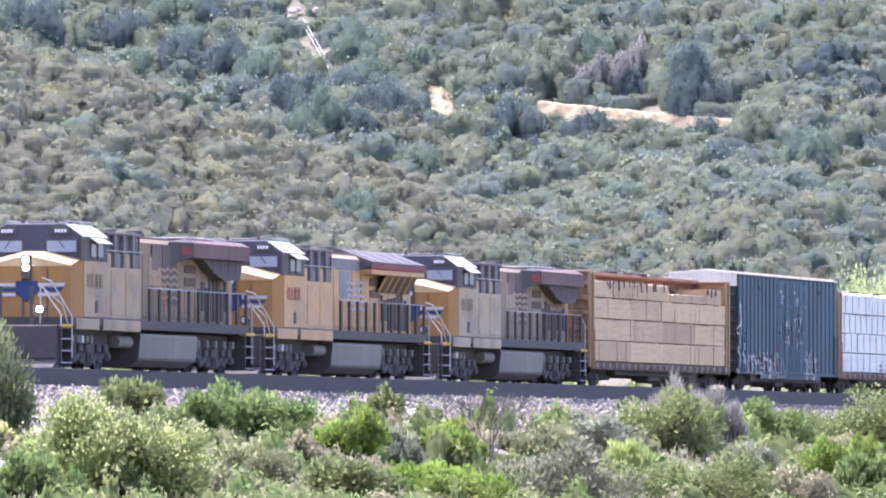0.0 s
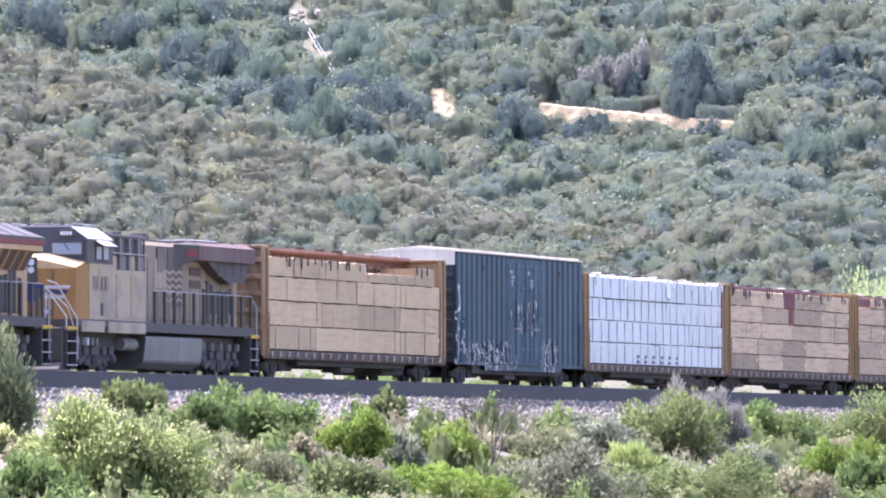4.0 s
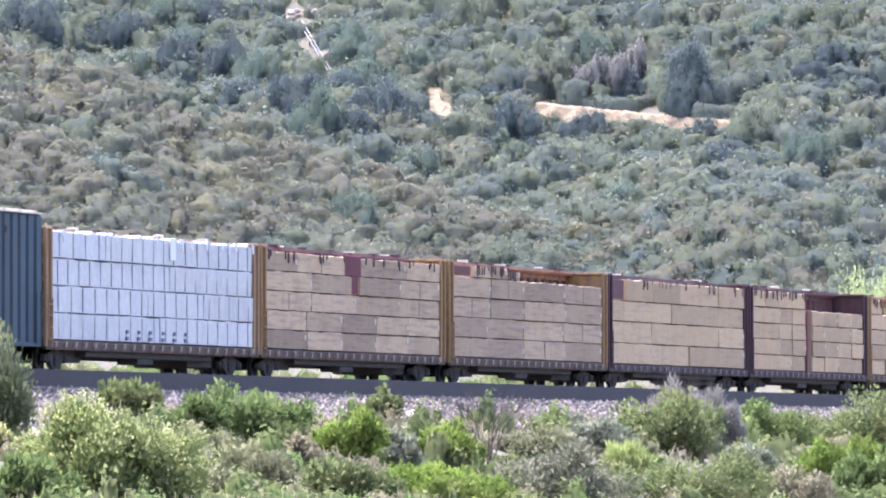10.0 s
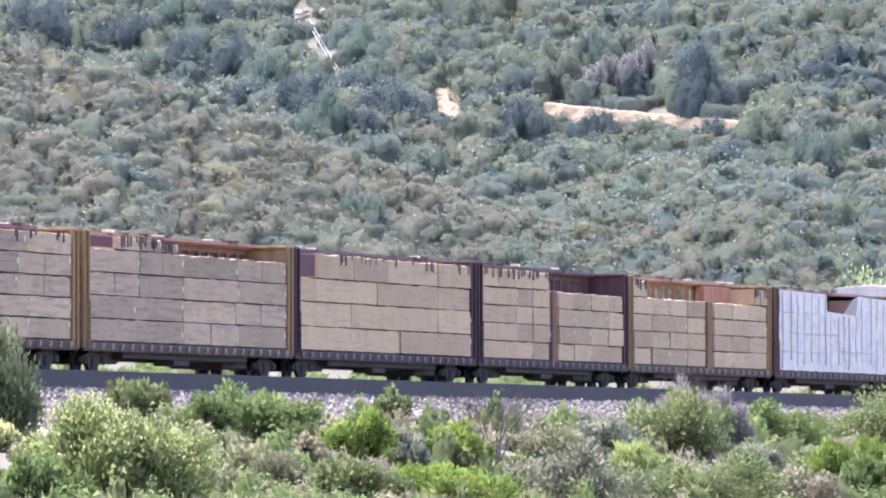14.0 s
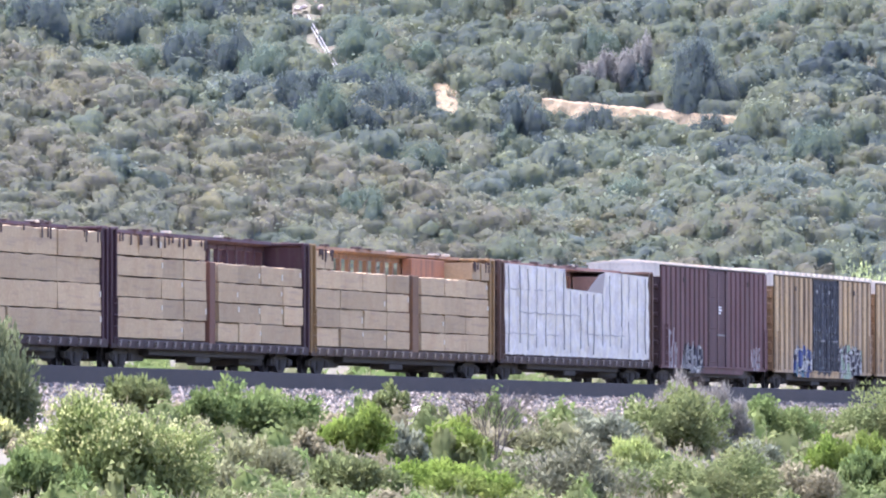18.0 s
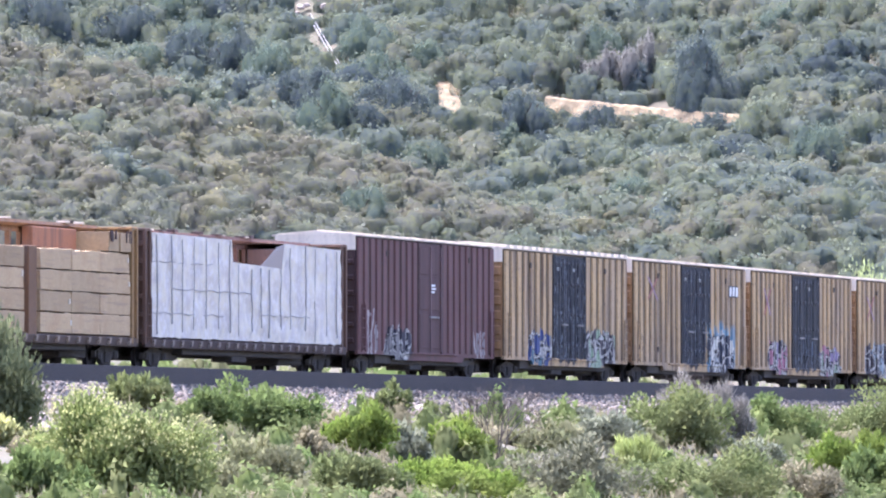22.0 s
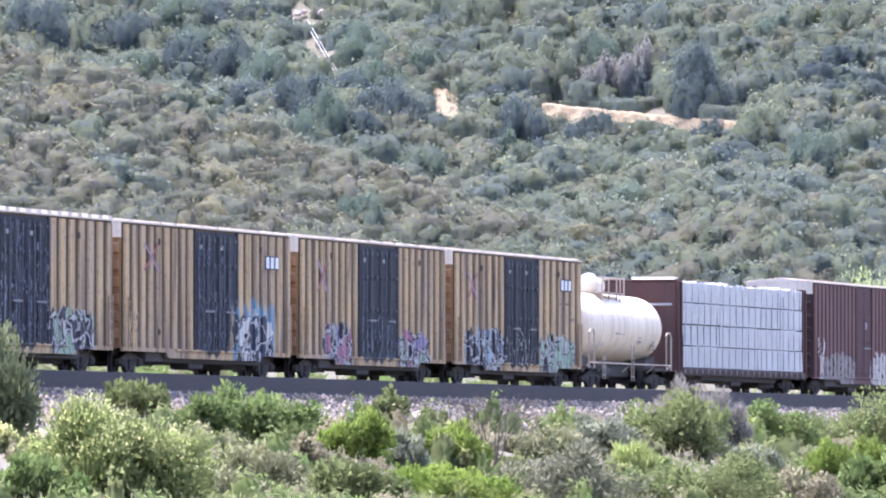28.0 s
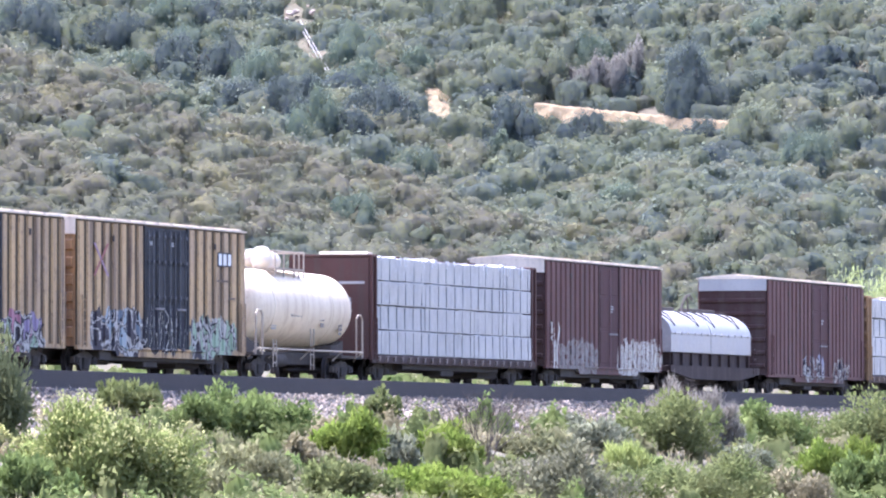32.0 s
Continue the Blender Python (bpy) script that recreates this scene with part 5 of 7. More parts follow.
def centrebeam(s, length, colour, label, inner=None, marks=(), plain=False):
    car = car_thing("centerbeam_flatcar", s, label, "flatcar")
    m = paint("flatcar_paint", colour)
    inner_m = paint("centre_beam_paint", inner or colour)
    sill_m = paint("flatcar_sill_paint", tuple(k + c * 0.13 for k, c in zip((0.036, 0.022, 0.018), colour)), (0.045, 0.03, 0.025))
    part("deck", Shape().box(0.2, length - 0.2, -1.42, 1.42, 1.04, 1.16, 0.01), sill_m, car)
    for y in (-1, 1):
        part("side_sill", Shape().box(0.1, length - 0.1, min(1.36 * y, 1.46 * y), max(1.36 * y, 1.46 * y), 0.86, 1.12, 0.015), sill_m, car)
    # winches along the sill
    n = 22
    w = Shape().prism([(-0.12, 1.08), (0.14, 1.12), (0.04, 0.96), (-0.04, 0.96)], 1, -1.51, -1.45).rod((-0.22, -1.50, 0.96), (-0.12, -1.50, 0.96), 0.05, 8).mesh("winch", paint("winch_paint", tuple(0.35 * c + k for k, c in zip((0.17, 0.145, 0.12), colour)), (0.06, 0.045, 0.035)))
    for k in range(n):
        part("winch", w, None, car, at=pose(1.0 + k * (length - 2.0) / (n - 1), 0, 0))
    part("underframe", Shape().box(0.3, length - 0.3, -0.28, 0.28, 0.62, 1.03, 0.03).prism([(3.6, 1.03), (5.2, 0.66), (length - 5.2, 0.66), (length - 3.6, 1.03)], 1, -0.34, 0.34).box(5.0, length - 5.0, -1.25, 1.25, 0.68, 1.0, 0.03).box(length * 0.45, length * 0.52, -1.2, -0.5, 0.5, 0.85, 0.03).box(3.8, 5.6, -0.9, 0.9, 0.5, 0.95, 0.04).box(length - 6.6, length - 3.8, -0.9, 0.9, 0.48, 0.95, 0.04), BLACK_IRON, car)
    # end bulkheads: two flanged side posts, ribbed plate, cap
    for x0, x1, face in ((0.05, 0.72, 0.05), (length - 0.72, length - 0.05, length - 0.05)):
        b = part("bulkhead", Shape().box(x0 + 0.12, x1 - 0.12, -1.38, 1.38, 1.0, 4.45, 0.01), m, car)
        for y in (-1, 1):
            for x in (x0, x1 - 0.14):
                part("flange", Shape().box(x, x + 0.14, min(1.36 * y, 1.47 * y), max(1.36 * y, 1.47 * y), 0.95, 4.52, 0.015), m, b)
        if plain:
            part("bulkhead_plate", Shape().box(x0 - 0.02 if face < 1 else x1 - 0.01, x0 + 0.01 if face < 1 else x1 + 0.02, -1.35, 1.35, 1.0, 4.44, 0.005), m, b)
        for k in range(0 if plain else 6):
            z = 1.25 + k * 0.55
            xa = face if face < 1 else face - 0.14
            part("bulkhead_rib", Shape().box(xa, xa + 0.14, -1.37, 1.37, z, z + 0.16, 0.02), m, b)
        part("bulkhead_cap", Shape().box(x0, x1, -1.45, 1.45, 4.46, 4.56, 0.02), m, b)
    # the centre beam: top chord, uprights and the web with its windows
    beam = part("top_chord", Shape().prism([(-0.34, 4.50), (-0.30, 4.60), (0.30, 4.60), (0.34, 4.50), (0.22, 4.42), (-0.22, 4.42)], 0, 0.5, length - 0.5), inner_m, car)
    web = Shape()
    cells = 20
    for k in range(cells + 1):
        x = 0.75 + k * (length - 1.5) / cells
        part("upright", Shape().box(x - 0.11, x + 0.11, -0.07, 0.07, 1.16, 4.45, 0.01), inner_m, car)
    web.box(0.7, length - 0.7, -0.05, 0.05, 4.25, 4.43).box(0.7, length - 0.7, -0.05, 0.05, 3.25, 3.5).box(0.7, length - 0.7, -0.05, 0.05, 1.16, 1.6)
    part("beam_web", web, inner_m, beam)
    r = random.Random(int(s * 10))
    for k in range(9):
        x = r.uniform(1, length - 2)
        part("strap_end", Shape().box(x, x + r.uniform(0.15, 0.5), -0.4, -0.1, 4.60, 4.60 + r.uniform(0.03, 0.09), 0.01), STRAP_DARK if k % 4 else TAG, car)
    ladder(car, 0.2, 0.6, -1.5, 1.0, 2.4, 4, m)
    for fx, z, rows, size, mat in marks:
        bars(car, fx * length, -1.475, z, rows, size, mat)
    freight_truck(car, 2.3)
    freight_truck(car, length - 2.3)
    couplers(car, length)
    return car


def package(r, x0, x1, y0, y1, z0, z1):
    """A wrapped package of boards: its upper edge uneven, its face a little out of true, its wrap folded over the top."""
    n = max(4, int((x1 - x0) / 0.4))
    out, lean = r.uniform(-0.03, 0.03), r.uniform(-0.02, 0.02)
    v, f = [], []
    for i in range(n + 1):
        x = x0 + (x1 - x0) * i / n
        top = z1 + r.uniform(-0.045, 0.004)
        foot = z0 + r.uniform(-0.002, 0.016)
        v += [(x, y0 + out + r.uniform(-0.012, 0.012), foot), (x, y0 + out + lean + r.uniform(-0.012, 0.012), top - r.uniform(0.01, 0.03)), (x, y0 + out + lean + 0.014, top), (x, y1, top), (x, y1, foot)]
    for i in range(n):
        k = i * 5
        f += [(k + j, k + 5 + j, k + 5 + (j + 1) % 5, k + (j + 1) % 5) for j in range(5)]
    f += [(4, 3, 2, 1, 0), tuple(n * 5 + j for j in range(5))]
    return Shape().add(v, f), out


def lumber(s, length, tiers, mat, label, straps=0, tags=0, extra=()):
    """Bundles in tiers on both sides of the centre beam. tiers: bottom, top and the (from, to) stretches, as shares of the deck."""
    load = car_thing("lumber_load", s, label, "lumber")
    r = random.Random(int(s * 7))
    x0, span = 0.80, length - 1.6
    for z0, z1, runs in tiers:
        for a, b in runs:
            shape, d = package(r, x0 + a * span + r.uniform(0.0, 0.045), x0 + b * span - r.uniform(0.0, 0.045), -1.43, -0.16, z0, z1 - 0.012)
            bundle = part("package", shape, mat, load)
            if straps:
                n = max(1, round((b - a) * straps))
                for k in range(n):
                    if mat not in (WHITE_WRAP, GREY_WRAP) and r.random() < (0.75 if mat is GREY_WOOD else 0.25 if s > -20 else 0.7):
                        continue
                    x = x0 + (a + (b - a) * (k + 0.5) / n) * span + r.uniform(-0.05, 0.05)
                    w = 0.02 if mat in (WHITE_WRAP, GREY_WRAP) else 0.014
                    part("strap", Shape().box(x - w, x + w, -1.446 + d, -1.40 + d, z0 + 0.03, z1 - 0.07), STRAP if mat in (WHITE_WRAP, GREY_WRAP) else BROWN_STRAP, bundle)
            if mat in (WHITE_WRAP, GREY_WRAP) and z1 > 4.4:
                for k in range(max(1, round((b - a) * 12))):
                    x = x0 + (a + (b - a) * r.random()) * span
                    part("wrap_fold", Shape().prism([(x - r.uniform(0.1, 0.4), z1 - 0.08), (x + r.uniform(0.1, 0.4), z1 - 0.08), (x + r.uniform(-0.1, 0.2), z1 + r.uniform(0.0, 0.07))], 1, -1.42 + d, -0.9), mat, bundle)
            if r.random() < tags:
                x = x0 + b * span - r.uniform(0.14, 0.3)
                z = (z0 + z1) / 2 + r.uniform(-0.1, 0.15)
                part("paper_tag", Shape().box(x, x + 0.13, -1.45 + d, -1.40 + d, z - r.uniform(0.06, 0.12), z + 0.08), TAG, bundle)
    # loose strap tails that hang from the top edge
    tall = [(z1, a, b) for z0, z1, runs in tiers for a, b in runs if z1 > 4.15]
    for k in range(20 if tall else 0):
        z1, a, b = tall[k % len(tall)]
        x = x0 + (a + (b - a) * r.random()) * span
        part("strap_tail", Shape().box(x, x + r.uniform(0.05, 0.11), -1.475, -1.44, z1 - r.uniform(0.12, 0.38), z1 + 0.03), TAIL_WHITE if mat in (WHITE_WRAP, GREY_WRAP) else STRAP_DARK, load)
    for k in range(4):
        for z0, z1, runs in tiers[:-1]:
            part("package", Shape().box(x0 + k * span / 4 + 0.03, x0 + (k + 1) * span / 4 - 0.03, 0.16, 1.43, z0 + 0.02, z1 - 0.02, 0.03), mat, load)
    return load


def cuts(*c):
    c = (0, *c, 1)
    return list(zip(c, c[1:]))


TAN_STEEL, YELLOW_STEEL, RED_STEEL, RUST_STEEL = (0.30, 0.19, 0.095), (0.26, 0.158, 0.065), (0.055, 0.026, 0.030), (0.105, 0.042, 0.038)
Z4 = (1.19, 1.98, 2.80, 3.58, 4.36)
centrebeam(-160.95, 24.0, TAN_STEEL, "tan-painted center-beam flatcar with rust along its beam", (0.20, 0.095, 0.055))
lumber(-160.95, 24.0, ((Z4[0], Z4[1], cuts(0.26, 0.51, 0.76)), (Z4[1], Z4[2], cuts(0.27, 0.51, 0.76)), (Z4[2], Z4[3], cuts(0.27, 0.5, 0.76)), (Z4[3], 4.22, [(0, 0.14), (0.14, 0.28), (0.28, 0.42), (0.42, 0.56)]), (Z4[3], 3.92, [(0.57, 0.7), (0.7, 0.85)]), (Z4[3], 4.2, [(0.85, 0.97)])), KRAFT, "four tiers of wrapped tan lumber, its top tier broken", 15, 0.25)
centrebeam(-116.1, 24.1, TAN_STEEL, "tan-painted center-beam flatcar carrying white packages")
lumber(-116.1, 24.1, ((1.19, 2.0, cuts(0.52)), (2.0, 2.82, cuts(0.46, 0.74)), (2.82, 3.64, cuts(0.15, 0.57)), (3.64, 4.46, cuts(0.25, 0.56, 0.8))), WHITE_WRAP, "white-wrapped lumber packages with dark straps in four tiers", 18, 0)
for _x in (8.6, 9.9, 11.2, 12.6, 13.9, 15.2):
    for _z in (1.44, 1.24):
        part("stencil_mark", Shape().box(_x + 0.05 * (_z > 1.3), _x + 0.28, -1.475, -1.44, _z, _z + 0.11), STENCIL, TRAIN[-1][0])
part("loose_flap", Shape().box(13.5, 14.1, -1.49, -1.45, 3.80, 4.50, 0.01), TAIL_WHITE, TRAIN[-1][0], "loose bright flap of wrap")
Z5 = (1.19, 1.82, 2.46, 3.10, 3.74, 4.38)
centrebeam(-91.9, 24.4, YELLOW_STEEL, "yellow center-beam flatcar with worn bulkheads", RUST_STEEL)
lumber(-91.9, 24.4, ((Z5[0], Z5[1], cuts(0.22, 0.42, 0.62, 0.81)), (Z5[1], Z5[2], cuts(0.22, 0.42, 0.62, 0.81)), (Z5[2], Z5[3], cuts(0.25, 0.5, 0.76)), (Z5[3], Z5[4], [(0, 0.25), (0.25, 0.48), (0.52, 0.76), (0.76, 1)]), (Z5[4], Z5[5], [(0, 0.17), (0.17, 0.44), (0.53, 0.8), (0.8, 1)])), GREY_WOOD, "five tiers of greyish lumber bundles with a gap on top", 2, 0.9)
part("loading_plate", Shape().box(10.7, 12.9, -1.43, -1.37, 3.72, 4.42, 0.02).box(11.7, 12.5, -1.43, -1.37, 3.12, 3.74, 0.02), paint("red_plate", (0.11, 0.022, 0.028)), TRAIN[-2][0], "dark red plate on the beam")
centrebeam(-67.1, 24.2, YELLOW_STEEL, "yellow center-beam flatcar with its upper beam showing", (0.20, 0.10, 0.055))
Z6 = (1.19, 1.89, 2.60, 3.31, 4.02)
lumber(-67.1, 24.2, ((Z6[0], Z6[1], cuts(0.22, 0.46, 0.74)), (Z6[1], Z6[2], cuts(0.22, 0.46, 0.73)), (Z6[2], Z6[3], cuts(0.24, 0.46, 0.74)), (Z6[3], Z6[4], cuts(0.24, 0.46, 0.74)), (Z6[4], 4.42, [(0.13, 0.24), (0.24, 0.35)]), (Z6[4], 4.30, [(0.36, 0.43)])), GREY_WOOD, "lumber bundles in four tiers with a short fifth tier", 2, 0.9)
part("loading_plate", Shape().box(0.8, 3.3, -1.42, -1.34, 4.06, 4.40, 0.02), paint("dull_red_plate", (0.12, 0.04, 0.035)), TRAIN[-2][0], "dull red plate at the end of the beam")
centrebeam(-42.8, 24.4, RED_STEEL, "dark red center-beam flatcar with broad end posts", RED_STEEL)
lumber(-42.8, 24.4, ((Z4[0], Z4[1], cuts(0.29, 0.57)), (Z4[1], Z4[2], cuts(0.29, 0.8)), (Z4[2], Z4[3], cuts(0.09, 0.44, 0.8)), (Z4[3], 4.4, [(0.10, 0.3), (0.3, 0.5), (0.5, 0.8), (0.8, 1)])), KRAFT, "four tiers of smooth tan lumber bundles", 0, 0.1)
part("loading_plate", Shape().box(0.8, 2.7, -1.42, -1.3, 3.62, 4.36, 0.02), paint("plate_paint", (0.11, 0.045, 0.045)), TRAIN[-2][0])
centrebeam(-18.2, 23.3, RED_STEEL, "dark red center-beam flatcar with a rusty mid post", RED_STEEL)
LEFT, RIGHT = [(0, 0.23), (0.23, 0.345), (0.345, 0.46)], [(0.53, 0.64), (0.64, 0.765), (0.765, 0.89), (0.89, 1)]
lumber(-18.2, 23.3, (*((z0, z1, LEFT + RIGHT) for z0, z1 in zip(Z5, Z5[1:4])), (Z5[3], 3.72, LEFT + RIGHT), (3.74, 4.4, [(0, 0.115), (0.115, 0.23), (0.23, 0.345), (0.345, 0.46)])), KRAFT, "tan lumber stacked high at one end and lower at the other", 0, 0.5)
part("mid_post", Shape().box(11.2, 11.85, -1.45, -0.2, 1.1, 3.72, 0.02), paint("rusty_post", (0.16, 0.075, 0.048)), TRAIN[-2][0], "rusty upright stake post")
centrebeam(5.2, 25.1, YELLOW_STEEL, "yellow center-beam flatcar with an orange-brown beam", (0.235, 0.132, 0.066))
LEFT, RIGHT = [(0, 0.13), (0.13, 0.26), (0.26, 0.39), (0.39, 0.52)], [(0.59, 0.73), (0.73, 0.86), (0.86, 1)]
lumber(5.2, 25.1, (*((1.19 + 0.64 * k, 1.83 + 0.64 * k, LEFT + RIGHT) for k in range(4)), (3.76, 4.38, [(0, 0.05), (0.05, 0.10), (0.90, 0.95), (0.95, 1)])), KRAFT, "tan lumber in two stacks of four tiers", 0, 0.3)
part("mid_post", Shape().box(13.5, 14.3, -1.45, -0.2, 1.1, 3.76, 0.02), paint("brown_post", (0.17, 0.095, 0.05)), TRAIN[-2][0], "brown upright stake post")
part("beam_plate", Shape().box(17.0, 21.6, -0.5, -0.16, 3.8, 4.42, 0.02), paint("orange_plate", (0.26, 0.12, 0.062)), TRAIN[-2][0], "orange-brown plate on the beam")
centrebeam(31.0, 24.3, (0.12, 0.072, 0.05), "dull brown center-beam flatcar with a film-wrapped load", (0.16, 0.085, 0.06))


def film_load(s, length):
    """A load hidden by white film that hangs in folds, cut lower over the middle."""
    load = car_thing("wrapped_load", s, "lumber load shrouded in loose white plastic film", "lumber")
    x0, span = 0.80, length - 1.6

    def top(q):
        return float(np.interp(q, (0, 0.41, 0.415, 0.66, 0.675, 0.69, 1), (4.44, 4.40, 3.70, 3.60, 3.54, 4.42, 4.36)))
    nx, nz = 200, 22
    v, f = [], []
    for i in range(nx + 1):
        q = i / nx
        fold = 0.036 * noise.noise(Vector((q * 26, 0.3, 1.7))) + 0.03 * noise.noise(Vector((q * 70, 2.1, 0.4)))
        for j in range(nz + 1):
            h = j / nz
            z = 1.19 + (top(q) - 1.19) * h + (0.05 * noise.noise(Vector((q * 40, 3.0, 0.0))) if j == 0 else 0)
            y = -1.45 - fold * (0.4 + 0.6 * h) - 0.055 * noise.noise(Vector((q * 18 + h * 3, h * 4 - q * 9, 5.2))) - 0.035 * noise.noise(Vector((q * 45 - h * 5, h * 9, 8.1))) - (0.03 * math.sin(q * 31 + h * 4) if h < 0.4 else 0)
            v.append((x0 + q * span, y, z))
    for i in range(nx):
        for j in range(nz):
            k = i * (nz + 1) + j
            f.append((k, k + nz + 1, k + nz + 2, k + 1))
    for i in range(nx + 1):
        v.append((v[i * (nz + 1) + nz][0], -0.2, v[i * (nz + 1) + nz][2] + 0.03))
    for i in range(nx):
        k = i * (nz + 1) + nz
        if abs(v[k][2] - v[k + nz + 1][2]) < 0.1:
            f.append((k, k + nz + 1, (nx + 1) * (nz + 1) + i + 1, (nx + 1) * (nz + 1) + i))
    part("film", Shape().add(v, f), FILM, load, "creased white plastic film", True)
    # Near-side bundles coloured dark to paint shade inside the film's notch.
    for a, b, z1 in ((0, 0.22, 4.3), (0.22, 0.43, 4.3), (0.44, 0.56, 3.45), (0.56, 0.68, 3.4), (0.69, 0.85, 4.25), (0.85, 1, 4.25)):
        part("package", Shape().box(x0 + a * span, x0 + b * span, -1.32, -0.16, 1.19, z1, 0.03), SHADE_WOOD, load)
        part("package", Shape().box(x0 + a * span, x0 + b * span, 0.16, 1.4, 1.19, z1, 0.03), KRAFT, load)
    r = random.Random(4)
    for k in range(17):
        q = (k + 0.5 + r.uniform(-0.25, 0.25)) / 17.2
        if q < 0.98:
            lo, hi, run = 1.22 + r.uniform(0, 0.5), top(q) - r.uniform(0.0, 0.15), r.uniform(-0.05, 0.05)
            part("strap", Shape().tube([(x0 + q * span + run * j / 5 + r.uniform(-0.04, 0.04), -1.495 + r.uniform(-0.01, 0.02), lo + (hi - lo) * j / 5) for j in range(6)], r.uniform(0.012, 0.026), 5), FILM_SEAM, load)
    for a, b, z in ((0.0, 0.36, 1.95), (0.1, 0.5, 2.72), (0.0, 0.3, 3.55), (0.55, 0.85, 2.05)):
        part("crease", Shape().tube([(x0 + (a + (b - a) * k / 12) * span, -1.475 - 0.012 * math.sin(k * 1.9 + z), z + 0.03 * math.sin(k * 2.3 + z * 5)) for k in range(13)], 0.018, 5), FILM_SEAM, load)
    tip = Shape().add([(x0 + 0.56 * span, -1.41, 3.62), (x0 + 0.687 * span, -1.41, 3.54), (x0 + 0.692 * span, -1.41, 4.40), (x0 + 0.655 * span, -1.39, 4.30)], [(0, 1, 2, 3)])
    part("film_flap", tip, CLEAR_FILM, load, "slack see-through flap of dusty film")


film_load(31.0, 24.3)
centrebeam(173.7, 23.6, (0.086, 0.042, 0.035), "rust-red center-beam flatcar with plated bulkhead", RUST_STEEL, plain=True)
lumber(173.7, 23.6, ((1.17, 2.02, cuts(0.30, 0.62, 0.81)), (2.02, 2.86, cuts(0.30, 0.62, 0.81)), (2.86, 3.70, cuts(0.30, 0.62, 0.81)), (3.70, 4.50, cuts(0.30, 0.62, 0.81))), GREY_WRAP, "blue-white wrapped lumber packages with straps in four tiers", 19, 0)
for _y, _z, _w in ((-0.75, 3.55, 0.9), (-0.55, 3.0, 0.35), (-0.6, 2.86, 0.3)):
    part("lettering", Shape().box(0.012, 0.028, _y - _w / 2, _y + _w / 2, _z, _z + 0.09), GREY_CAP, TRAIN[-2][0])
part("torn_wrap", Shape().prism([(0.02, 4.56), (0.7, 4.56), (0.6, 4.64), (0.3, 4.61), (0.1, 4.65)], 1, -1.3, 0.4), TAG, TRAIN[-2][0], "scraps of pale torn wrap")
centrebeam(256.8, 24.2, TAN_STEEL, "tan center-beam flatcar carrying white packages at the rear")
lumber(256.8, 24.2, ((1.19, 2.0, cuts(0.5)), (2.0, 2.82, cuts(0.5)), (2.82, 3.64, cuts(0.5)), (3.64, 4.46, cuts(0.5))), WHITE_WRAP, "white-wrapped lumber packages in four even tiers", 18, 0)
# ---- tank car and coil car ----
FAINT_MARK = material("faded_lettering", (0.22, 0.19, 0.16), 0.7)
TANK_WHITE = paint("tank_paint", (0.72, 0.61, 0.44), (0.48, 0.35, 0.21), 0.65, 0.5)


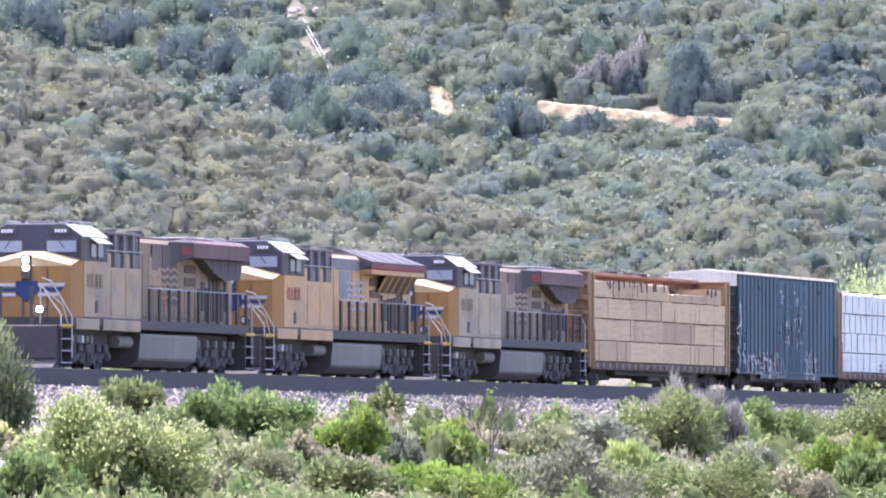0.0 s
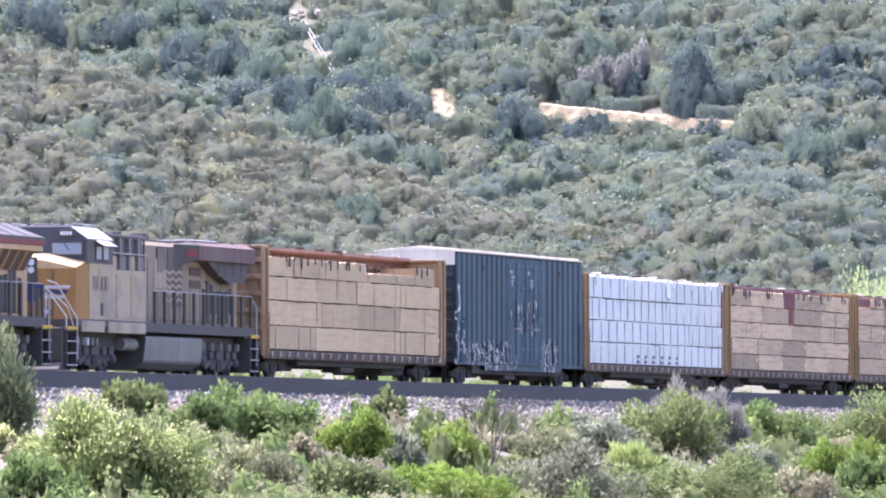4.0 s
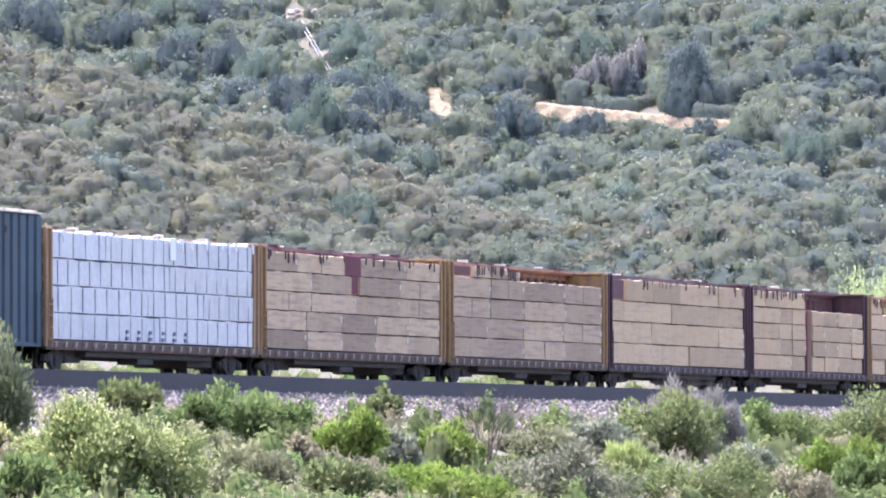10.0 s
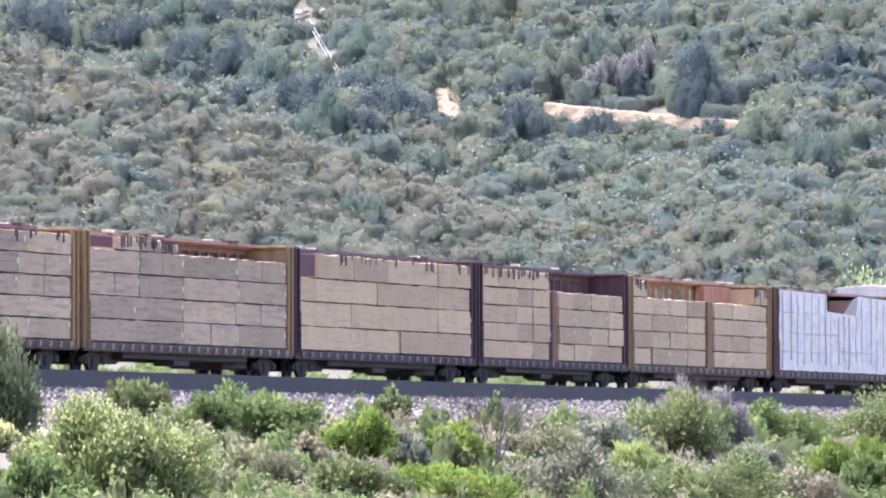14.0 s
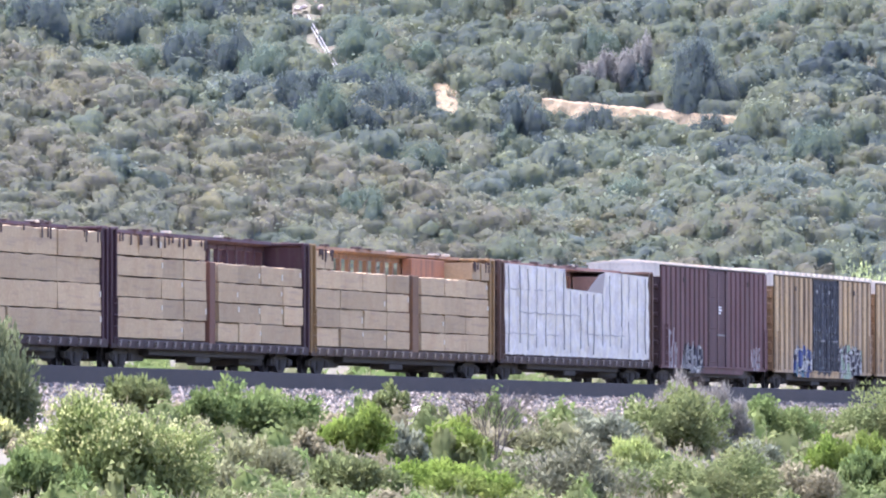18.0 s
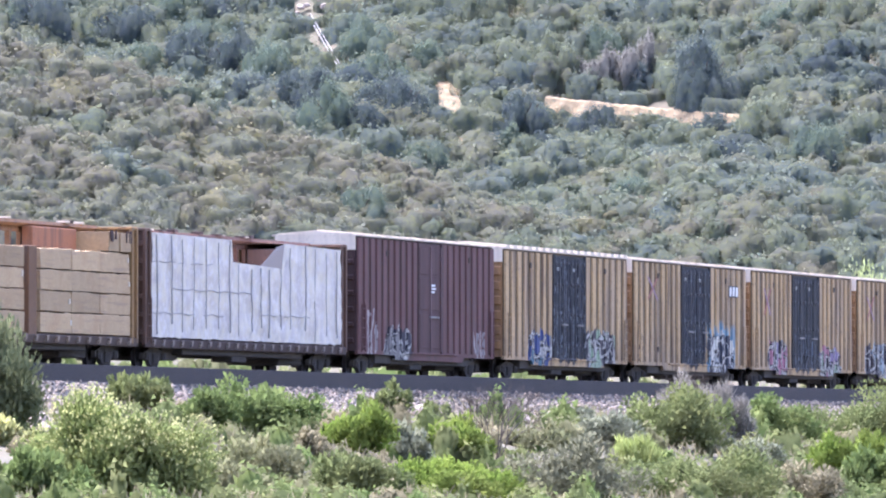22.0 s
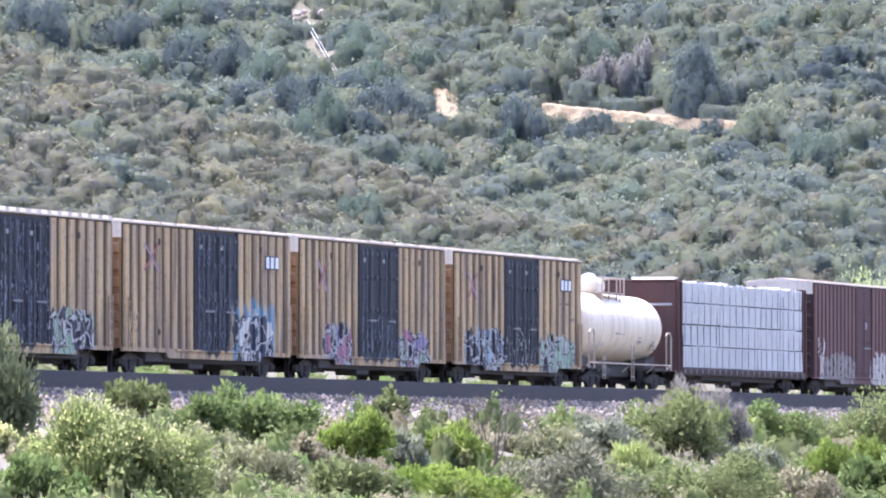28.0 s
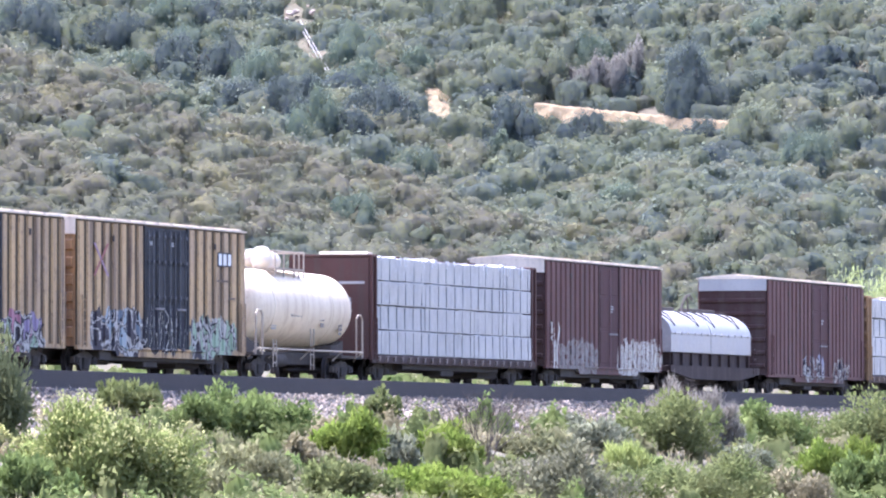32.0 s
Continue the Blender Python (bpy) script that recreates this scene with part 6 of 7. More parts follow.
def tank_car(s):
    car = car_thing("tank_car", s, "cream-white tank car with railings and a dome", "tank car")
    zc, r0 = 2.60, 1.27
    sh = Shape().lathe([(0.75, 0.35), (0.82, 0.72), (1.0, 0.99), (1.3, 1.17), (1.65, 1.24), (7.2, r0 + 0.02), (7.25, r0 + 0.03), (7.35, r0 + 0.03), (7.4, r0 + 0.02), (12.9, 1.24), (13.2, 1.17), (13.5, 0.99), (13.68, 0.72), (13.75, 0.35)], 0, 40).shift(0, 0, zc)
    tank = part("tank", sh, TANK_WHITE, car, "cream-white cylindrical tank", True)
    for x in (3.2, 10.6):
        part("weld_band", Shape().lathe([(x - 0.05, 1.24), (x - 0.05, 1.268), (x + 0.05, 1.268), (x + 0.05, 1.24)], 0, 40).shift(0, 0, zc), TANK_WHITE, tank, "", True)
    dome = part("dome_housing", Shape().rod((6.0, 0, 3.75), (6.0, 0, 4.2), 0.5, 20, 0.48), WHITE, tank, "", True)
    for x, y, z, r in ((5.3, -0.2, 4.16, 0.36), (6.0, 0.0, 4.30, 0.36), (6.6, -0.15, 4.14, 0.34), (5.7, 0.3, 4.24, 0.32)):
        part("bagged_valve", Shape().lathe([(-r, 0.04), (-0.8 * r, 0.6 * r), (-0.3 * r, 0.95 * r), (0.3 * r, 0.96 * r), (0.8 * r, 0.6 * r), (r, 0.04)], 0, 12).shift(x, y, z), FILM, dome, "white plastic bag over a valve", True)
    plat = part("top_platform", Shape().box(4.6, 8.2, -0.85, -0.5, 3.85, 3.9).box(4.6, 8.2, 0.5, 0.85, 3.85, 3.9), CREAM_RAIL, car)
    for x in (4.6, 5.7, 7.0, 7.6, 8.2):
        for y in (-0.85, 0.85):
            part("railing_post", Shape().rod((x, y, 3.6), (x, y, 4.45), 0.03, 6), CREAM_RAIL, plat)
    part("railing", Shape().tube([(4.6, -0.85, 4.45), (8.2, -0.85, 4.45), (8.2, 0.85, 4.45), (4.6, 0.85, 4.45), (4.6, -0.85, 4.45)], 0.03), CREAM_RAIL, plat)
    part("frame", Shape().box(0.1, 13.9, -0.3, 0.3, 0.75, 1.15, 0.02).box(0.1, 2.8, -1.35, 1.35, 0.98, 1.08).box(11.2, 13.9, -1.35, 1.35, 0.98, 1.08).prism([(0.9, 1.08), (0.9, 1.6), (1.6, 1.45), (2.4, 1.4), (2.6, 1.08)], 1, -0.9, 0.9).prism([(11.4, 1.08), (11.6, 1.4), (12.4, 1.45), (13.1, 1.6), (13.1, 1.08)], 1, -0.9, 0.9), BLACK_IRON, car)
    part("side_railing", Shape().tube([(0.3, -1.42, 1.20), (13.7, -1.42, 1.20)], 0.035), CREAM_RAIL, car, "cream handrail")
    for x in (0.3, 2.9, 6.9, 11.0, 13.7):
        part("rail_bracket", Shape().tube([(x, -1.42, 1.20), (x, -1.1, 0.9)], 0.025), CREAM_RAIL, car)
    for x0 in (0.15, 12.9):
        part("end_handrail", Shape().tube([(x0, -1.42, 1.0), (x0, -1.42, 2.3), (x0 + 0.2, -1.42, 2.45), (x0 + 0.6, -1.42, 2.45), (x0 + 0.8, -1.42, 2.3), (x0 + 0.8, -1.42, 1.0)], 0.035), CREAM_RAIL, car)
    ladder(car, 6.7, 7.1, -1.5, 0.55, 1.9, 4, CREAM_RAIL)
    ladder(car, 2.0, 2.4, -1.5, 0.6, 1.5, 3, CREAM_RAIL)
    part("air_tank", Shape().rod((4.6, -0.7, 0.85), (6.0, -0.7, 0.85), 0.22, 14), BLACK_IRON, car, "", True)
    part("outlet_valve", Shape().rod((7.0, 0, 1.4), (7.0, 0, 0.75), 0.16, 12).box(6.5, 7.5, -0.3, 0.3, 0.7, 0.8), BLACK_IRON, car)
    for x, z, rows, size, mat in ((5.2, 2.3, ((0.3, 0.25, 0.3, 0.2),), 0.2, FAINT_MARK), (9.0, 2.2, ((0.5,), (0.45,)), 0.13, FAINT_MARK), (11.6, 2.05, ((0.45,), (0.45,), (0.4,)), 0.09, FAINT_MARK), (3.2, 1.95, ((0.7,), (0.6,)), 0.06, GREY_CAP)):
        y = -math.sqrt(max(0.01, (1.245 + 0.03 * min(x, 14 - x) / 7) ** 2 - (z - zc) ** 2)) - 0.012
        bars(car, x, y - 0.0, z, rows, size, mat)
    freight_truck(car, 1.75)
    freight_truck(car, 12.25)
    couplers(car, 14.0)


def coil_car(s):
    length = 16.2
    car = car_thing("coil_car", s, "low brown coil car under silver rounded hoods", "coil car")
    # Dark brown, deepened further to paint the shadow along the trough.
    m = paint("coil_car_paint", (0.03, 0.018, 0.017))
    part("deck", Shape().box(0.1, length - 0.1, -1.45, 1.45, 1.0, 1.22, 0.02), m, car)
    part("side_sill", Shape().prism([(0.1, 1.0), (0.1, 1.25), (length - 0.1, 1.25), (length - 0.1, 1.0), (length - 4, 0.72), (4, 0.72)], 1, -1.5, -1.38), m, car)
    part("trough", Shape().box(0.8, length - 1.2, -1.30, 1.30, 1.22, 1.75, 0.02), m, car)
    for k in range(9):
        x = 1.0 + k * (length - 2.6) / 8
        part("stake", Shape().box(x - 0.08, x + 0.08, -1.40, -1.28, 1.22, 1.74, 0.01), m, car)
    part("underframe", Shape().box(0.3, length - 0.3, -0.3, 0.3, 0.6, 1.0, 0.02), BLACK_IRON, car)
    hood_m = material("silver_hood", (0.40, 0.385, 0.37), 0.45, 0.2, grain=((0.8, (0.38, 0.38, 0.39), 0.4, 0.65, 0.7), (6, (0.5, 0.49, 0.47), 0.5, 0.7, 0.5)), streak=(3, (0.42, 0.41, 0.4), 0.5, 0.75, 0.6), bump=0.2, bump_scale=4)
    for a, b in ((0.5, 7.5), (7.6, 14.8)):
        prof = [(-1.42, 1.76)] + [(-1.42 * math.cos(t), 2.5 + 0.92 * math.sin(t)) for t in [i * 3.14159 / 14 for i in range(15)]] + [(1.42, 1.76)]
        hood = part("hood", Shape().prism(prof, 0, a, b), hood_m, car, "silver rounded metal hood", True)
        part("hood_seam", Shape().box(a, b, -1.45, -1.40, 2.46, 2.52, 0.01), hood_m, hood)
        for x in (a + 0.9, b - 1.9):
            part("hood_strap", Shape().tube([(x - 0.9, -0.6, 3.40), (x - 0.5, -1.0, 3.20), (x, -1.36, 2.80), (x + 0.3, -1.0, 3.22), (x + 0.5, -0.5, 3.44)], 0.03), BLACK_IRON, hood)
        for k in range(6):
            x = a + 0.6 + k * (b - a - 1.2) / 5
            part("latch", Shape().box(x - 0.05, x + 0.05, -1.48, -1.41, 2.44, 2.54, 0.01), hood_m, hood)
        h = 0.7 if a < 1 else 8.3
        part("lifting_hook", Shape().tube([(h - 1.2, -0.3, 3.40), (h - 0.9, -0.3, 3.75), (h - 0.3, -0.3, 4.02), (h + 0.3, -0.3, 4.08), (h + 0.8, -0.3, 3.90)], 0.05).tube([(h - 0.3, -0.3, 4.02), (h, -0.3, 3.8), (h + 0.1, -0.3, 3.40)], 0.04), BLACK_IRON, hood, "curved black lifting hook")
        part("top_beam", Shape().box(a + 0.8, b - 0.8, -0.12, 0.12, 3.42, 3.56, 0.02), BLACK_IRON, hood)
    ladder(car, 14.9, 15.4, -1.5, 1.0, 2.2, 3, m)
    freight_truck(car, 1.9)
    freight_truck(car, length - 1.9)
    couplers(car, length)


tank_car(158.9)
coil_car(218.9)
# ---- locomotives ----
ENGINE_GREY = paint("engine_grey", (0.088, 0.074, 0.064), (0.12, 0.10, 0.09), 0.5)
ENGINE_ROOF = paint("engine_roof", (0.44, 0.41, 0.365), (0.25, 0.23, 0.2), 0.5)
AWNING = paint("awning_paint", (0.30, 0.29, 0.28), (0.2, 0.18, 0.16), 0.5)
ENGINE_TANK = paint("fuel_tank_grey", (0.19, 0.175, 0.142), (0.11, 0.10, 0.085), 0.5)
ENGINE_WING = paint("radiator_brown", (0.125, 0.076, 0.064), (0.05, 0.033, 0.028), 0.6)
RAIL_WHITE = paint("handrail_white", (0.44, 0.41, 0.37), (0.3, 0.26, 0.22), 0.4)
RAIL_PALE = paint("handrail_pale", (0.27, 0.25, 0.235), (0.15, 0.12, 0.1), 0.5)
ENGINE_DARK = material("engine_dark", (0.058, 0.048, 0.04), 0.8, grain=((4, (0.07, 0.06, 0.05), 0.5, 0.7, 0.7),))
VENT_BROWN = paint("vent_brown", (0.085, 0.05, 0.032), (0.05, 0.035, 0.03))
ENGINE_RED = paint("engine_red", (0.20, 0.045, 0.038), (0.12, 0.06, 0.05), 0.5)
BAY_GREY = paint("bay_grey", (0.17, 0.15, 0.135), (0.09, 0.075, 0.065), 0.6)
CAB_NAVY = paint("cab_navy", (0.052, 0.054, 0.066), (0.09, 0.08, 0.07), 0.4)
# Yellow paled to paint sun glare on the nose.
NOSE_GLARE = paint("glare_pale_nose", (0.46, 0.31, 0.15), (0.33, 0.22, 0.11), 0.5)
STEP_YELLOW = paint("step_yellow", (0.42, 0.27, 0.04), (0.2, 0.13, 0.06), 0.4)
PALE_EMBLEM = paint("pale_emblem", (0.40, 0.35, 0.33))
SLATE_EMBLEM = paint("slate_emblem", (0.22, 0.21, 0.21))
NAVY = paint("emblem_navy", (0.03, 0.042, 0.105), (0.05, 0.05, 0.08), 0.3)
# Glass base colour holds a painted grey-blue sky reflection.
WINDOW = material("cab_glass", (0.24, 0.27, 0.30), 0.12, 0.0, spec=0.8)
LAMP_ON = material("lit_lamp", (1, 1, 0.95), 0.3)
LAMP_ON.node_tree.nodes["Principled BSDF"].inputs["Emission Color"].default_value = (1, 0.95, 0.85, 1)
LAMP_ON.node_tree.nodes["Principled BSDF"].inputs["Emission Strength"].default_value = 5.0
LAMP_OFF = material("unlit_lamp", (0.5, 0.5, 0.48), 0.15)

ENGINE_WHEELSET = Shape()
for _y in (-0.8, 0.8):
    _k = 1 if _y > 0 else -1
    ENGINE_WHEELSET.lathe([(_y - 0.07 * _k, 0.56), (_y - 0.045 * _k, 0.56), (_y - 0.03 * _k, 0.535), (_y + 0.06 * _k, 0.53), (_y + 0.062 * _k, 0.46), (_y + 0.03 * _k, 0.44), (_y + 0.03 * _k, 0.2), (_y + 0.08 * _k, 0.17), (_y + 0.08 * _k, 0.09)], 1, 22)
ENGINE_WHEELSET.rod((0, -1.0, 0), (0, 1.0, 0), 0.1, 8)
for _i in range(4):
    _a = _i * 1.5708
    ENGINE_WHEELSET.box(0.28 * math.cos(_a) - 0.05, 0.28 * math.cos(_a) + 0.05, -0.845, -0.83, 0.28 * math.sin(_a) - 0.05, 0.28 * math.sin(_a) + 0.05)
ENGINE_WHEELSET = ENGINE_WHEELSET.mesh("wheelset", WHEEL_STEEL, True)
ENGINE_BOLSTER = Shape().box(-2.3, 2.3, -0.55, 0.55, 0.55, 0.95, 0.03).box(-0.3, 0.3, -1.05, 1.05, 0.6, 0.95, 0.03).mesh("truck", BLACK_IRON)
ENGINE_SIDES = [side_frame(y, 0.08, (-1.95, 0.0, 1.95)).box(-2.3, 2.3, y - 0.07, y + 0.07, 0.68, 0.86, 0.02).shift(0, 0, 0.08).mesh("side_frame", BLACK_IRON) for y in (-1.05, 1.05)]
BRAKE_RIG = Shape().box(0.05, 0.55, -1.22, -1.12, 0.62, 0.92, 0.06).box(-0.5, -0.1, -1.2, -1.1, 0.30, 0.48, 0.05).rod((-0.4, -1.16, 0.45), (0.3, -1.16, 0.7), 0.035, 6).mesh("brake_rigging", paint("grimy_grey", (0.06, 0.052, 0.043), (0.035, 0.03, 0.026), 0.6))


def engine_truck(car, x):
    t = part("truck", ENGINE_BOLSTER, None, car, at=pose(x, 0, RAIL_TOP))
    for m in ENGINE_SIDES:
        part("side_frame", m, None, t)
    for a in (-1.95, 0.0, 1.95):
        wheel_part(t, a, 0.53, "engine", ENGINE_WHEELSET)
    for a in (-1.3, -0.55, 0.65, 1.4):
        part("brake_rigging", BRAKE_RIG, None, t, at=pose(a, 0, 0))


def locomotive(s, yellow, dust, lit, slatted, label):
    car = car_thing("locomotive", s, label, "locomotive", "locomotives")
    ym = material("engine_yellow", yellow, 0.5, grain=((0.35, dust, 0.36, 0.56, 0.9), (0.8, tuple(c * 0.5 for c in dust), 0.46, 0.62, 0.30 if slatted else 0.75), (4, (0.13, 0.095, 0.07), 0.56, 0.72, 0.5)), streak=(1.3, (0.14, 0.10, 0.08), 0.5, 0.8, 0.25 if slatted else 0.45), bump=0.08, bump_scale=6)
    hood_m = ym if slatted else paint("sooty_hood", tuple(0.62 * c + a for c, a in zip(dust, (0.062, 0.046, 0.03))), (0.085, 0.068, 0.055), 0.7, fade=dust)
    nose_m = paint("nose_yellow", (0.29, 0.15, 0.045), (0.17, 0.095, 0.045), 0.5)
    # frame, platforms, pilot and steps
    part("frame", Shape().box(0.5, 22.0, -0.9, 0.9, 0.98, 1.5, 0.02).box(9.0, 21.6, -1.46, 1.46, 1.54, 1.84, 0.01), ENGINE_DARK, car)
    part("deck", Shape().box(1.55, 9.0, -1.46, 1.46, 1.62, 1.84, 0.01), ENGINE_DARK, car)
    for x0, x1 in ((1.9, 4.4), (4.8, 8.9)):
        part("sill_panel", Shape().box(x0, x1, -1.49, -1.40, 1.46, 1.80, 0.015), ym, car, "dusty yellow sill panel")
    part("front_platform", Shape().box(0.35, 1.64, -1.40, 1.40, 1.45, 1.58, 0.01), ENGINE_DARK, car)
    part("pilot", Shape().box(0.22, 0.42, -1.35, 1.35, 0.55, 1.56, 0.02).prism([(0.42, 0.62), (-0.15, 0.30), (-0.15, 0.22), (0.42, 0.22)], 1, -1.35, 1.35), ENGINE_DARK, car, "dark snow plow pilot")
    for x0, x1 in ((0.42, 1.5), (21.1, 22.1)):
        for y in (-1, 1):
            st = part("steps", Shape().box(x0, x1, min(0.75 * y, 1.02 * y), max(0.75 * y, 1.02 * y), 0.4, 1.5, 0.02).box(x0, x0 + 0.06, min(y * 0.75, y * 1.46), max(y * 0.75, y * 1.46), 0.38, 1.5).box(x1 - 0.06, x1, min(y * 0.75, y * 1.46), max(y * 0.75, y * 1.46), 0.38, 1.5), ENGINE_DARK, car)
            for z in (0.42, 0.78, 1.14):
                part("tread", Shape().box(x0, x1, min(y * 1.02, y * 1.48), max(y * 1.02, y * 1.48), z, z + 0.04), RAIL_PALE, st)
    for x0, x1 in ((0.42, 1.5), (21.1, 22.1)):
        for y in (-1, 1):
            part("step_edge", Shape().box(x0, x1, min(y * 1.44, y * 1.5), max(y * 1.44, y * 1.5), 1.50, 1.60, 0.01), STEP_YELLOW, car, "yellow step edge")
    # nose with its sloping top
    nose = part("nose", Shape().add([(1.64, -1.38, 1.6), (1.64, 1.38, 1.6), (1.64, 1.38, 3.38), (1.64, 0.3, 3.62), (1.64, -0.3, 3.62), (1.64, -1.38, 3.38), (2.75, -1.46, 1.6), (2.75, 1.46, 1.6), (2.75, 1.46, 3.62), (2.75, 0.3, 3.92), (2.75, -0.3, 3.92), (2.75, -1.46, 3.62)],
                                    [(0, 1, 2, 3, 4, 5), (6, 11, 10, 9, 8, 7), (0, 5, 11, 6), (1, 7, 8, 2), (2, 8, 9, 3), (3, 9, 10, 4), (4, 10, 11, 5), (0, 6, 7, 1)]), nose_m, car, "yellow nose")
    # Sloping top as its own part, sunlight put into its paler colour.
    part("nose_top", Shape().add([(1.62, -1.38, 3.385), (1.62, -0.3, 3.625), (1.62, 0.3, 3.625), (1.62, 1.38, 3.385), (2.5, -1.44, 3.575), (2.5, -0.3, 3.86), (2.5, 0.3, 3.86), (2.5, 1.44, 3.575), (1.62, -1.38, 3.36), (1.62, 1.38, 3.36)], [(0, 1, 5, 4), (1, 2, 6, 5), (2, 3, 7, 6), (0, 8, 9, 3, 2, 1)]).shift(0, 0, 0.012), NOSE_GLARE, nose, "nose top in yellow paled for the sun's glare")
    for y0, y1 in ((-0.66, -0.12), (0.12, 0.66)):
        part("nose_seam", Shape().box(1.615, 1.64, y0 - 0.01, y0 + 0.02, 1.7, 3.3), ENGINE_DARK, nose)
    # winged emblem in plain stripes
    em = part("emblem", Shape().prism([(-0.34, 2.92), (0.34, 2.92), (0.34, 2.55), (0, 2.30), (-0.34, 2.55)], 0, 1.60, 1.635), NAVY, nose, "blue shield with pale wing stripes")
    for sgn in (-1, 1):
        for k in range(3):
            z = 2.86 - k * 0.15
            w = 1.24 - k * 0.10
            part("wing_stripe", Shape().prism([(sgn * 0.36, z), (sgn * w, z), (sgn * (w - 0.06), z - 0.10), (sgn * 0.36, z - 0.10)], 0, 1.605, 1.637), RAIL_WHITE if k != 1 else NAVY, em)
    lamp_m = LAMP_ON if lit else LAMP_OFF
    hl = part("headlight", Shape().box(1.55, 1.70, -0.15, 0.15, 2.95, 3.72, 0.03), ENGINE_DARK, nose, "dark headlight housing")
    for z in (3.33, 3.56):
        part("lens", Shape().rod((1.56, 0, z), (1.50, 0, z), 0.10, 14), lamp_m, hl, "headlight lens")
    for y in (-0.72, 0.72):
        d = part("ditch_light", Shape().rod((0.62, y, 2.05), (0.85, y, 2.05), 0.15, 14).box(0.66, 0.8, y - 0.06, y + 0.06, 1.58, 1.95), ENGINE_DARK, car)
        part("lens", Shape().rod((0.625, y, 2.05), (0.56, y, 2.05), 0.095, 14), lamp_m, d)
    # cab: yellow below, grey round the windows, chamfered roof
    part("cab", Shape().box(2.74, 5.25, -1.48, 1.48, 1.84, 3.56, 0.015), ym, car, "yellow cab side")
    cab = part("cab_upper", Shape().prism([(-1.48, 3.55), (-1.48, 4.30), (-0.95, 4.66), (0.95, 4.66), (1.48, 4.30), (1.48, 3.55)], 0, 2.5, 5.25), ENGINE_GREY, car, "cab top with windows")
    part("cab_front", Shape().prism([(-1.40, 3.66), (-1.40, 4.28), (-0.93, 4.62), (0.93, 4.62), (1.40, 4.28), (1.40, 3.66)], 0, 2.46, 2.52), CAB_NAVY, cab)
    for sgn in (-1, 1):
        w = part("windscreen", Shape().box(2.435, 2.47, min(sgn * 0.34, sgn * 1.38), max(sgn * 0.34, sgn * 1.38), 3.76, 4.22, 0.015), ENGINE_DARK, cab)
        part("pane", Shape().box(2.42, 2.44, min(sgn * 0.40, sgn * 1.32), max(sgn * 0.40, sgn * 1.32), 3.82, 4.16), WINDOW, w)
        part("wiper", Shape().rod((2.41, sgn * 0.75, 4.18), (2.41, sgn * 0.95, 3.92), 0.012, 5), ENGINE_DARK, w)
        nb = part("number_board", Shape().box(2.40, 2.47, min(sgn * 0.56, sgn * 1.14), max(sgn * 0.56, sgn * 1.14), 4.34, 4.58, 0.01), ENGINE_DARK, cab, "dark number board")
        part("digits", Shape().box(2.385, 2.402, sgn * 0.85 - 0.17, sgn * 0.85 - 0.10, 4.41, 4.51).box(2.385, 2.402, sgn * 0.85 - 0.07, sgn * 0.85, 4.41, 4.51).box(2.385, 2.402, sgn * 0.85 + 0.03, sgn * 0.85 + 0.10, 4.41, 4.51).box(2.385, 2.402, sgn * 0.85 + 0.13, sgn * 0.85 + 0.19, 4.41, 4.51), MARK_WHITE, nb)
        part("roof_side", Shape().add([(2.5, sgn * 1.50, 4.31), (5.25, sgn * 1.50, 4.31), (5.25, sgn * 0.93, 4.70), (2.5, sgn * 0.93, 4.70), (2.5, sgn * 1.50, 4.27), (5.25, sgn * 1.50, 4.27), (5.25, sgn * 0.93, 4.66), (2.5, sgn * 0.93, 4.66)], [(0, 1, 2, 3), (4, 7, 6, 5), (0, 3, 7, 4), (1, 5, 6, 2), (0, 4, 5, 1), (2, 6, 7, 3)]), ENGINE_ROOF, cab, "pale chamfered cab roof")
        aw = Shape().add([(3.3, sgn * 1.50, 4.27), (4.8, sgn * 1.50, 4.27), (4.8, sgn * 1.78, 4.10), (3.3, sgn * 1.78, 4.10), (3.3, sgn * 1.50, 4.25), (4.8, sgn * 1.50, 4.25), (4.8, sgn * 1.78, 4.08), (3.3, sgn * 1.78, 4.08)], [(0, 1, 2, 3), (7, 6, 5, 4), (0, 4, 5, 1), (1, 5, 6, 2), (2, 6, 7, 3), (3, 7, 4, 0)])
        part("awning", aw, AWNING, cab, "pale window awning")
        for x0 in (3.35, 4.1):
            w = part("side_window", Shape().box(x0, x0 + 0.66, min(sgn * 1.47, sgn * 1.505), max(sgn * 1.47, sgn * 1.505), 3.62, 4.16, 0.01), ENGINE_DARK, cab)
            part("pane", Shape().box(x0 + 0.07, x0 + 0.59, min(sgn * 1.50, sgn * 1.515), max(sgn * 1.50, sgn * 1.515), 3.69, 4.09), WINDOW, w)
    part("cab_roof", Shape().box(2.5, 5.25, -0.95, 0.95, 4.66, 4.70), ENGINE_ROOF, car, "pale flat cab roof")
    part("air_conditioner", Shape().box(3.2, 4.3, -0.45, 0.45, 4.70, 4.78, 0.03), ENGINE_GREY, car)
    for x, y, h in ((2.75, -0.6, 0.12), (2.9, 0.5, 0.16), (4.6, -0.5, 0.14), (5.0, 0.1, 0.2), (5.15, -0.7, 0.1)):
        part("antenna", Shape().rod((x, y, 4.69), (x, y, 4.70 + h), 0.07, 8, 0.05), ENGINE_DARK if h > 0.11 else RAIL_PALE, car)
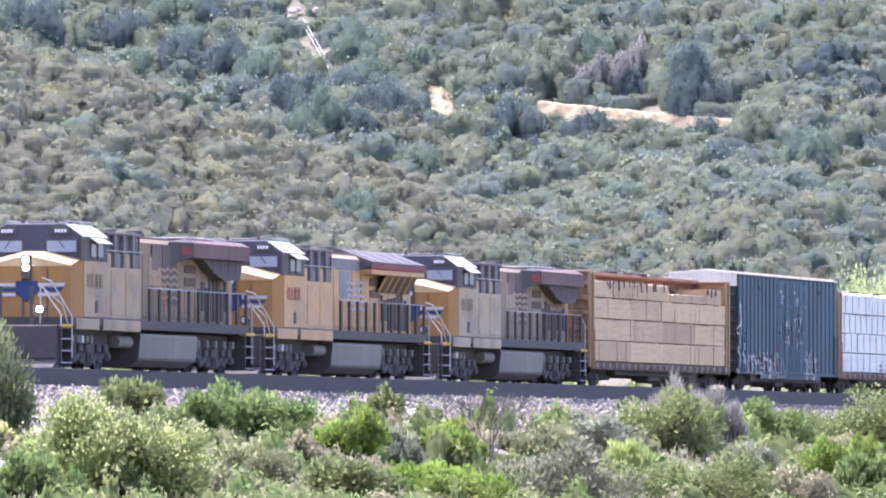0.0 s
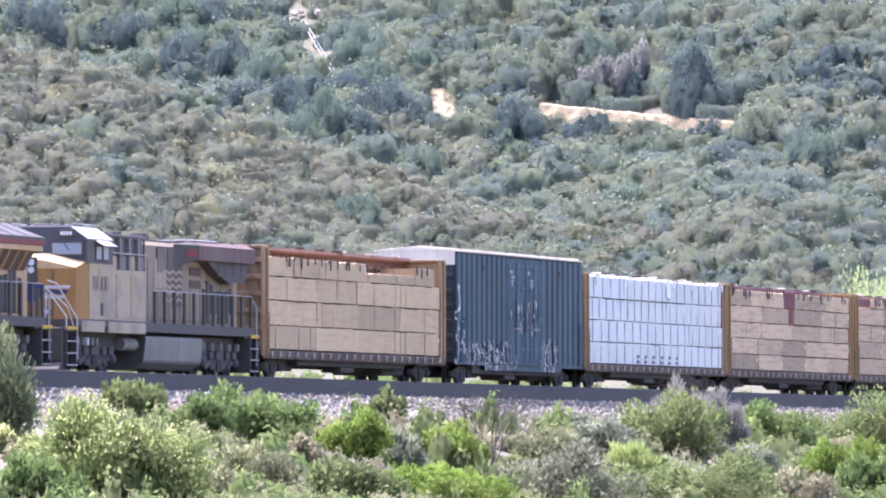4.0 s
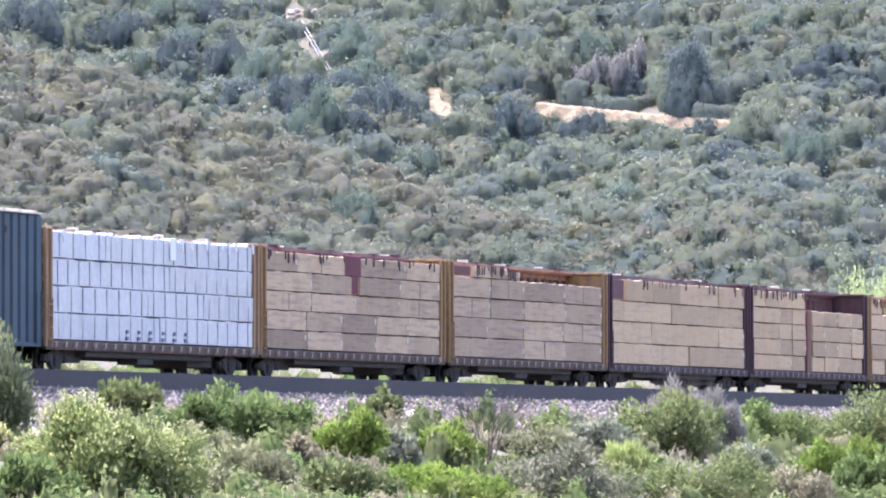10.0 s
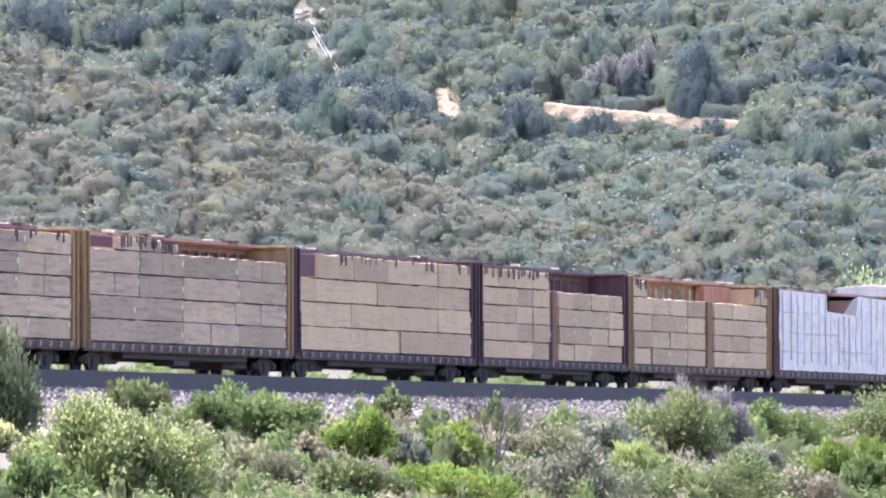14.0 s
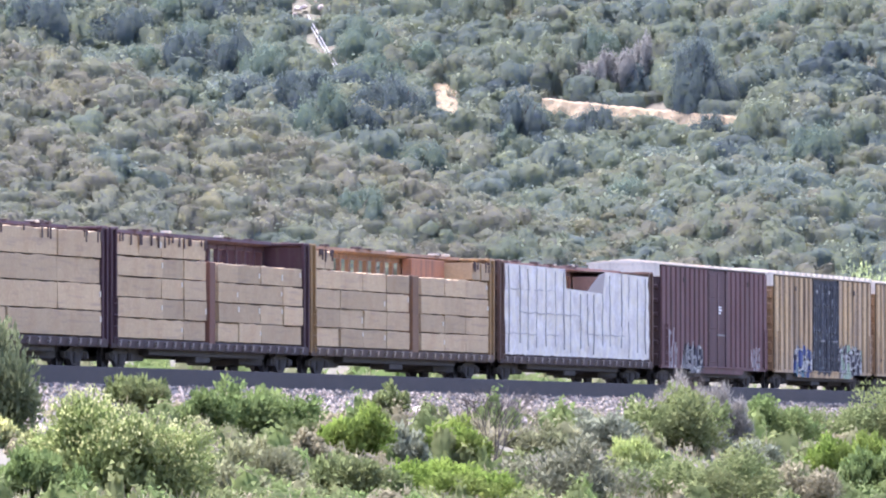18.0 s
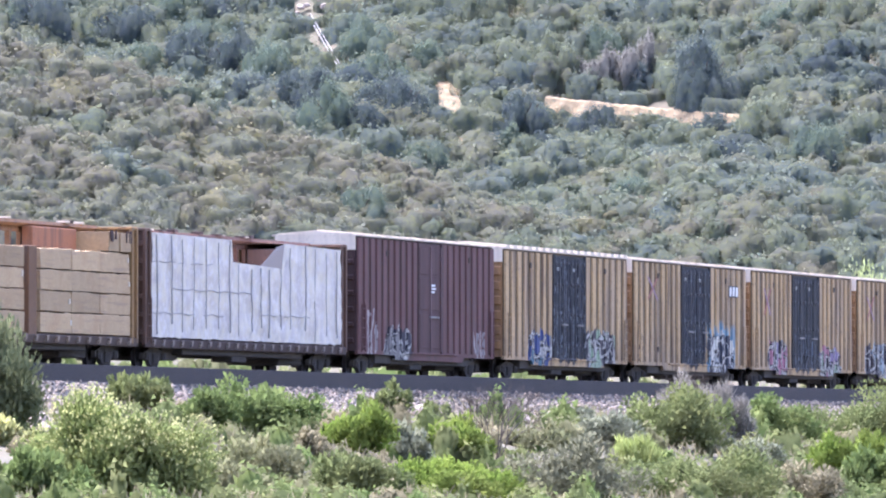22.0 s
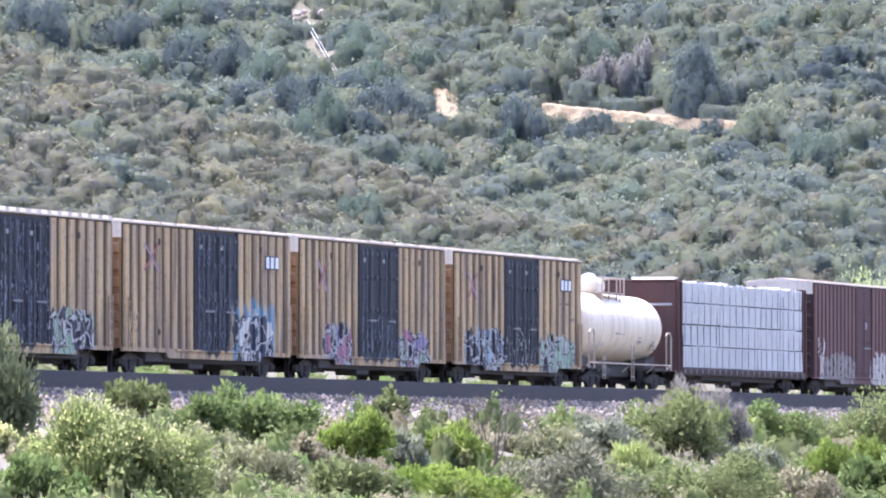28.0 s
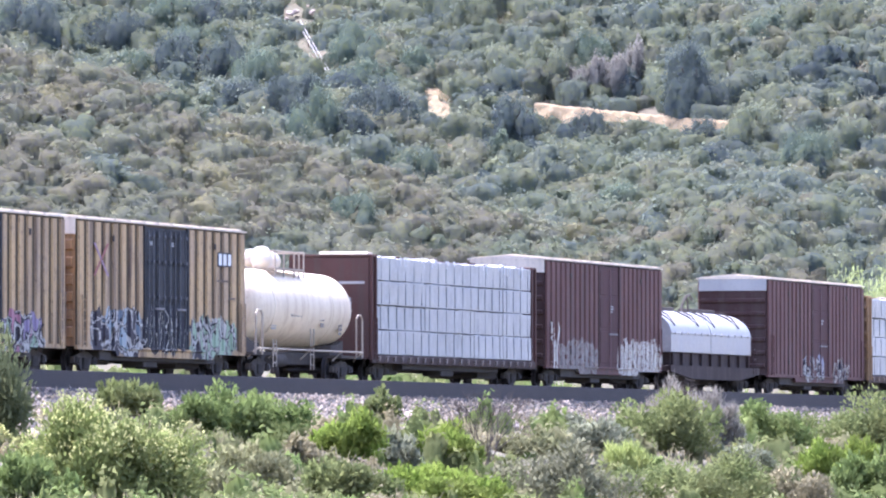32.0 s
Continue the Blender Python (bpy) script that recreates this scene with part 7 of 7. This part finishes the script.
    for y in (-0.95, 0.95):
        part("roof_rail", Shape().tube([(2.6, y, 4.76), (5.2, y, 4.76)], 0.025).tube([(2.6, y, 4.66), (2.6, y, 4.76)], 0.02).tube([(5.2, y, 4.66), (5.2, y, 4.76)], 0.02), RAIL_PALE, car)
    part("horn", Shape().rod((4.8, 0.3, 4.78), (4.4, 0.3, 4.80), 0.04, 8, 0.09).rod((4.8, 0.3, 4.7), (4.8, 0.3, 4.8), 0.03), ENGINE_DARK, car)
    part("vent_door", Shape().box(3.95, 4.2, -1.50, -1.475, 1.98, 2.36, 0.005), ENGINE_DARK, car)
    bars(car, 3.1, -1.495, 2.75, ((0.3, 0.3, 0.3, 0.3),), 0.42, paint("ghost_number", (0.36, 0.14, 0.07) if slatted else tuple(c * 0.88 for c in dust)), "faded road number", 0.35)
    # equipment cabinet behind the cab, open bays on top
    cb = part("cabinet", Shape().box(5.25, 9.2, -1.40, 1.40, 1.84, 3.42, 0.015), ym, car, "dusty yellow equipment cabinet")
    part("cabinet_core", Shape().box(5.25, 9.2, -1.05, 1.05, 3.42, 4.42, 0.01), ENGINE_DARK, cb)
    part("cabinet_roof", Shape().box(5.25, 9.25, -1.40, 1.40, 4.40, 4.50, 0.02), ENGINE_GREY, cb)
    for k in range(4):
        x = 5.3 + k * 1.0
        part("bay_post", Shape().box(x, x + 0.22, -1.41, -1.0, 3.42, 4.42, 0.01), ENGINE_GREY if k == 0 else BAY_GREY, cb)
        if k < 4:
            part("bay_box", Shape().box(x + 0.30, x + 0.80, -1.36, -1.0, 3.42, 3.86, 0.02), BAY_GREY if k % 2 else ym, cb, "dusty equipment box in the open bay")
            part("bay_pipe", Shape().rod((x + 0.6, -1.3, 3.86), (x + 0.6, -1.3, 4.40), 0.06, 8), BAY_GREY, cb)
    for z in (3.92,):
        part("bay_rail", Shape().rod((5.3, -1.44, z), (9.2, -1.44, z), 0.025, 6), RAIL_PALE, cb)
    for x in (5.9, 7.5):
        part("cabinet_door", Shape().box(x, x + 1.45, -1.415, -1.395, 1.95, 3.3, 0.01), ym, cb)
    # long hood with doors, emblem stripes, louvres
    hood = part("hood", Shape().prism([(-1.0, 1.84), (-1.0, 4.28), (-0.85, 4.42), (0.85, 4.42), (1.0, 4.28), (1.0, 1.84)], 0, 9.2, 20.6), hood_m, car, "dusty engine hood")
    part("hood_top", Shape().box(9.25, 14.2, -0.85, 0.85, 4.42, 4.48, 0.02), ENGINE_GREY, hood)
    for k in range(9):
        x = 9.5 + k * 1.2
        part("hood_door", Shape().box(x, x + 1.12, -1.025, -0.995, 1.95, 3.2 if k > 4 else 3.9, 0.01), hood_m, hood)
    part("cable", Shape().tube([(9.3, -1.3, 4.4), (9.6, -1.2, 3.6), (10.1, -1.08, 2.9)], 0.03), ENGINE_DARK, hood)
    faded = paint("worn_emblem", tuple(c * 1.1 for c in dust), tuple(c * 0.6 for c in dust))
    flag = part("stripe_emblem", Shape().box(11.4, 12.7, -1.04, -1.024, 2.95, 3.85), SLATE_EMBLEM if slatted else faded, hood, "faded grey and white stripe emblem")
    for k in range(5):
        z = 2.5 + k * 0.22
        zig = []
        for i in range(7):
            zig.append((12.3 + i * 0.38, z + (0.1 if i % 2 else 0)))
        zig += [(x, y + 0.09) for x, y in reversed(zig)]
        part("emblem_stripe", Shape().prism(zig, 1, -1.052, -1.04), PALE_EMBLEM if slatted else faded, flag)
    part("exhaust", Shape().box(12.4, 13.4, -0.3, 0.3, 4.48, 4.66, 0.03), ENGINE_DARK, hood)
    lr = random.Random(int(s * 3))
    for k in range(8):
        x = 16.9 + k * 0.45
        part("louvre", Shape().box(x, x + lr.uniform(0.22, 0.36), -1.06, -0.99, 1.95 + lr.choice((0, 0, 0.3)), 3.1 + lr.uniform(-0.15, 0.25), 0.01), ENGINE_DARK, hood)
    for z in (3.02, 3.42):
        part("vent_panel", Shape().box(15.4, 16.7, -1.05, -0.99, z, z + 0.26, 0.01), VENT_BROWN, hood, "dark brown vent")
    if slatted:
        part("grey_band", Shape().prism([(-1.018, 3.9), (-1.018, 4.28), (-0.99, 4.3), (-0.99, 3.9)], 0, 9.25, 14.1), paint("hood_grey", (0.19, 0.17, 0.16)), hood, "grey upper band of the hood")
    # radiator
    if slatted:
        rad = part("radiator", Shape().prism([(-1.0, 3.95), (-1.46, 4.06), (-1.46, 4.22), (-0.3, 4.66), (0.3, 4.66), (1.46, 4.22), (1.46, 4.06), (1.0, 3.95)], 0, 14.2, 21.4), ENGINE_GREY, car, "grey sloping radiator roof")
        part("red_stripe", Shape().box(14.0, 21.4, -1.475, -1.455, 3.98, 4.12), ENGINE_RED, rad, "red stripe")
        part("radiator_skirt", Shape().box(14.2, 21.3, -1.44, 1.44, 3.80, 3.97, 0.01), ym, rad)
        for k in range(4):
            x = 14.9 + k * 1.7
            part("radiator_slat", Shape().add([(x, -1.45, 4.235), (x + 0.16, -1.45, 4.235), (x + 0.16, -0.5, 4.60), (x, -0.5, 4.60), (x, -1.45, 4.255), (x + 0.16, -1.45, 4.255), (x + 0.16, -0.5, 4.62), (x, -0.5, 4.62)], [(0, 3, 2, 1), (4, 5, 6, 7), (0, 1, 5, 4), (1, 2, 6, 5), (2, 3, 7, 6), (3, 0, 4, 7)]), RAIL_PALE, rad, "pale roof slat")
        for k in range(5):
            x = 16.4 + k * 0.86
            part("radiator_grille", Shape().add([(x, -1.38, 3.78), (x + 0.76, -1.38, 3.78), (x + 0.76, -1.06, 3.22), (x, -1.06, 3.22), (x, -1.34, 3.78), (x + 0.76, -1.34, 3.78), (x + 0.76, -1.02, 3.22), (x, -1.02, 3.22)], [(0, 1, 2, 3), (7, 6, 5, 4), (0, 4, 5, 1), (1, 5, 6, 2), (2, 6, 7, 3), (3, 7, 4, 0)]), VENT_BROWN, rad, "dark sloping radiator grille")
            part("grille_frame", Shape().rod((x - 0.05, -1.40, 3.80), (x - 0.05, -1.07, 3.20), 0.04, 6), ym, rad)
    else:
        rad = part("radiator", Shape().prism([(-0.9, 3.86), (-1.50, 3.90), (-1.50, 4.36), (-1.2, 4.50), (1.2, 4.50), (1.50, 4.36), (1.50, 3.90), (0.9, 3.86)], 0, 14.9, 21.5), ENGINE_WING, car, "brown overhanging radiator wing")
        for sgn in (-1, 1):
            part("radiator_front", Shape().add([(14.90, sgn * 1.49, 3.92), (14.90, sgn * 1.49, 4.36), (14.90, sgn * 1.19, 4.49), (13.7, sgn * 1.0, 4.38), (13.7, sgn * 1.0, 3.66), (14.9, sgn, 3.86)], [(0, 1, 3, 4), (1, 2, 3), (0, 4, 5)]), ENGINE_DARK, rad, "sooty slanted radiator front")
            part("red_patch", Shape().add([(14.8, sgn * 1.465, 4.0), (14.8, sgn * 1.465, 4.24), (14.3, sgn * 1.262, 4.22), (14.3, sgn * 1.262, 3.98)], [(0, 1, 2, 3)]), ENGINE_RED, rad, "faded red patch")
        soot = paint("exhaust_soot", (0.105, 0.08, 0.068), (0.05, 0.04, 0.035), 0.7, fade=dust)
        for x, z in ((11.7, 3.95), (12.9, 3.6), (13.4, 2.9)):
            part("sooty_panel", Shape().box(x, x + 1.1, -1.045, -1.026, z - 0.5, 4.26, 0.02), soot, hood, "soot-stained hood panel")
        part("radiator_top", Shape().box(15.0, 18.0, -1.25, 1.25, 4.50, 4.55, 0.01), ENGINE_ROOF, rad)
        part("fan_box", Shape().prism([(16.4, 3.88), (21.2, 3.88), (20.8, 3.3), (19.0, 3.22), (17.6, 3.5)], 1, -1.36, 1.36), ENGINE_DARK, rad, "dark wedge-shaped fan intake")
        for k in range(4):
            part("fan_slat", Shape().box(17.6 + k * 0.9, 17.68 + k * 0.9, -1.38, -1.35, 3.42, 3.86), ENGINE_WING, rad)
    for x, w, h in ((5.5, 0.5, 0.12), (6.5, 0.25, 0.2), (7.3, 0.6, 0.1), (8.6, 0.3, 0.16), (10.4, 0.8, 0.1), (11.6, 0.25, 0.18)):
        part("roof_fitting", Shape().box(x, x + w, -0.7, -0.2, 4.46, 4.50 + h, 0.02), ENGINE_DARK, car)
    part("rear_end", Shape().box(20.6, 21.3, -0.95, 0.95, 1.62, 3.9, 0.03), ym, car)
    part("rear_platform", Shape().box(20.6, 22.2, -1.40, 1.40, 1.48, 1.60), ENGINE_DARK, car)
    # handrails
    rail = part("handrail", Shape().tube([(9.9, -1.44, 2.84), (21.3, -1.44, 2.84)], 0.022), RAIL_PALE, car, "pale handrail")
    for k in range(11):
        x = 10.05 + k * 1.12
        part("handrail_post", Shape().box(x - 0.075, x + 0.075, -1.48, -1.40, 1.82, 2.84, 0.01), ENGINE_DARK, rail)
    for sgn in (-1, 1):
        for rail_line in ([(1.55, sgn * 1.35, 1.55), (1.2, sgn * 1.25, 2.2), (0.6, sgn * 0.75, 2.75), (0.55, sgn * 0.75, 1.6)], [(0.5, sgn * 1.42, 0.6), (0.5, sgn * 1.42, 1.9), (0.5, sgn * 0.9, 2.6)], [(1.45, sgn * 1.48, 0.6), (1.45, sgn * 1.48, 1.85), (0.7, sgn * 1.05, 2.9), (0.55, sgn * 0.8, 3.0)]):
            part("front_handrail", Shape().tube(rail_line, 0.022), RAIL_WHITE, car, "pale front handrail")
        part("rear_handrail", Shape().tube([(22.0, sgn * 1.42, 0.6), (22.0, sgn * 1.42, 2.5), (21.4, sgn * 1.42, 2.75)], 0.03).tube([(21.2, sgn * 1.42, 0.6), (21.2, sgn * 1.42, 1.7)], 0.03), RAIL_PALE, car)
    for y in (-0.5, 0.5):
        part("end_post", Shape().box(0.45, 0.55, y - 0.06, y + 0.06, 1.55, 2.75, 0.01), ENGINE_DARK, car)
        part("end_post", Shape().box(22.0, 22.1, y - 0.06, y + 0.06, 1.55, 2.75, 0.01), ENGINE_DARK, car)
    # fuel tank, trucks
    part("fuel_tank", Shape().prism([(-1.02, 0.40), (-1.30, 0.60), (-1.34, 0.68), (-1.40, 1.34), (-1.36, 1.42), (1.36, 1.42), (1.40, 1.34), (1.34, 0.68), (1.30, 0.60), (1.02, 0.40)], 0, 9.2, 15.65), ENGINE_TANK, car, "flat-sided grey fuel tank with a sloping underside")
    # Added dark plates: the shade on the tank's ends is put into colour.
    for x in (9.12, 15.65):
        part("tank_end", Shape().prism([(-1.03, 0.39), (-1.31, 0.59), (-1.41, 1.34), (-1.37, 1.43), (1.37, 1.43), (1.41, 1.34), (1.31, 0.59), (1.03, 0.39)], 0, x, x + 0.08), ENGINE_DARK, car)
    for x in (7.4, 15.95):
        part("air_reservoir", Shape().rod((x, -1.05, 1.15), (x + (1.5 if x < 8 else 0.35), -1.05, 1.15), 0.2, 12), ENGINE_TANK, car, "", True)
    for k in range(10):
        x = 2.2 + k * 0.5 if k < 5 else 16.2 + (k - 5) * 1.0
        part("pipe_fitting", Shape().box(x, x + 0.16, -1.30, -1.12, 1.05, 1.3, 0.03), SILVER if k == 2 else ENGINE_TANK, car)
    engine_truck(car, 4.35)
    engine_truck(car, 18.4)
    couplers(car, 22.3)
    return car


locomotive(-229.94, (0.33, 0.205, 0.078), (0.265, 0.185, 0.108), True, False, "dusty yellow lead locomotive with lit headlights and dark cab")
locomotive(-206.9, (0.43, 0.235, 0.062), (0.38, 0.225, 0.10), False, True, "cleaner yellow locomotive with red-striped sloping radiator")
locomotive(-183.6, (0.33, 0.22, 0.10), (0.28, 0.208, 0.135), False, False, "dusty yellow trailing locomotive with dark radiator wing")


# ---- what moves ----
def motions():
    for ob, s in TRAIN:
        walk(ob, [(t, TRACK_POSE @ pose(s - run, 0, 0)) for t, run in RUN])
    # wheels roll as far as the train goes; alike wheelsets share one set of keys
    times = [k / FPS for k in range(32 * FPS + 1)]
    gone = np.interp(times, [t for t, run in RUN], [run - RUN[0][1] for t, run in RUN])
    for kind, radius in (("car", 0.457), ("engine", 0.53)):
        first = WHEELS[kind][0]
        walk(first, [(t, Matrix.Rotation(-g / radius, 4, "Y")) for t, g in zip(times, gone)])
        for w in WHEELS[kind][1:]:
            w.rotation_mode = "QUATERNION"
            w.animation_data_create().action = first.animation_data.action
            w.animation_data.action_slot = first.animation_data.action_slot


motions()
